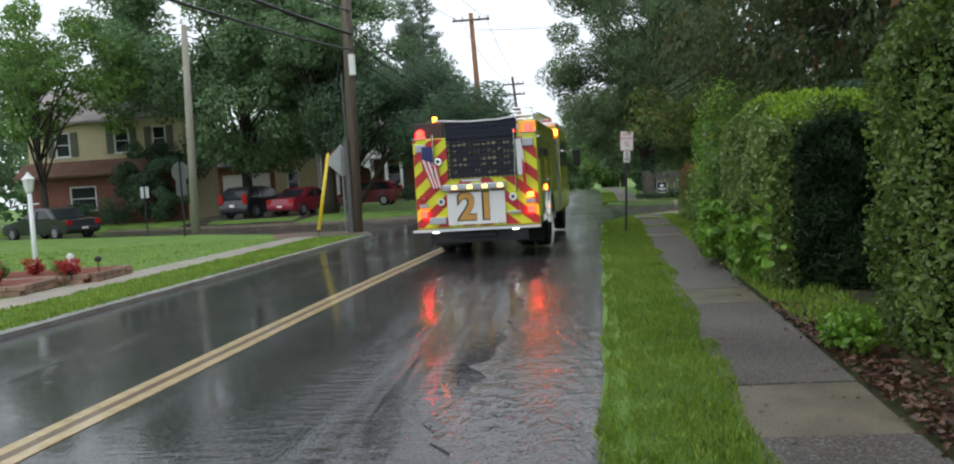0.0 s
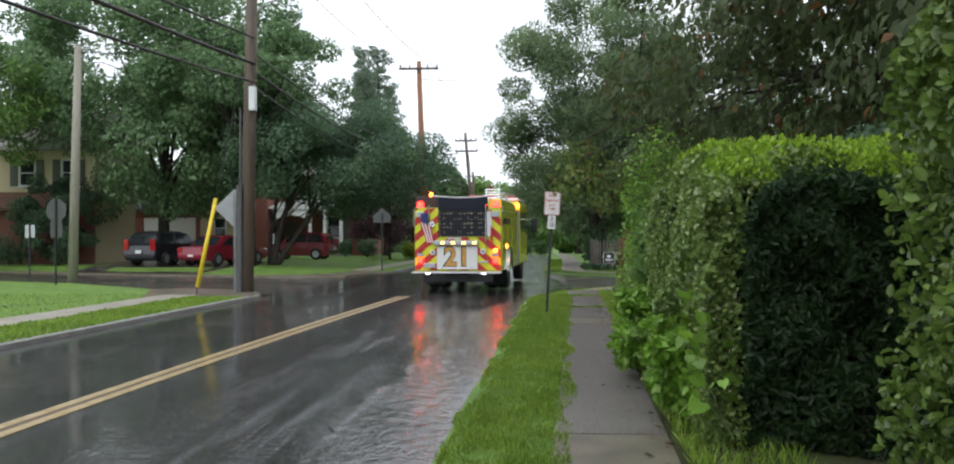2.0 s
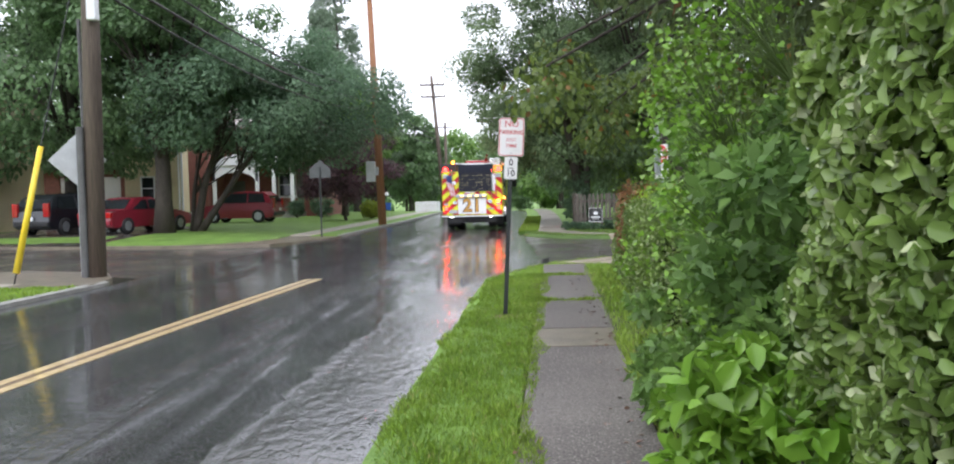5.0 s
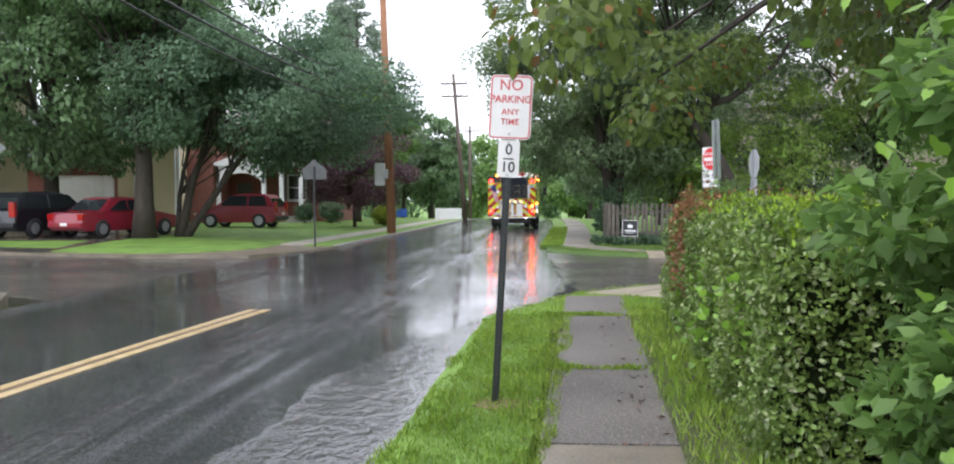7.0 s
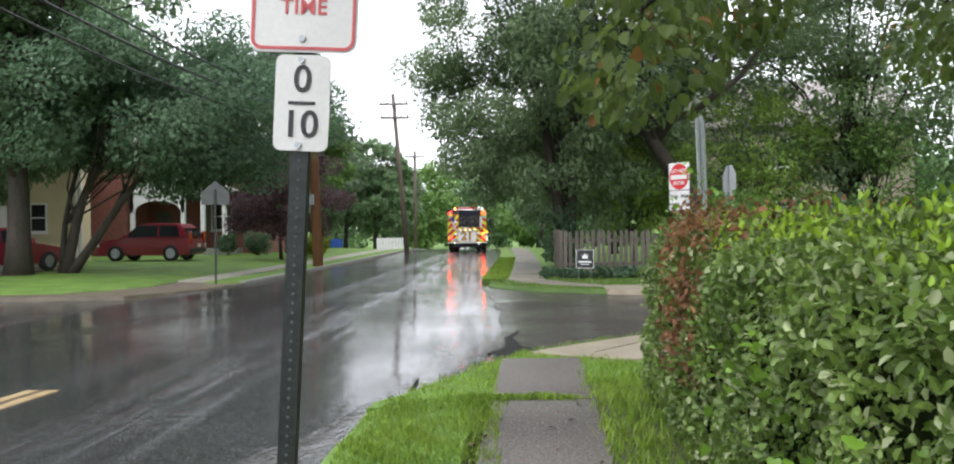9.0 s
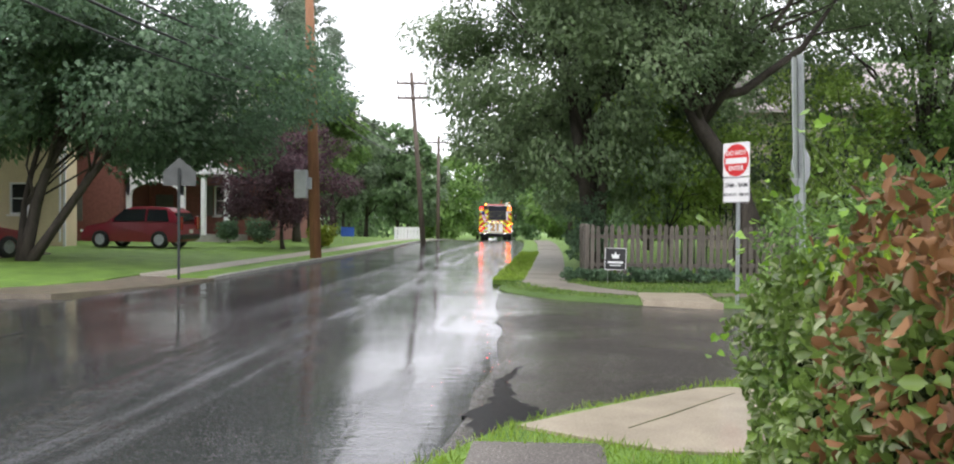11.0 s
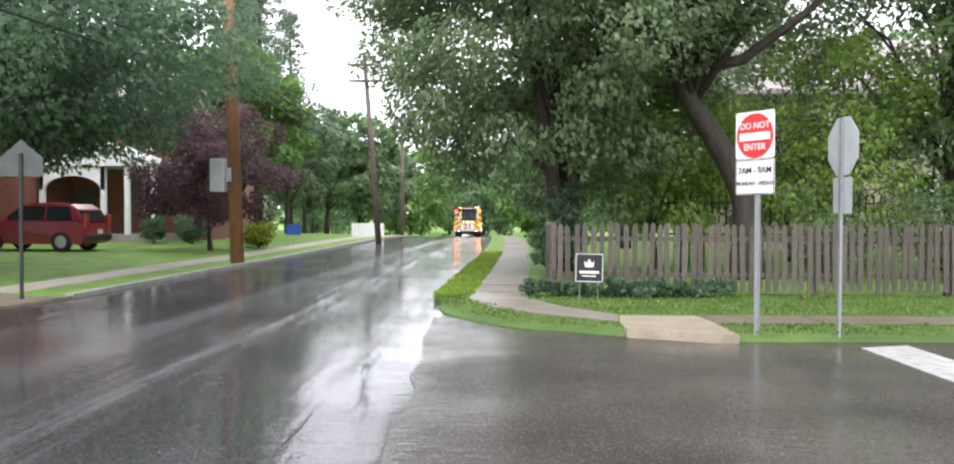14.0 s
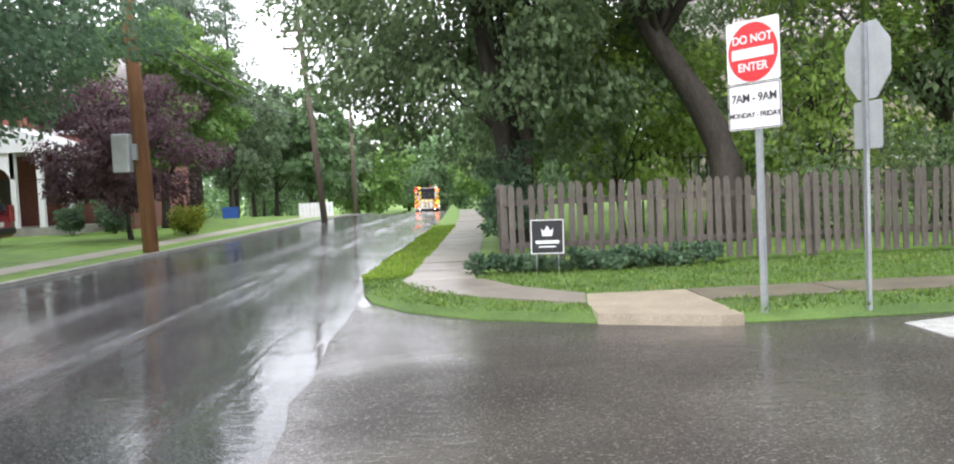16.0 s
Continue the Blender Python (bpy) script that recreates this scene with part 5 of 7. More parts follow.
# ---- picket fence ----
fence = thing("picket_fence", "weathered grey wooden picket fence along the side road", "fence", pose(4.9, 42.0, 0, 0, 0, -1.5))
bm = bmesh.new()
add_poly(bm, [(-0.046, 0.06), (0.046, 0.06), (0.046, 1.24), (0.022, 1.30), (-0.022, 1.30), (-0.046, 1.24)], -0.011, 0.011, UP)
picket = mesh_of("picket", bm, FENCE)
rf = random.Random(3)
for i in range(96):
    o = new("picket", picket)
    o.parent = fence
    o.matrix_basis = pose(0.12 + i * 0.152 + rf.uniform(-0.008, 0.008), -0.03, rf.uniform(-0.03, 0.03), rf.uniform(-1.2, 1.2), rf.uniform(-1.6, 1.6), rf.uniform(-3, 3))
for i in range(26):
    o = new("picket", picket)
    o.parent = fence
    o.matrix_basis = pose(0.02 + rf.uniform(-0.01, 0.01), 0.15 + i * 0.125, rf.uniform(-0.02, 0.02), rf.uniform(-1, 1), rf.uniform(-1, 1), 90 + rf.uniform(-3, 3))
for zz in (0.32, 0.98):
    part("rail", box(0.0, 14.6, 0.0, 0.045, zz, zz + 0.09, 0.005), FENCE, fence)
    part("rail", box(0.05, 0.10, 0.0, 3.4, zz, zz + 0.09, 0.005), FENCE, fence)
for i in range(7):
    part("post", box(i * 2.4 - 0.05, i * 2.4 + 0.06, 0.045, 0.15, -0.3, 1.30, 0.008), FENCE, fence)
dark_rail = thing("iron_fence", "dark low iron railing in the back garden", "fence", pose(8.5, 49.5, 0))
for zz in (0.9, 1.75):
    part("rail", box(0, 6, -0.02, 0.02, zz, zz + 0.04), PLASTIC, dark_rail)
pk = mesh_of("bar", box(-0.02, 0.02, -0.012, 0.012, 0.0, 2.0), PLASTIC)
for i in range(30):
    o = new("bar", pk)
    o.parent = dark_rail
    o.matrix_basis = pose(0.1 + i * 0.2, 0, 0)


# ---- houses ----
def wall_panel(bm, length, h, t, holes, z0=0.0):
    """A wall along x from 0, its outer face at y = 0, with holes (x0, x1, z0, z1) through it."""
    xs_ = sorted({0.0, length, *[v for k in holes for v in k[:2]]})
    zs_ = sorted({z0, h, *[v for k in holes for v in k[2:]]})
    for xa, xb in zip(xs_, xs_[1:]):
        for za, zb in zip(zs_, zs_[1:]):
            mx, mz = (xa + xb) / 2, (za + zb) / 2
            if not any(k[0] < mx < k[1] and k[2] < mz < k[3] for k in holes):
                add_box(bm, xa, xb, 0, t, za, zb)
    bmesh.ops.remove_doubles(bm, verts=bm.verts[:], dist=0.001)
    return bm


def window(house, x0, x1, z0, z1, m, shutters=False):
    w = part("window", ring_plate(x1 - x0, z1 - z0, 0.004, 0.07, 0.10, (x0 + x1) / 2, (z0 + z1) / 2, -0.02), TRIM, house, "white framed window", m=m)
    part("pane", box(x0 + 0.05, x1 - 0.05, 0.06, 0.07, z0 + 0.05, z1 - 0.05), GLASS, w)
    part("mullion", box(x0 + 0.05, x1 - 0.05, 0.02, 0.055, (z0 + z1) / 2 - 0.025, (z0 + z1) / 2 + 0.025), TRIM, w)
    part("sill", box(x0 - 0.08, x1 + 0.08, -0.10, -0.022, z0 - 0.07, z0 - 0.01), TRIM, w)
    if shutters:
        for a, b in ((x0 - 0.46, x0 - 0.06), (x1 + 0.06, x1 + 0.46)):
            part("shutter", box(a, b, -0.05, -0.004, z0, z1, 0.01), SHUTTER, w, "dark louvred shutter")


def gable_roof(house, x0, x1, y0, y1, z, rise, material, over=0.35, along_x=True, t=0.14):
    bm = bmesh.new()
    if along_x:
        c = (y0 + y1) / 2
        for a, s in ((y0 - over, 1), (y1 + over, -1)):
            za = z - rise * over / ((y1 - y0) / 2)
            pts = [(x0 - over, a, za), (x1 + over, a, za), (x1 + over, c, z + rise), (x0 - over, c, z + rise)]
            lo_, hi = [bm.verts.new(p) for p in pts], [bm.verts.new((p[0], p[1], p[2] + t)) for p in pts]
            bm.faces.new(lo_), bm.faces.new(hi)
            for k in range(4):
                bm.faces.new((lo_[k], lo_[(k + 1) % 4], hi[(k + 1) % 4], hi[k]))
    else:
        c = (x0 + x1) / 2
        for a in (x0 - over, x1 + over):
            za = z - rise * over / ((x1 - x0) / 2)
            pts = [(a, y0 - over, za), (a, y1 + over, za), (c, y1 + over, z + rise), (c, y0 - over, z + rise)]
            lo_, hi = [bm.verts.new(p) for p in pts], [bm.verts.new((p[0], p[1], p[2] + t)) for p in pts]
            bm.faces.new(lo_), bm.faces.new(hi)
            for k in range(4):
                bm.faces.new((lo_[k], lo_[(k + 1) % 4], hi[(k + 1) % 4], hi[k]))
    bmesh.ops.recalc_face_normals(bm, faces=bm.faces[:])
    return part("roof", bm, material, house)


def gable_wall(house, x0, x1, y, z, rise, material, along_x=False, t=0.2):
    c = (x0 + x1) / 2
    return part("gable", poly([(x0, z), (x1, z), (c, z + rise - 0.05)], y, y + t, UP), material, house)


def shell(house, x0, x1, y0, y1, z0, z1, material, holes=(), t=0.25, right_holes=()):
    """Four walls; holes in the front and in the right-hand side (as seen from the front)."""
    part("wall", wall_panel(bmesh.new(), x1 - x0, z1, t, [(a - x0, b - x0, c, d) for a, b, c, d in holes], z0), material, house, m=pose(x0, y0, 0))
    part("wall", wall_panel(bmesh.new(), y1 - y0 - t - 0.006, z1, t, [(a - y0 - t, b - y0 - t, c, d) for a, b, c, d in right_holes], z0), material, house, m=pose(x1, y0 + t + 0.003, 0, 0, 0, 90))
    part("wall", box(x0, x0 + t, y0 + t + 0.003, y1 - 0.003, z0, z1), material, house)
    part("wall", box(x0 + t + 0.003, x1 - t - 0.003, y1 - t, y1, z0, z1), material, house)
    part("inner_floor", box(x0 + t + 0.01, x1 - t - 0.01, y0 + t + 0.01, y1 - t - 0.01, z0, z0 + 0.1), EARTH, house)


def clapboards(house, x0, x1, y, z0, z1, holes, pitch=0.16):
    """Overlapping boards over a wall's face, cut round the holes."""
    for i in range(int((z1 - z0) / pitch)):
        za = z0 + i * pitch
        cuts = sorted([(a - 0.02, b + 0.02) for a, b, c, d in holes if c - 0.05 < za + pitch / 2 < d + 0.05])
        x = x0
        for a, b in cuts + [(x1, x1)]:
            if a - x > 0.05:
                part("siding_board", poly([(x, 0), (a, 0), (a, 0.03), (x, 0.03)], 0, pitch, pose(0, y - 0.032, za, -4, 0, 0)), SIDING_CREAM, house)
            x = max(x, b)


# house with the brick ground floor and pent roof
hA = thing("house", "two-storey house, cream siding over brick, shuttered windows", "house", None, "houses")
A_up = [(-28.3, -27.4, 4.15, 5.55), (-24.7, -23.8, 4.2, 5.6), (-22.4, -21.6, 4.2, 5.6)]
A_lo = [(-27.6, -26.0, 1.0, 2.4), (-22.5, -21.6, 0.3, 2.4)]
shell(hA, -30, -20.6, 47.4, 52, 0.0, 6.3, SIDING_CREAM, A_up + A_lo)
clapboards(hA, -30, -20.6, 47.4, 3.85, 6.3, A_up)
part("brick_front", wall_panel(bmesh.new(), 9.4, 2.95, 0.12, [(a + 30, b + 30, c, d) for a, b, c, d in A_lo], 0.0), BRICK, hA, "red brick ground floor", m=pose(-30, 47.27, 0))
part("pent_roof", poly([(47.38, 3.9), (47.38, 3.75), (46.2, 2.95), (46.2, 3.05)], -30.3, -20.3, Matrix(((0, 0, 1, 0), (1, 0, 0, 0), (0, 1, 0, 0), (0, 0, 0, 1)))), ROOF_BROWN, hA, "brown shingled pent roof")
gable_roof(hA, -30, -20.6, 47.4, 52, 6.3, 1.9, ROOF_PALE)
for k in A_up:
    window(hA, *k, pose(0, 47.36, 0), True)
window(hA, *A_lo[0], pose(0, 47.27, 0))
part("door", box(-22.5, -21.6, 47.33, 47.38, 0.3, 2.4), SHUTTER, hA)

# brick house with the white garage door
hB = thing("house", "brick house with a white garage and cream side wing", "house", None, "houses")
B_f = [(-26.2, -24.3, 1.35, 2.95), (-22.2, -18.8, 0.32, 2.75)]
shell(hB, -27.5, -18.2, 56.5, 64, 0.1, 3.4, BRICK, B_f)
gable_roof(hB, -27.5, -18.2, 56.5, 64, 3.4, 2.4, ROOF_DARK)
window(hB, -26.2, -25.27, 1.35, 2.95, pose(0, 56.5, 0))
window(hB, -25.23, -24.3, 1.35, 2.95, pose(0, 56.5, 0))
gd = part("garage_door", box(-22.19, -18.81, 56.58, 56.64, 0.33, 2.74), TRIM, hB, "white panelled garage door")
for i in range(4):
    for j in range(6):
        part("door_panel", box(-22.1 + j * 0.55, -21.65 + j * 0.55, 56.56, 56.578, 0.42 + i * 0.59, 0.88 + i * 0.59, 0.006), TRIM, gd)
B_w = [(-17.3, -16.5, 1.4, 2.7)]
shell(hB, -18.15, -15.0, 55.6, 56.48, 0.1, 5.4, SIDING_CREAM, B_w)
clapboards(hB, -18.15, -15.0, 55.6, 0.35, 5.3, B_w)
gable_roof(hB, -18.15, -15.0, 55.6, 56.48, 5.4, 1.2, ROOF_DARK, along_x=False)
gable_wall(hB, -18.15, -15.0, 55.6, 5.4, 1.2, SIDING_CREAM)
window(hB, *B_w[0], pose(0, 55.56, 0))
part("corner_board", box(-15.06, -14.96, 55.5, 55.56, 0.1, 5.4), TRIM, hB)
part("downpipe", tube([(-15.15, 55.45, 0.3), (-15.15, 55.45, 5.3)], 0.045, 8), TRIM, hB)

# brick house with the white porch
hC = thing("house", "red brick house with a white arched porch", "house", None, "houses")
C_f = [(-19.6, -18.5, 1.5, 3.0), (-18.9, -17.9, 4.4, 5.6), (-12.6, -11.4, 1.4, 3.0), (-12.8, -11.6, 4.4, 5.6), (-15.8, -14.8, 0.4, 2.5)]
shell(hC, -20.4, -9.6, 66.0, 74, 0.0, 6.2, BRICK, C_f)
gable_roof(hC, -20.4, -9.6, 66, 74, 6.2, 2.3, ROOF_PALE)
for k in C_f[:4]:
    window(hC, *k, pose(0, 66.0, 0), True)
part("door", box(-15.8, -14.8, 66.1, 66.15, 0.4, 2.5), SHUTTER, hC)
porch = part("porch_roof", poly([(-16.05, 3.45), (-10.8, 3.45), (-10.8, 3.62), (-13.4, 4.55), (-16.05, 3.62)], 62.9, 65.98, UP), TRIM, hC, "white pedimented porch roof")
bm = bmesh.new()
arch = [(-15.95, 2.4), (-15.75, 2.4)] + [(-14.5 - 1.25 * math.cos(math.pi * k / 12), 2.4 + 0.62 * math.sin(math.pi * k / 12)) for k in range(1, 12)] + [(-13.25, 2.4), (-13.05, 2.4), (-13.05, 3.44), (-15.95, 3.44)]
part("arch", poly(arch, 63.0, 63.2, UP), TRIM, porch, "white arched fascia")
for x in (-15.85, -13.15, -10.95, -12.1):
    part("column", box(x - 0.11, x + 0.11, 63.0, 63.22, 0.2, 3.44, 0.015), TRIM, hC, "white porch column")
part("porch_floor", box(-16.05, -10.8, 62.9, 65.98, -0.2, 0.45), KERB, hC)
part("brick_wing", wall_panel(bmesh.new(), 5.0, 5.6, 0.25, [(1.7, 2.7, 1.1, 2.8)], -0.1), BRICK, hC, "red brick side wall", m=pose(-21.1, 62.6, 0))
part("brick_wing_side", box(-16.35, -16.1, 62.86, 65.98, -0.1, 5.6), BRICK, hC)
part("brick_wing_side", box(-21.1, -20.85, 62.86, 65.98, -0.1, 5.6), BRICK, hC)
part("wing_roof", box(-21.3, -15.95, 62.3, 65.97, 5.6, 5.76, 0.02), ROOF_PALE, hC)
window(hC, -19.4, -18.4, 1.1, 2.8, pose(0, 62.6, 0), True)

# pale house behind the fenced garden, and one further along
hD = thing("house", "pale stucco house behind the garden trees", "house", None, "houses")
D_f = [(17.2, 18.1, 1.6, 3.0), (20.6, 21.5, 1.7, 3.1), (17.2, 18.1, 4.2, 5.5), (20.6, 21.5, 4.2, 5.5), (14.4, 15.2, 1.6, 3.0)]
shell(hD, 13.4, 24, 60, 68, 0, 6.4, SIDING_PALE, D_f)
gable_roof(hD, 13.4, 24, 60, 68, 6.4, 2.6, ROOF_PALE)
for k in D_f:
    window(hD, *k, pose(0, 60, 0), True)
hE = thing("white_fence", "low white board fence beside the far lawn", "fence", pose(-4.0, 80, fall(80)))
for i in range(9):
    part("board", box(-1.0 + i * 0.23, -0.79 + i * 0.23, 0, 0.03, 0.02, 0.85, 0.005), TRIM, hE)
for zz in (0.2, 0.65):
    part("rail", box(-1.0, 1.05, 0.032, 0.08, zz, zz + 0.08), TRIM, hE)


# ---- parked cars ----
def wheel_meshes(r, w):
    t = bmesh.new()
    prof = [(r * 0.62, -w / 2), (r * 0.93, -w / 2), (r, -w * 0.36), (r, w * 0.36), (r * 0.93, w / 2), (r * 0.62, w / 2)]
    rings = []
    for k in range(24):
        a = 2 * math.pi * k / 24
        rings.append([t.verts.new((x, rr * math.cos(a), rr * math.sin(a))) for rr, x in prof])
    for k in range(24):
        a, b = rings[k], rings[(k + 1) % 24]
        for j in range(len(prof) - 1):
            t.faces.new((a[j], a[j + 1], b[j + 1], b[j]))
    rim = bmesh.new()
    add_tube(rim, [(-w * 0.32, 0, 0), (w * 0.32, 0, 0)], r * 0.63, 20)
    for k in range(5):
        m = Matrix.Rotation(2 * math.pi * k / 5, 4, "X")
        for s in (-1, 1):
            add_box(rim, s * w * 0.40 - 0.01, s * w * 0.40 + 0.01, -r * 0.09, r * 0.09, 0, r * 0.58, 0, m)
    return t, rim


def car_body(bm, length, width, profile, inset):
    """profile: (y, z, in) along the outline in side view, in = how far that point leans inwards."""
    left = [bm.verts.new((-width / 2 + k, y, z)) for y, z, k in profile]
    right = [bm.verts.new((width / 2 - k, y, z)) for y, z, k in profile]
    n = len(profile)
    bm.faces.new(left)
    bm.faces.new(right[::-1])
    for i in range(n):
        j = (i + 1) % n
        bm.faces.new((left[i], right[i], right[j], left[j]))
    bmesh.ops.recalc_face_normals(bm, faces=bm.faces[:])
    bmesh.ops.triangulate(bm, faces=[f for f in bm.faces if len(f.verts) > 4])
    return bm


def car(label, paint, m, suv=True, plate_col=TRIM, length=4.55):
    L, W = (length, 1.84) if suv else (4.7, 1.8)
    H, belt = (1.66, 1.02) if suv else (1.45, 0.92)
    ob = thing("parked_car", label, "car", m, "parked cars")
    lowp = [(0.05, 0.32, 0.05), (0.0, 0.55, 0.03), (0.06, belt - 0.05, 0.02), (0.35, belt, 0.03), (L * 0.70, belt, 0.03), (L * 0.76, belt - 0.02, 0.05), (L - 0.25, belt - 0.17, 0.12), (L - 0.02, 0.62, 0.16), (L, 0.4, 0.14), (L - 0.08, 0.26, 0.12), (0.2, 0.25, 0.06)]
    body = bmesh.new()
    car_body(body, L, W, lowp, 0)
    if suv:
        cab = [(0.06, belt - 0.01, 0.05), (0.34, H - 0.22, 0.17), (0.62, H - 0.05, 0.22), (1.45, H, 0.23), (L * 0.47, H - 0.02, 0.23), (L * 0.56, H - 0.12, 0.23), (L * 0.745, belt - 0.01, 0.08)]
    else:
        cab = [(0.75, belt - 0.01, 0.06), (1.35, H - 0.06, 0.22), (1.9, H, 0.24), (L * 0.52, H - 0.03, 0.24), (L * 0.735, belt - 0.01, 0.08)]
    car_body(body, L, W, cab, 0)
    bmesh.ops.bevel(body, geom=[e for e in body.edges if e.calc_face_angle(0) > 0.5], offset=0.04, segments=2, affect="EDGES")
    b = part("body", body, paint, ob, smooth=False)
    # glass: rear, front and side panes a little proud of the cabin
    r0, r1 = cab[0], cab[1]

    def pane(pts):
        bm_ = bmesh.new()
        vs = [bm_.verts.new(p) for p in pts]
        bm_.faces.new(vs)
        r = bmesh.ops.extrude_face_region(bm_, geom=bm_.faces[:])
        c = sum((Vector(p) for p in pts), Vector()) / len(pts)
        out = (c - Vector((0, (cab[0][0] + cab[-1][0]) / 2, belt))).normalized()
        for v in [g for g in r["geom"] if isinstance(g, bmesh.types.BMVert)]:
            v.co += out * 0.015
        bmesh.ops.recalc_face_normals(bm_, faces=bm_.faces[:])
        part("window_pane", bm_, GLASS, ob)

    def on(a, c, f, side):
        y, z, k = [a[i] + (c[i] - a[i]) * f for i in range(3)]
        return (side * (W / 2 - k), y, z)
    for a, c in ((cab[0], cab[1]), (cab[-1], cab[-2])):
        p0, p1, p2, p3 = on(a, c, 0.12, -1), on(a, c, 0.12, 1), on(a, c, 0.92, 1), on(a, c, 0.92, -1)
        pane([(p[0] * 0.9, p[1], p[2]) for p in (p0, p1, p2, p3)])
    for s in (-1, 1):
        def sp_(y, z):
            k = 0.05 + (0.20 - 0.05) * (z - belt) / (H - belt)
            return (s * (W / 2 - k), y, z)
        ya, yb = cab[0][0], cab[-1][0]
        yc, yd_ = cab[-2][0], (cab[1][0] + cab[2][0]) / 2
        mid = (yc + yd_) / 2
        pane([sp_(ya + 0.40, belt + 0.04), sp_(mid - 0.04, belt + 0.04), sp_(mid - 0.04, H - 0.12), sp_(yd_ + 0.12, H - 0.14)])
        pane([sp_(mid + 0.04, belt + 0.04), sp_(yb - 0.28, belt + 0.04), sp_(yc - 0.02, H - 0.12), sp_(mid + 0.04, H - 0.12)])
        part("tail_light", box(s * W * 0.40 - 0.13, s * W * 0.40 + 0.13, -0.012, 0.10, belt - 0.28, belt + (0.25 if suv else -0.06), 0.02), LENS_RED, ob, "red tail light")
        part("headlight", box(s * W * 0.36 - 0.16, s * W * 0.36 + 0.16, L - 0.14, L - 0.03, 0.60, 0.74, 0.03), CHROME, ob)
        part("mirror", box(s * (W / 2 + 0.08) - 0.09, s * (W / 2 + 0.08) + 0.09, L * 0.64, L * 0.64 + 0.1, belt + 0.02, belt + 0.16, 0.03), b.data.materials[0], ob)
    part("bumper", box(-W / 2 + 0.1, W / 2 - 0.1, -0.05, 0.06, 0.36, 0.56, 0.04), PLASTIC if suv else paint, ob)
    part("number_plate", box(-0.16, 0.16, -0.062, -0.052, 0.60 if suv else 0.44, 0.75 if suv else 0.54), plate_col, ob)
    tm, rm = wheel_meshes(0.345 if suv else 0.32, 0.22)
    tme, rme = mesh_of("tyre", tm, RUBBER, True), mesh_of("rim", rm, STEEL)
    for y in (0.85, L - 0.9):
        for s in (-1, 1):
            w = new("wheel", tme)
            w.parent, w.matrix_basis = ob, pose(s * (W / 2 - 0.11), y, 0.345 if suv else 0.32)
            q = new("rim", rme)
            q.parent = w
    return ob


PAINT_RED = mat("deep_red_car_paint", (0.26, 0.016, 0.034), 0.3, var=0.1, scale=2, bump=0, coat=0.8)
PAINT_BLACK = mat("black_car_paint", (0.012, 0.014, 0.02), 0.3, var=0.1, scale=2, bump=0, coat=0.8)
car("black wet sport utility car parked on a driveway", PAINT_BLACK, pose(-16.2, 42.9, 0.14, 0, 0, -14))
car("dark red wet saloon car parked on a driveway", PAINT_RED, pose(-13.7, 42.9, 0.14, 0, 0, -20), False)
car("red wet sport utility car parked beside the lawn", PAINT_RED, pose(-9.75, 55.3, 0.11, 0, 0, 86), length=4.2)
car("black saloon car parked along the side road", PAINT_BLACK, pose(-20.4, 36.2, -0.12, 0, 0, 68), False)

# driveways
bm = bmesh.new()
rows_ = [((-18.0, 40.3), (-11.6, 38.1), -0.01), ((-18.2, 42.2), (-11.5, 42.2), 0.14), ((-20.5, 50.0), (-11.9, 49.0), 0.15), ((-22.4, 56.4), (-17.9, 56.4), 0.15)]
ring = [[bm.verts.new((*a, -0.2)), bm.verts.new((*a, z)), bm.verts.new((*b, z)), bm.verts.new((*b, -0.2))] for a, b, z in rows_]
for a, b in zip(ring, ring[1:]):
    for k in range(3):
        bm.faces.new((a[k], a[k + 1], b[k + 1], b[k]))
bmesh.ops.recalc_face_normals(bm, faces=bm.faces[:])
structure(part("driveway", bm, ASPHALT2), "wet asphalt driveway", "driveway")

# ---- garden at the lamp post ----
MULCH = mat("red_brown_mulch", (0.20, 0.055, 0.03), 0.9, var=0.5, scale=8, fine=50, bump=0.9, dist=0.03)
lp = thing("lamp_post", "white garden lamp post with a lantern", "lamp post", pose(-11.85, 19.5, 0))
part("post", tube([(0, 0, -0.2), (0, 0, 0.5), (0, 0, 1.75)], [0.07, 0.06, 0.05], 10), TRIM, lp, smooth=True)
part("ladder_bar", tube([(-0.22, 0, 1.5), (0.22, 0, 1.5)], 0.015, 6), TRIM, lp)
ln_ = part("lantern", tube([(0, 0, 1.76), (0, 0, 1.82), (0, 0, 2.05), (0, 0, 2.08)], [0.06, 0.09, 0.13, 0.13], 6), TRIM, lp, "white lantern head")
part("cap", tube([(0, 0, 2.085), (0, 0, 2.2), (0, 0, 2.26)], [0.16, 0.05, 0.01], 6), TRIM, ln_)
bed = thing("flower_bed", "raised brick-edged flower bed with red flowers", "flower bed", pose(-9.7, 14.9, 0, 0, 0, 4))
brick_me = mesh_of("brick", box(-0.145, 0.145, -0.07, 0.07, 0.0, 0.085, 0.012), mat("pale_edging_brick", (0.26, 0.16, 0.11), 0.7, var=0.3, scale=6, rnd=0.25, coat=0.2))
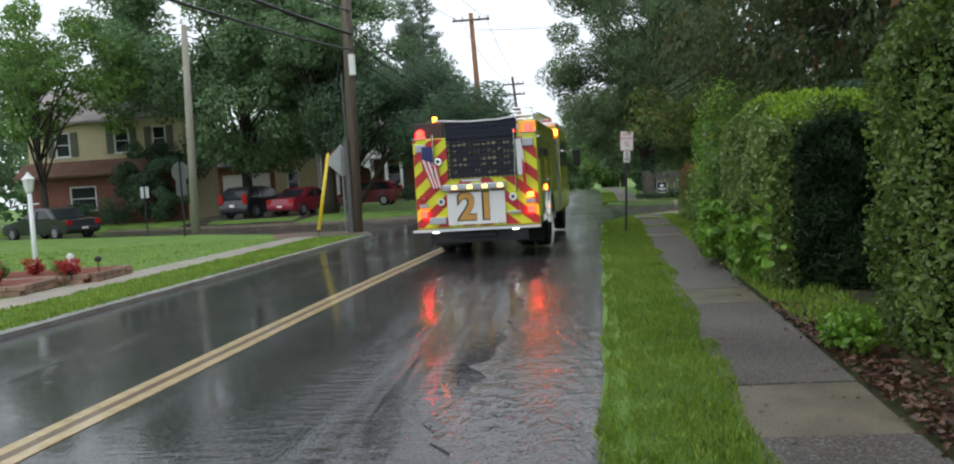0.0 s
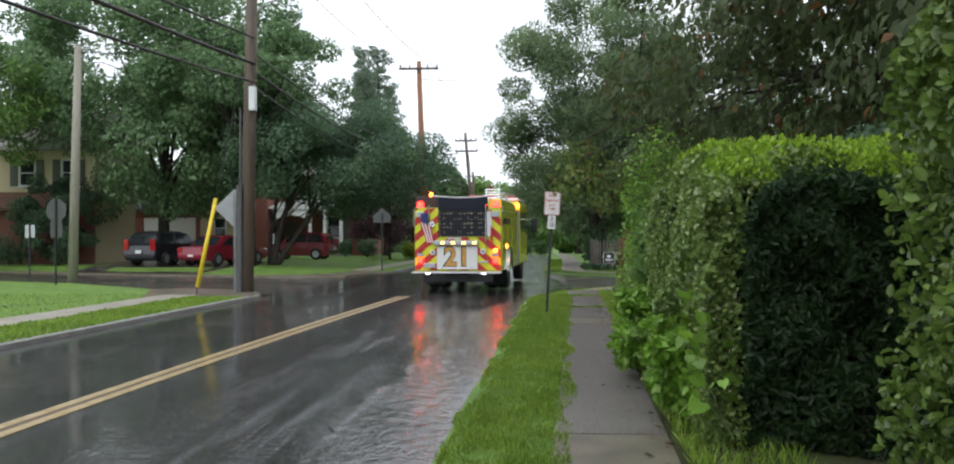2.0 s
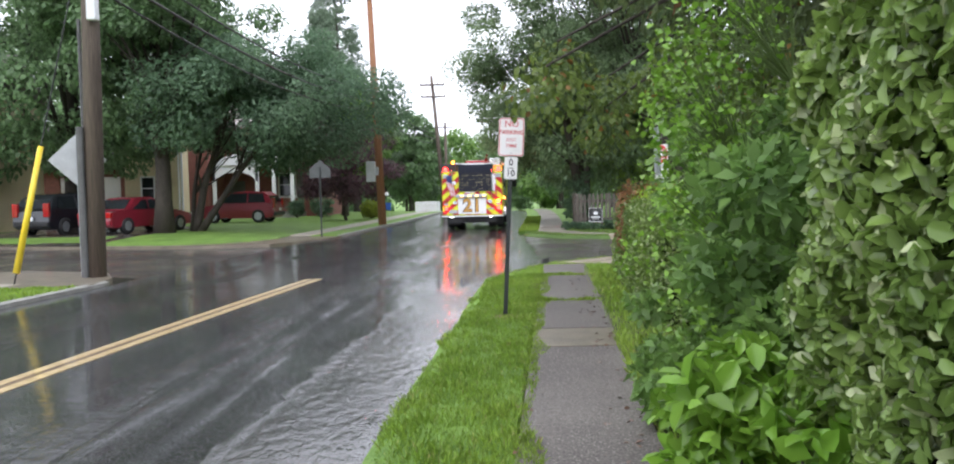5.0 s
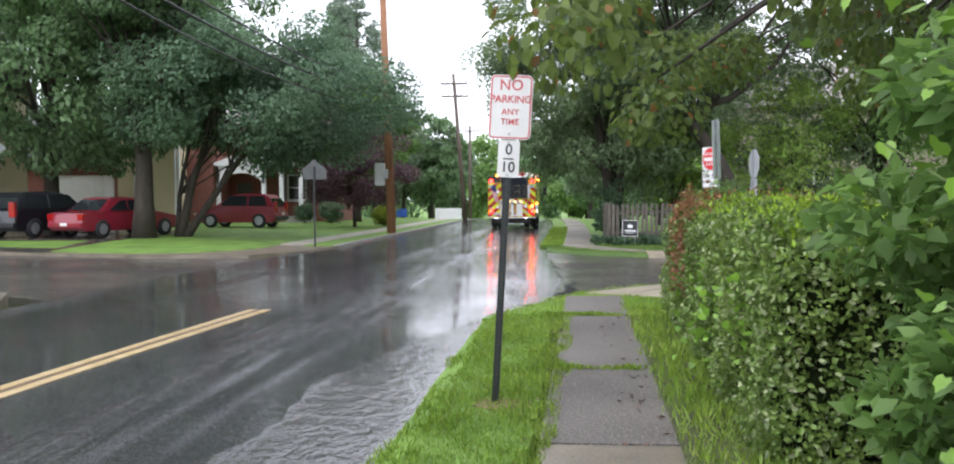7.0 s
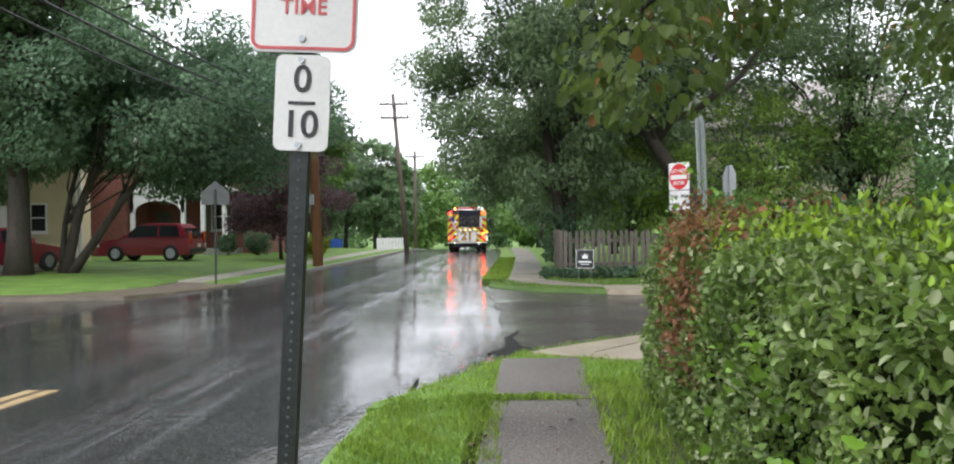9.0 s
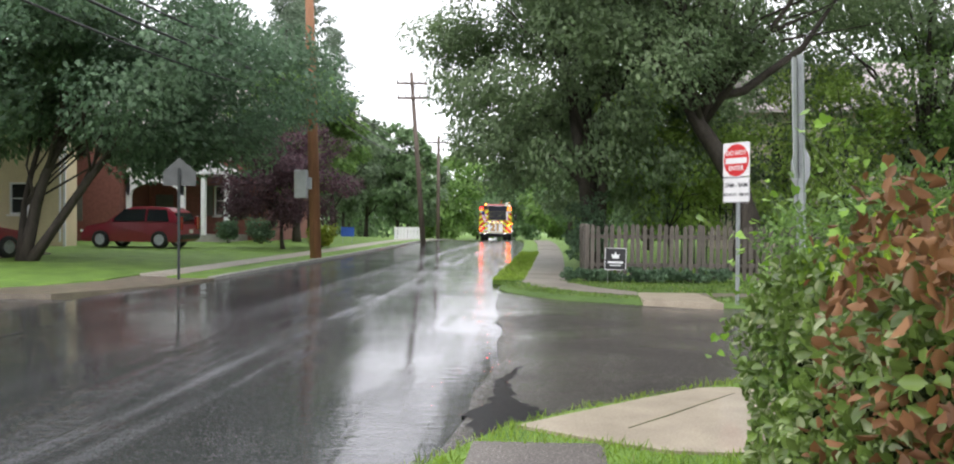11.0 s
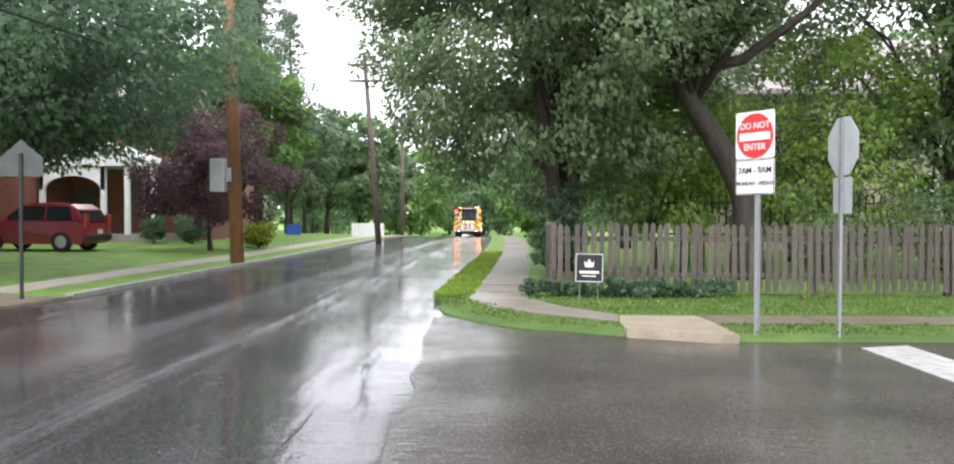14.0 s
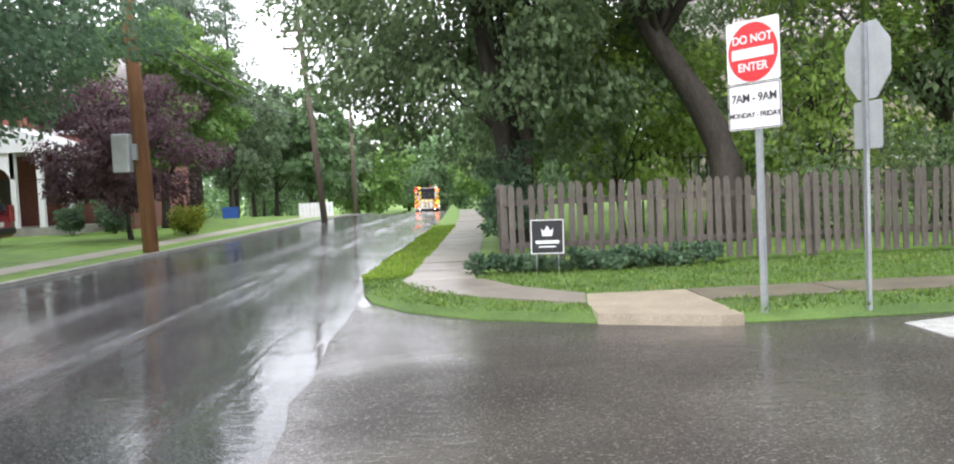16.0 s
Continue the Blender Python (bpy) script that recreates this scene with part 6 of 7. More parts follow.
for x0, x1, y0, y1 in ((-1.5, 1.2, -1.4, -0.2), (-1.8, 1.7, 0.1, 1.6)):
    part("soil", box(x0, x1, y0, y1, -0.1, 0.17), MULCH, bed, "red-brown bark mulch")
    for row in range(2):
        for i in range(int((x1 - x0) / 0.3) + 1):
            for yy in (y0, y1):
                o = new("brick", brick_me)
                o.parent, o.matrix_basis = bed, pose(x0 + i * 0.3 + 0.15 * row * 0.6, yy, row * 0.088, 0, 0, rf.uniform(-3, 3))
        for i in range(int((y1 - y0) / 0.3)):
            for xx in (x0 - 0.08, x1 + 0.08):
                o = new("brick", brick_me)
                o.parent, o.matrix_basis = bed, pose(xx, y0 + 0.2 + i * 0.3, row * 0.088, 0, 0, 90 + rf.uniform(-3, 3))
for i in range(9):
    shrub("flower", "low plant with red blooms in the bed", -11.0 + 0.33 * i + rf.uniform(-0.1, 0.1), 15.4 + rf.uniform(-0.4, 0.5) - (1.4 if i % 3 == 0 else 0), 0.17, 0.22, 0.22, 0.28, 420, 0.06, LEAF_FRESH if i % 3 == 1 else FLOWER, 200 + i, "flower", "flowers in the bed")
orn = thing("garden_ornament", "small pale garden ornament among the flowers", "ornament", pose(-8.6, 15.6, 0.16))
part("figure", tube([(0, 0, 0), (0, 0, 0.12), (0, 0, 0.22), (0, 0, 0.32), (0, 0, 0.38)], [0.08, 0.10, 0.05, 0.07, 0.01], 10), FLAG_WHITE, orn, smooth=True)
lt = thing("solar_light", "small dark solar light in the flower bed", "garden light", pose(-8.0, 15.5, 0.16))
part("stake", tube([(0, 0, 0), (0, 0, 0.2)], 0.012, 6), PLASTIC, lt)
part("cap", tube([(0, 0, 0.2), (0, 0, 0.26), (0, 0, 0.30)], [0.05, 0.07, 0.03], 8), PLASTIC, lt)

# foundation shrubs
for i, (x, y, z, r, h, mm) in enumerate([(-23.4, 54.8, 0.12, 1.1, 1.1, LEAF_YELLOW), (-25.6, 54.9, 0.12, 0.9, 0.9, LEAF_FRESH), (-8.9, 62.0, 0.1, 0.8, 1.2, LEAF_DARK), (-10.3, 61.5, 0.11, 0.7, 1.3, LEAF_DARK), (-5.6, 60.4, 0.06, 0.9, 1.0, LEAF_YELLOW),
                                          (-26.5, 46.0, 0.11, 1.2, 1.3, LEAF_DARK), (-24.0, 45.5, 0.11, 1.2, 1.5, LEAF_DARK), (6.3, 41.5, 0, 0.5, 0.35, LEAF_DARK), (7.4, 41.6, 0, 0.6, 0.3, LEAF_DARK), (5.0, 41.6, 0, 0.45, 0.4, LEAF_DARK), (5.3, 46.4, 0, 0.8, 2.2, LEAF_DARK), (5.8, 50.0, 0, 0.9, 2.0, LEAF_FRESH), (11.4, 45.2, 0, 1.2, 1.9, LEAF_CORNER), (13.6, 45.6, 0, 1.3, 2.1, LEAF_CORNER), (15.8, 45.0, 0, 1.3, 2.0, LEAF_DARK)]):
    shrub("garden_shrub", "rounded wet garden shrub beside the house" if y > 43 else "low dark ground cover along the fence", x, y, z, r if y > 43 else r * 1.9, r if y > 43 else 0.28, h if y > 43 else 0.3, 2600, 0.10 if y > 43 else 0.07, mm, 300 + i, group="garden shrubs")


# ---- fire engine ----
def clip_poly(pts, x0, x1, z0, z1):
    """Clip an outline in x, z to a rectangle."""
    for ax, lim, keep in ((0, x0, 1), (0, x1, -1), (1, z0, 1), (1, z1, -1)):
        out = []
        for i in range(len(pts)):
            a, b = pts[i - 1], pts[i]
            ia, ib = (a[ax] - lim) * keep >= 0, (b[ax] - lim) * keep >= 0
            if ia != ib:
                f = (lim - a[ax]) / (b[ax] - a[ax])
                out.append((a[0] + f * (b[0] - a[0]), a[1] + f * (b[1] - a[1])))
            if ib:
                out.append(b)
        pts = out
        if len(pts) < 3:
            return []
    return pts


engine = thing("fire_engine", "lime-yellow fire engine with red chevrons and lit warning lights", "fire engine", pose(-1.0, 17.1, -0.09))
HW = 1.225
body = part("body", box(-HW, HW, 0.0, 4.9, 0.60, 2.38, 0.02), FIRE_LIME, engine, "lime-yellow painted rear body")
# the hose bed: side walls above the body; behind the net a flat black plate for the bay's shade
part("bed_wall", box(-HW, -HW + 0.62, 0.10, 4.6, 2.383, 2.70, 0.02), PLASTIC, engine, "dark hose bed side")
part("bed_wall", box(0.86, HW, 0.10, 4.6, 2.383, 2.62, 0.02), FIRE_LIME, engine)
part("bed_bay", box(-0.50, 0.82, -0.012, 0.004, 1.58, 2.38), PLASTIC, engine, "dark open hose bay")
hose_me = mesh_of("hose_fold", box(-0.05, 0.05, -0.03, 0.02, -0.03, 0.03, 0.012), HOSE)
rf2 = random.Random(17)
for i in range(11):
    for j in range(5):
        if rf2.random() < 0.75:
            o = new("hose_fold", hose_me)
            o.parent, o.matrix_basis = engine, pose(-0.40 + i * 0.115, -0.02, 1.68 + j * 0.13 + rf2.uniform(-0.02, 0.02), 0, 0, rf2.uniform(-8, 8))
bm = bmesh.new()
for i in range(15):
    x = -0.52 + i * 0.0965
    add_box(bm, x - 0.014, x + 0.014, -0.062, -0.054, 1.56, 2.69 - 0.03 * math.sin(math.pi * i / 14))
for j in range(12):
    z = 1.60 + j * 0.096
    add_box(bm, -0.54, 0.85, -0.070, -0.0625, z - 0.014, z + 0.014)
part("cargo_net", bm, NET, engine, "navy webbing net over the hose bed")
part("net_top", tube([(-0.72, -0.06, 2.71), (-0.1, -0.07, 2.66), (0.5, -0.07, 2.66), (0.84, -0.06, 2.70)], 0.02, 6), FLAG_WHITE, engine, "pale edge rope of the net")
part("net_cover", box(-0.55, 0.86, -0.05, -0.02, 2.32, 2.66, 0.01), NET, engine, "navy vinyl hose bed cover")
# chevrons on the rear: two columns beside the net, one band below it
for x0, x1, z0, z1 in ((-HW + 0.012, -0.535, 0.63, 2.36), (0.84, HW - 0.012, 0.63, 2.30), (-0.53, 0.835, 0.63, 1.555)):
    part("chevron_field", box(x0, x1, -0.006, -0.001, z0, z1), REFLECT_LIME, engine, "lime reflective sheet")
    for side in (-1, 1):
        xa, xb = (max(x0, -9), min(x1, 0.0)) if side < 0 else (max(x0, 0.0), min(x1, 9))
        if xb - xa < 0.02:
            continue
        for k in range(-4, 14):
            zc = -0.2 + k * 0.44
            a, b = -1.3 * side, 0.0
            # stripes climb towards the middle
            pts = [(side * 1.4, zc - 1.4 * 0.85), (0.0, zc), (0.0, zc + 0.22), (side * 1.4, zc + 0.22 - 1.4 * 0.85)]
            q = clip_poly(pts, xa, xb, z0, z1)
            if q:
                part("chevron", poly(q, -0.010, -0.0065, UP), REFLECT_RED, engine)
# number panel and its light bar
pn = part("number_panel", box(-0.585, 0.565, -0.06, -0.012, 0.66, 1.30, 0.012), WHITE_PAINT, engine, "white tailboard panel")
lettering("number", "21", 0.72, BLACK, pn, pose(-0.014, -0.062, 0.985), 1.05, 0.040)
lettering("number", "21", 0.72, GOLD, pn, pose(0.0, -0.066, 0.985), 1.05, 0.018, "gold number outlined in black")
lb = part("light_bar", box(-0.66, 0.60, -0.14, -0.03, 1.33, 1.46, 0.02), STEEL, engine, "steel arrow-stick light bar")
for i in range(8):
    part("lamp", box(-0.61 + i * 0.15, -0.51 + i * 0.15, -0.152, -0.142, 1.36, 1.43), LAMP_WARM if i % 2 else STEEL, lb, "amber lamp" if i % 2 else "")
for u in (-0.42, 0.40):
    part("latch", tube([(u, -0.075, 0.70), (u, -0.06, 0.70)], 0.03, 8), CHROME, pn)
part("word_bar", box(-0.28, 0.10, -0.018, -0.012, 1.50, 1.55), TRIM, engine)
# tailboard
tb = part("tailboard", box(-HW - 0.02, HW + 0.02, -0.32, 0.0, 0.565, 0.60, 0.008), STEEL, engine, "bright tread-plate tailboard")
part("edge_strip", box(-HW - 0.02, HW + 0.02, -0.335, -0.322, 0.56, 0.605), TRIM, tb)
for u in (-0.80, 0.76):
    part("ground_light", box(u - 0.055, u + 0.055, -0.30, -0.18, 0.535, 0.562, 0.01), LAMP_WHITE, tb, "white ground light")
# round fittings, lights, fittings on the rear
for u, z in ((-0.72, 1.92), (-0.70, 1.13), (0.72, 1.16)):
    f = part("round_light", tube([(u, -0.07, z), (u, -0.011, z)], [0.075, 0.085], 16), CHROME, engine, "chrome round fitting")
    part("lens", tube([(u, -0.08, z), (u, -0.071, z)], 0.035, 12), PLASTIC, f)
for s in (-1, 1):
    u = s * 1.06
    part("tail_light", box(u - 0.065, u + 0.065, -0.05, -0.012, 0.83, 0.96, 0.015), LAMP_RED, engine, "lit red tail light")
    part("turn_light", box(u - 0.06, u + 0.06, -0.05, -0.012, 1.14, 1.23, 0.012), LAMP_ORANGE if s > 0 else LENS_RED, engine)
    part("backup_light", box(u - 0.09, u + 0.09, -0.04, -0.012, 1.02, 1.10, 0.01), STEEL, engine)
    part("upper_light", box(u - 0.11, u + 0.11, -0.05, -0.012, 2.12, 2.27, 0.012), STEEL, engine, "chrome framed upper light")
    b_ = part("beacon", tube([(s * 1.08, 0.10, 2.40), (s * 1.08, 0.10, 2.43), (s * 1.08, 0.10, 2.52), (s * 1.08, 0.10, 2.56)], [0.10, 0.09, 0.085, 0.05], 14), LAMP_RED, engine, "lit red beacon", True)
    part("beacon_base", box(s * 1.10 - 0.15, s * 1.10 + 0.15, -0.02, 0.24, 2.384, 2.40), STEEL, engine)
    part("grab_rail", tube([(s * 0.80, -0.09, 1.25 if s > 0 else 1.6), (s * 0.80, -0.09, 2.45)], 0.018, 8), CHROME, engine)
for i in range(4):
    part("rack_bar", box(0.70, 1.14, 0.55, 0.60, 2.66 + i * 0.075, 2.69 + i * 0.075, 0.008), CHROME, engine, "bright bar of the rear rack")
for u in (0.74, 1.10):
    part("rack_post", box(u - 0.02, u + 0.02, 0.60, 0.64, 2.40, 2.93, 0.006), CHROME, engine)
part("side_marker", box(-0.80, -0.72, 0.02, 0.10, 2.703, 2.80, 0.01), LAMP_ORANGE, engine, "amber marker light")
part("step", box(-0.95, -0.62, -0.10, -0.012, 0.70, 0.83, 0.01), STEEL, engine, "folding step")
part("step", box(0.62, 0.86, -0.08, -0.012, 0.84, 0.89, 0.01), STEEL, engine, "folding step")
# flags
fl = part("flag", box(-1.03, -0.80, -0.085, -0.078, 1.78, 2.22), FLAG_BLUE, engine, "striped flag hanging from the rear rail")
for i in range(7):
    q = [(-1.08 + i * 0.05, 2.0 - i * 0.02), (-1.03 + i * 0.05, 1.98 - i * 0.02), (-0.82 + i * 0.03, 1.40), (-0.86 + i * 0.03, 1.40)]
    part("stripe", poly(q, -0.092 - 0.002 * i, -0.088 - 0.002 * i, UP), FLAG_WHITE if i % 2 else FLAG_RED, fl)
fw = part("flag", poly([(0.83, 2.25), (0.93, 2.28), (0.99, 1.75), (0.90, 1.55), (0.84, 1.6)], -0.085, -0.075, UP), FLAG_WHITE, engine, "white flag hanging from the rail")
part("stripe", poly([(0.93, 1.9), (0.99, 1.78), (1.0, 1.3), (0.94, 1.45)], -0.095, -0.088, UP), FLAG_RED, fw)
# side of the body: roll-up doors, rail, script bars, panel seams
for s in (-1, 1):
    for k, (a, b, z0, z1) in enumerate(((0.2, 1.5, 0.75, 1.85), (1.6, 2.9, 1.35, 1.85), (3.0, 4.7, 0.75, 1.85))):
        d = part("locker_door", box(s * (HW + 0.012) - 0.010, s * (HW + 0.012) + 0.010, a, b, z0, z1, 0.004), FIRE_LIME, engine)
        part("handle", box(s * (HW + 0.032) - 0.008, s * (HW + 0.032) + 0.008, a + 0.3, b - 0.3, z0 + 0.08, z0 + 0.11), CHROME, d)
    part("word_bar", box(s * (HW + 0.006) - 0.005, s * (HW + 0.006) + 0.005, 0.5, 1.4, 1.93, 2.10), BLACK, engine, "dark lettering strip")
    part("word_bar", box(s * (HW + 0.006) - 0.005, s * (HW + 0.006) + 0.005, 1.6, 2.4, 1.93, 2.10), BLACK, engine, "dark lettering strip")
    part("roof_rail", tube([(s * (HW + 0.02), 0.15, 2.30), (s * (HW + 0.02), 4.6, 2.30)], 0.02, 8), CHROME, engine)
    part("side_light", box(s * (HW + 0.02) - 0.03, s * (HW + 0.02) + 0.03, 1.15, 1.32, 1.24, 1.34), LAMP_ORANGE, engine, "amber side light")
    part("fender", poly([(2.2 - 0.72 * math.cos(math.pi * k / 14), 0.55 + 0.72 * math.sin(math.pi * k / 14)) for k in range(15)] + [(2.2 + 0.60 * math.cos(math.pi * k / 14), 0.55 + 0.60 * math.sin(math.pi * k / 14)) for k in range(15)], s * (HW + 0.04) - 0.03, s * (HW + 0.04) + 0.03, Matrix(((0, 0, 1, 0), (1, 0, 0, 0), (0, 1, 0, 0), (0, 0, 0, 1)))), CHROME, engine, "polished wheel arch")
# pump panel and cab
part("pump_panel", box(-HW + 0.02, HW - 0.02, 4.92, 6.0, 0.62, 2.45, 0.02), STEEL, engine, "steel pump panel")
cab = part("cab", box(-HW, HW, 6.03, 9.3, 0.55, 2.78, 0.10), FIRE_LIME, engine, "lime-yellow crew cab")
part("cab_roof", box(-HW + 0.04, HW - 0.04, 6.1, 9.2, 2.783, 2.92, 0.06), WHITE_PAINT, cab, "white cab roof")
part("rear_window", box(-0.9, 0.9, 6.005, 6.028, 1.8, 2.4, 0.008), GLASS, cab)
for s in (-1, 1):
    for a, b in ((6.3, 7.4), (7.7, 8.9)):
        part("door_window", box(s * (HW + 0.008) - 0.006, s * (HW + 0.008) + 0.006, a, b, 1.75, 2.45, 0.003), GLASS, cab)
    mi = part("mirror", box(s * (HW + 0.30) - 0.11, s * (HW + 0.30) + 0.11, 8.9, 9.0, 1.75, 2.25, 0.04), PLASTIC, cab, "black wing mirror")
    part("mirror_arm", tube([(s * (HW - 0.02), 9.0, 2.2), (s * (HW + 0.3), 8.95, 2.22)], 0.02, 6), CHROME, mi)
    part("cab_light", box(s * (HW - 0.12) - 0.1, s * (HW - 0.12) + 0.1, 5.95, 6.02, 2.55, 2.7, 0.02), LAMP_ORANGE, cab, "amber cab light")
bar = part("roof_light_bar", box(-0.9, 0.9, 8.2, 8.6, 2.94, 3.12, 0.05), LENS_RED, cab, "red roof light bar")
# ladders on the right-hand rack
ld = part("ladder", tube([(0.60, 2.4, 2.9), (0.60, 6.0, 2.98)], 0.035, 6), STEEL, engine, "aluminium ladder on the rack")
part("ladder_rail", tube([(1.05, 2.4, 2.9), (1.05, 6.0, 2.98)], 0.035, 6), STEEL, ld)
for i in range(10):
    part("rung", tube([(0.60, 2.5 + i * 0.34, 2.903 + i * 0.0075), (1.05, 2.5 + i * 0.34, 2.903 + i * 0.0075)], 0.02, 6), STEEL, ld)
for y in (2.6, 4.2):
    part("rack_arm", box(0.9, 0.98, y, y + 0.06, 2.62, 2.90), STEEL, ld)
part("deck_gun", tube([(0.3, 5.2, 2.45), (0.3, 5.2, 3.0), (0.35, 4.9, 3.15), (0.4, 4.4, 3.2)], [0.09, 0.07, 0.07, 0.05], 10), LENS_RED, engine, "red deck monitor")
# underside, mud flaps
part("chassis", box(-0.5, 0.5, 0.1, 9.0, 0.42, 0.598, 0.02), PLASTIC, engine)
part("rear_axle", tube([(-0.9, 2.2, 0.52), (0.9, 2.2, 0.52)], 0.12, 10), PLASTIC, engine)
# Added black panel stands for the shade below the tailboard, hiding the wheels
part("rear_skirt", box(-0.98, 0.98, 0.06, 0.10, 0.30, 0.562, 0.01), PLASTIC, engine, "black underbody panel")
part("tow_hitch", box(-0.35, 0.35, -0.05, 0.1, 0.40, 0.52, 0.02), PLASTIC, engine)
for s in (-1, 1):
    part("mud_flap", box(s * 0.86 - 0.30, s * 0.86 + 0.30, 1.32, 1.34, 0.16, 0.6), RUBBER, engine, "black mud flap")
tm, rm = wheel_meshes(0.52, 0.30)
tyre_me, rim_me = mesh_of("tyre", tm, RUBBER, True), mesh_of("rim", rm, CHROME)
WHEELS = []
for y, xs_ in ((2.2, (-1.06, -0.72, 0.72, 1.06)), (7.4, (-1.04, 1.04))):
    for x in xs_:
        w = new("wheel", tyre_me)
        w.parent = engine
        q = new("rim", rim_me)
        q.parent = w
        WHEELS.append((w, x, y))

# ---- walks in separate slabs ----
def inner(y):
    """Offset of the east walk's inner edge from the road."""
    return 0.72 + 0.011 * (y - 4)


PAD = [(3.18, 27.98), (3.6, 28.38), (4.2, 28.94), (4.75, 29.40), (5.05, 29.46), (5.5, 29.15), (5.0, 27.95), (4.6, 27.38), (4.12, 27.40), (3.62, 27.68)]
walk_e = thing("walk_east", "", "", kind="structure")
tagged(walk_e, "narrow wet walk of asphalt patches and concrete slabs", "pavement")
rs = random.Random(23)
cuts = [-6.0, -2.5, 1.6, 5.2, 6.3, 9.65, 10.75, 14.6, 18.75, 19.8, 22.05, 25.4, 27.55]
for y, y_next in zip(cuts, cuts[1:]):
    d = y_next - y
    tan = y in (5.2, 9.65, 18.75)
    ys_ = [y + 0.012, y + d - 0.012]
    q = [(edge(ys_[0]) + inner(ys_[0]), ys_[0]), (edge(ys_[0]) + inner(ys_[0]) + 0.84, ys_[0]), (edge(ys_[1]) + inner(ys_[1]) + 0.84, ys_[1]), (edge(ys_[1]) + inner(ys_[1]), ys_[1])]
    part("paving_slab", poly(q, -0.10, rs.uniform(-0.004, 0.006)), WALK_TAN if tan else WALK_GREY, walk_e, "tan concrete slab" if tan else "")
part("slab_bed", poly([(edge(-6) + 0.85, -6), (edge(-6) + 1.72, -6), (edge(27.4) + 1.72, 27.4), (edge(27.4) + 0.95, 27.4)], -0.25, -0.06), EARTH, walk_e)
part("ramp_slab", poly(PAD, -0.2, 0.002), RAMP_TAN, walk_e, "tan concrete kerb ramp")
part("slab_crack", tube([(3.95, 27.95, 0.001), (4.3, 28.35, 0.001), (4.62, 28.75, 0.001), (5.0, 29.2, 0.001)], [0.006, 0.009, 0.007, 0.004], 5), EARTH, walk_e, "dark crack across the ramp")
walk_w = thing("walk_west", "", "", kind="structure")
tagged(walk_w, "pale concrete walk between verge and lawn", "pavement")
y = -8.0
WALK_PALE = mat("pale_concrete_walk", (0.36, 0.33, 0.27), 0.6, var=0.2, scale=2, fine=80, bump=0.25, dist=0.004, rnd=0.08, coat=0.2)
while y < 25.0:
    q = [(edge(y) - 9.46, y + 0.01), (edge(y) - 8.5, y + 0.01), (edge(y + 1.3) - 8.5, y + 1.29), (edge(y + 1.3) - 9.46, y + 1.29)]
    part("paving_slab", poly(q, -0.12, 0.006 + rs.uniform(0, 0.006)), WALK_PALE, walk_w)
    y += 1.3
walk_f = thing("walk_far_west", "", "", kind="structure")
tagged(walk_f, "pale concrete walk beside the far lawns", "pavement")
y = 42.2
while y < 100.0:
    q = [(edge(y) - 8.6, y + 0.01), (edge(y) - 7.6, y + 0.01), (edge(y + 1.5) - 7.6, y + 1.49), (edge(y + 1.5) - 8.6, y + 1.49)]
    part("paving_slab", poly(q, -0.12 + fall(y), 0.008 + fall(y + 0.75)), WALK_PALE, walk_f)
    y += 1.5
WALK_WARM = mat("warm_grey_concrete", (0.20, 0.175, 0.145), 0.6, var=0.3, scale=2, fine=90, bump=0.3, dist=0.005, rnd=0.1, coat=0.15)
walk_fe = thing("walk_far_east", "", "", kind="structure")
tagged(walk_fe, "brownish concrete walk curving round the fenced corner", "pavement")
y = 41.0
while y < 80:
    q = [(edge(y) + 0.72, y + 0.01), (edge(y) + 1.75, y + 0.01), (edge(y + 1.4) + 1.75, y + 1.39), (edge(y + 1.4) + 0.72, y + 1.39)]
    part("paving_slab", poly(q, -0.12 + fall(y), fall(y + 0.7) + rs.uniform(-0.004, 0.012)), WALK_WARM, walk_fe)
    y += 1.4
part("curved_slab", poly([(edge(41) + 0.72, 40.98), (3.7, 39.9), (4.4, 39.0), (5.5, 38.1), (5.62, 38.9), (4.9, 39.9), (4.5, 40.98)], -0.12, 0.0), WALK_WARM, walk_fe)
part("ramp_slab", poly([(5.52, 38.1), (5.5, 37.36), (6.6, 36.90), (6.82, 36.90), (6.82, 37.94), (6.8, 38.85), (5.64, 38.88)], -0.2, -0.008), RAMP_TAN, walk_fe, "tan concrete kerb ramp")
for i in range(12):
    x = 6.82 + i * 1.5
    part("paving_slab", poly([(x, 37.95), (x + 1.48, 37.95), (x + 1.48, 38.85), (x, 38.85)], -0.12, rs.uniform(-0.004, 0.006)), WALK_TAN, walk_fe)

# ---- grass blades, tufts and fallen leaves ----


def verge_feet(rng, n):
    y = 1.5 + 24.0 * rng.random(n) ** 1.15
    u = -0.02 - 0.07 * np.sin(y * 3.1 + 1.3 * np.sin(y * 1.7)) * np.sin(y * 0.9) + (0.84 + 0.011 * (y - 4)) * rng.random(n)
    return np.stack([edges(y) + u, y, np.where(u < 0.1, -0.05, -0.014)], 1)


blades("grass", "lush green grass of the verge", 92000, 0.055, verge_feet, 61, width=0.0035)


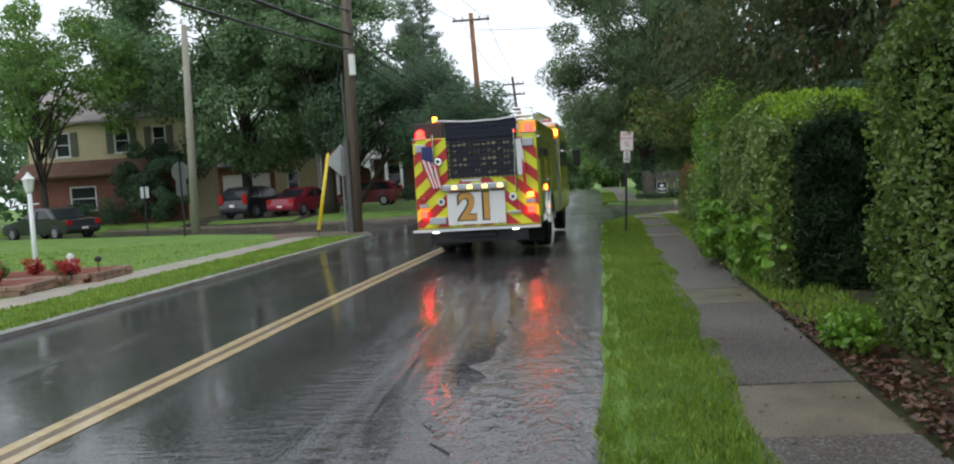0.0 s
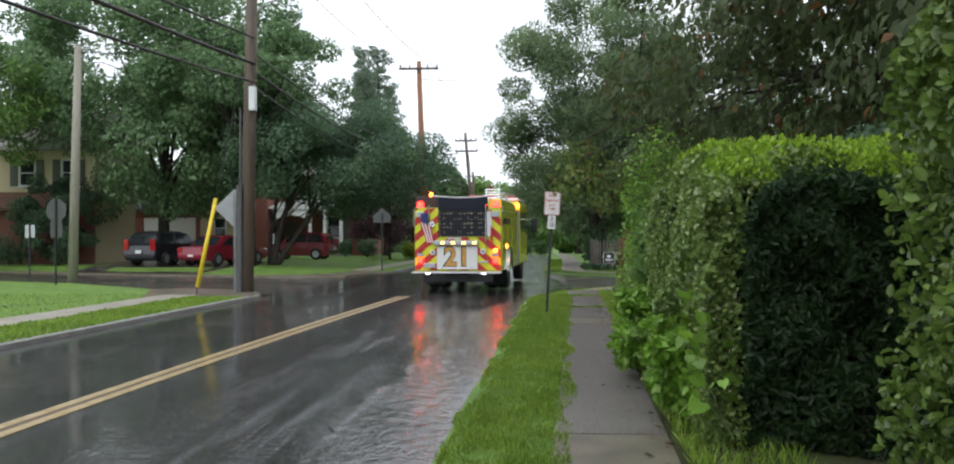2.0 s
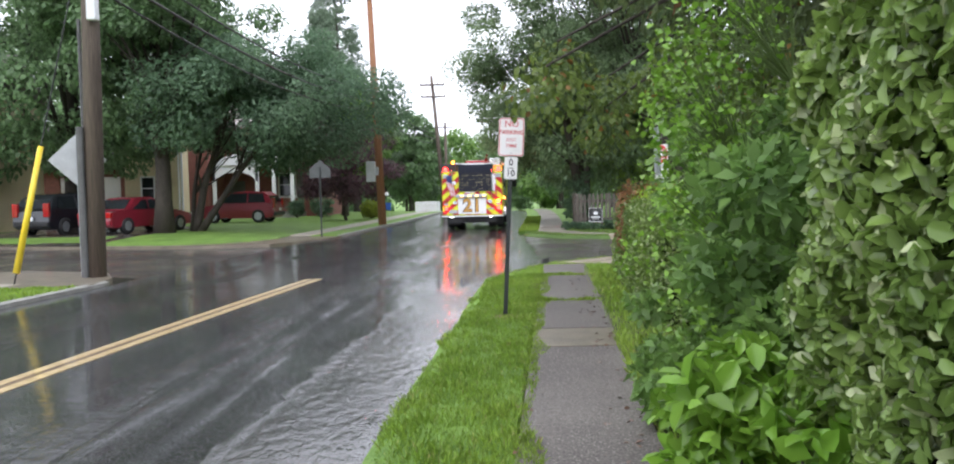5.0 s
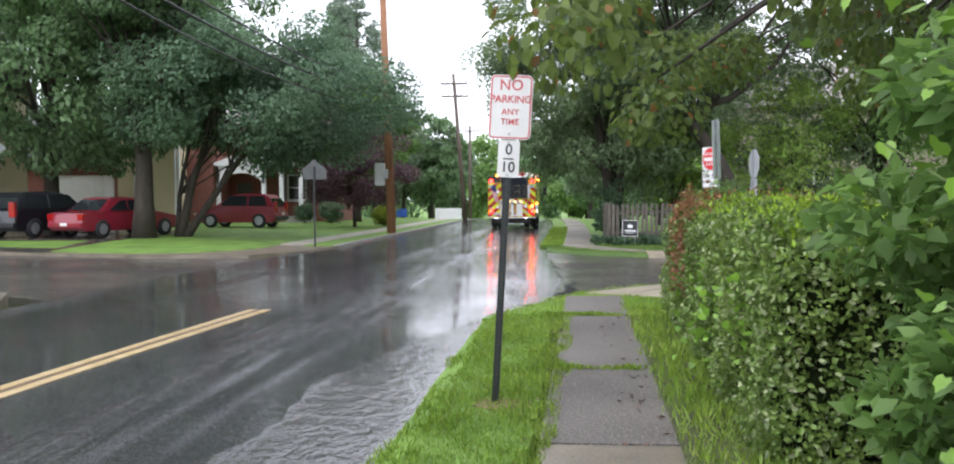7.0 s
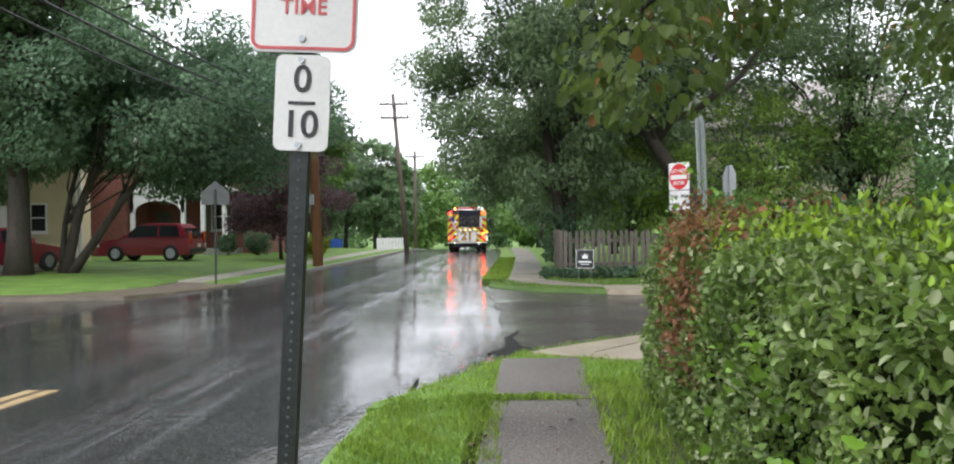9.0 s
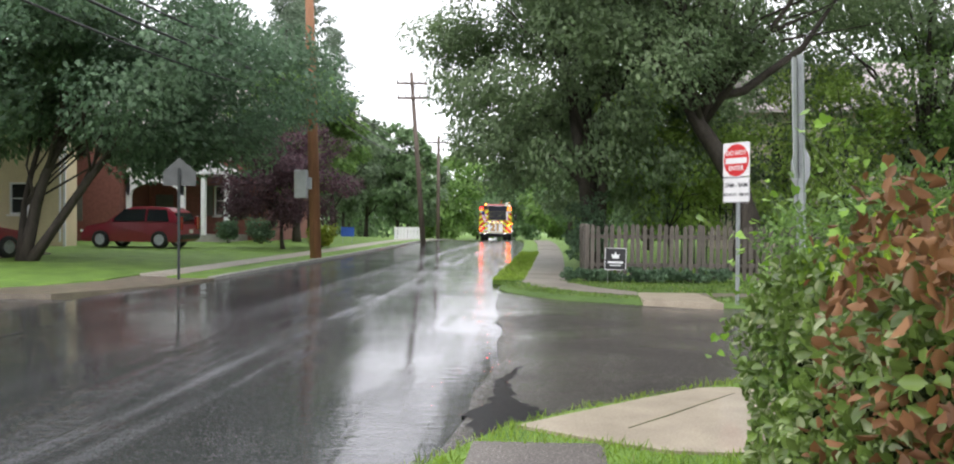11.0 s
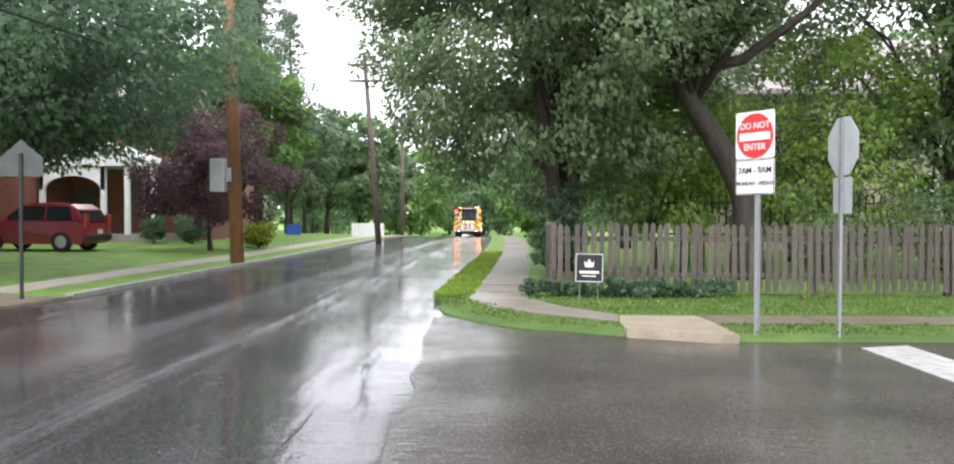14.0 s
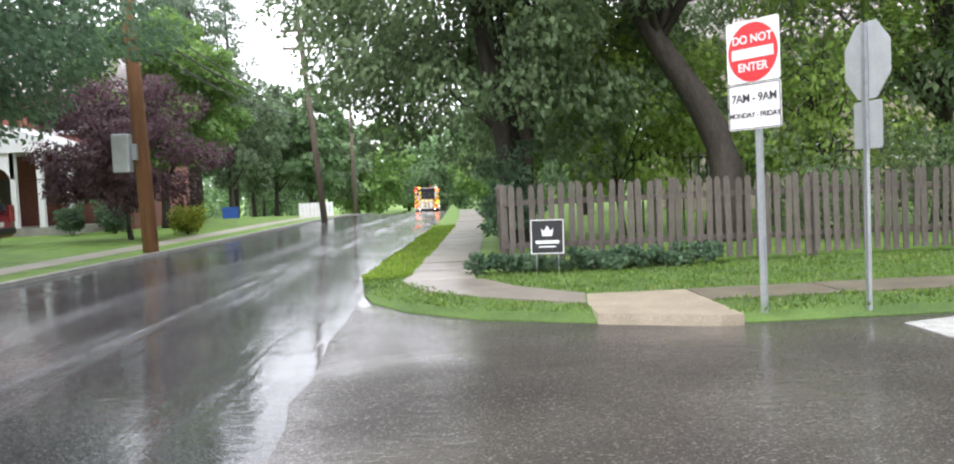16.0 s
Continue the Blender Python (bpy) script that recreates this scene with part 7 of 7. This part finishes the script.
def hedge_foot(rng, n):
    y = 8.2 + 18.3 * rng.random(n)
    return np.stack([edges(y) + 1.70 + 0.75 * rng.random(n) ** 1.3 + np.clip(y - 19, 0, 1) * 0.3 * rng.random(n), y, np.full(n, -0.01)], 1)


blades("grass", "rough grass along the foot of the hedge", 15000, 0.10, hedge_foot, 62, width=0.006)


def west_feet(rng, n):
    y = 8.0 + 17.0 * rng.random(n)
    return np.stack([edges(y) - 8.5 + 1.42 * rng.random(n), y, np.full(n, -0.005)], 1)


blades("grass", "green grass of the far verge", 26000, 0.055, west_feet, 63, width=0.009)


def west_lawn(rng, n):
    y = 11.0 + 15.0 * rng.random(n)
    return np.stack([edges(y) - 9.45 - 10.0 * rng.random(n), y, np.zeros(n)], 1)


blades("grass", "green grass of the front lawn", 20000, 0.045, west_lawn, 64, width=0.010)


def corner_feet(rng, n):
    x, y = 2.0 + 5.5 * rng.random(n), 25.3 + 5.0 * rng.random(n)
    lim = np.interp(x, [1.9, 2.3, 2.83, 3.1, 3.65, 4.32, 5.0, 5.9, 7.0, 8.0], [25.6, 26.4, 27.5, 28.0, 28.6, 29.16, 29.66, 30.18, 30.2, 30.2])
    e = edges(y)
    on_pad = np.zeros(n, bool)
    for (xa, ya), (xb, yb) in zip(PAD, PAD[1:] + PAD[:1]):
        cross = (ya > y) != (yb > y)
        on_pad ^= cross & (x < (xb - xa) * (y - ya) / (yb - ya + 1e-9) + xa)
    ok = (y < lim + 0.02) & ~((x > e + 0.97) & (x < e + 1.78) & (y < 27.5)) & ~on_pad
    return np.stack([x, y, np.full(n, -0.02)], 1)[ok]


blades("grass", "grass at the corner of the side road", 42000, 0.07, corner_feet, 65, width=0.004)


def far_corner(rng, n):
    x, y = 2.9 + 10.5 * rng.random(n), 36.9 + 5.0 * rng.random(n)
    lim = np.interp(x, [2.85, 3.05, 3.5, 4.3, 5.4, 6.6, 14], [40.6, 39.7, 38.8, 38.0, 37.45, 37.0, 37.0])
    inner = np.interp(x, [2.9, 3.4, 4.4, 5.5, 6.8], [42, 40.9, 39.0, 38.1, 37.95])
    outer = np.interp(x, [2.9, 4.5, 4.9, 5.6, 6.8], [45, 41, 39.9, 38.9, 38.87])
    walk_ = (y > inner) & (y < outer) | (x > 5.5) & (x < 6.8) & (y < 38.9)
    return np.stack([x, y, np.full(n, -0.02)], 1)[(y > lim) & ~walk_]


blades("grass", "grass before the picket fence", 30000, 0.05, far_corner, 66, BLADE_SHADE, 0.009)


def far_verge(rng, n):
    y = 41.8 + 16.0 * rng.random(n) ** 1.3
    return np.stack([edges(y) + 0.02 + 0.74 * rng.random(n), y, np.full(n, -0.02)], 1)


blades("grass", "grass verge beside the far walk", 14000, 0.07, far_verge, 68, width=0.012)


def joints(rng, n):
    y = rng.choice(np.array([22.05, 25.4, 22.05, 25.4, 25.4]), n) + rng.normal(size=n) * 0.035
    u = rng.choice(np.array([0.95, 1.05, 1.5, 1.6, 1.3]), n) + rng.normal(size=n) * 0.10
    return np.stack([edges(y) + u, y, np.zeros(n)], 1)


blades("grass", "grass tufts growing in the joints of the walk", 1500, 0.05, joints, 67)


def fallen(n, seed):
    rng = np.random.default_rng(seed)
    yy = 2.5 + 7.0 * rng.random(n)
    p = np.stack([edges(yy) + 1.62 + np.abs(rng.normal(size=n)) * 0.30, yy, 0.01 + 0.02 * rng.random(n)], 1)
    ob = new("fallen_leaves", leaf_mesh("fallen_leaves", p, rng.normal(size=(n, 3)) * np.array([1, 1, 0.25]), unit(np.array([0, 0, 1.0]) + 0.35 * rng.normal(size=(n, 3))), 0.055 * (0.5 + rng.random(n)), LEAF_FALLEN, round_leaf=True))
    tagged(ob, "wet brown fallen leaves below the hedge", "fallen leaves", kind="stuff")


fallen(2800, 71)


def litter(n, seed):
    rng = np.random.default_rng(seed)
    yy = 4.0 + 22.0 * rng.random(n)
    side = rng.random(n) < 0.75
    u = np.where(side, 1.70 - np.abs(rng.normal(size=n)) * 0.16, 0.80 + np.abs(rng.normal(size=n)) * 0.10)
    p = np.stack([edges(yy) + u, yy, np.full(n, 0.010)], 1)
    ob = new("leaf_litter", leaf_mesh("leaf_litter", p, rng.normal(size=(n, 3)) * np.array([1, 1, 0.1]), unit(np.array([0, 0, 1.0]) + 0.2 * rng.normal(size=(n, 3))), 0.05 * (0.4 + rng.random(n)), LEAF_FALLEN))
    tagged(ob, "scattered wet leaf litter along the walk", "fallen leaves", kind="stuff")


litter(340, 72)


# ---- what moves ----
def motions():
    """The fire engine drives away along the road, its wheels rolling."""
    keys = [(0.0, -1.05, 17.1), (1.0, -0.64, 22.4), (2.0, -0.15, 27.8), (3.0, 0.28, 33.0), (4.0, 0.64, 38.4), (6.5, 1.28, 55.0), (8.0, 1.66, 65.4), (9.0, 1.76, 72.3), (12.0, 1.86, 93.5), (14.0, 1.82, 105.0), (16.0, 1.75, 116.0)]
    ts = [k[0] for k in keys]

    def at(t):
        """Smooth place at t: a cubic through the keys."""
        i = max(0, min(len(keys) - 2, sum(1 for v in ts[1:] if v <= t)))
        out = []
        for c in (1, 2):
            def slope(j):
                a, b = max(0, j - 1), min(len(keys) - 1, j + 1)
                return (keys[b][c] - keys[a][c]) / (keys[b][0] - keys[a][0])
            h = keys[i + 1][0] - keys[i][0]
            s = (t - keys[i][0]) / h
            out.append((2 * s ** 3 - 3 * s * s + 1) * keys[i][c] + (s ** 3 - 2 * s * s + s) * h * slope(i)
                       + (3 * s * s - 2 * s ** 3) * keys[i + 1][c] + (s ** 3 - s * s) * h * slope(i + 1))
        return out
    rows, rolled, last = [], 0.0, None
    spins = [[] for _ in WHEELS]
    for i in range(161):
        t = i / 10
        x, y = at(t)
        x2, y2 = at(min(16.0, t + 0.3)) if t < 15.7 else (x, y + 1)
        turn = -math.degrees(math.atan2(x2 - x, y2 - y)) if t < 15.7 else 0.5
        slope = math.degrees(math.atan2(fall(y + 5) - fall(y), 5))
        if i % 5 == 0:
            rows.append((t, pose(x, y, -0.085 + fall(y), slope, 0, turn)))
        if last:
            rolled += math.hypot(x - last[0], y - last[1])
        last = (x, y)
        for k, (w, wx, wy) in enumerate(WHEELS):
            spins[k].append((t, pose(wx, wy, 0.52, -math.degrees(rolled / 0.52), 0, 0)))
    walk(engine, rows)
    for (w, wx, wy), sp_rows in zip(WHEELS, spins):
        walk(w, sp_rows)


motions()
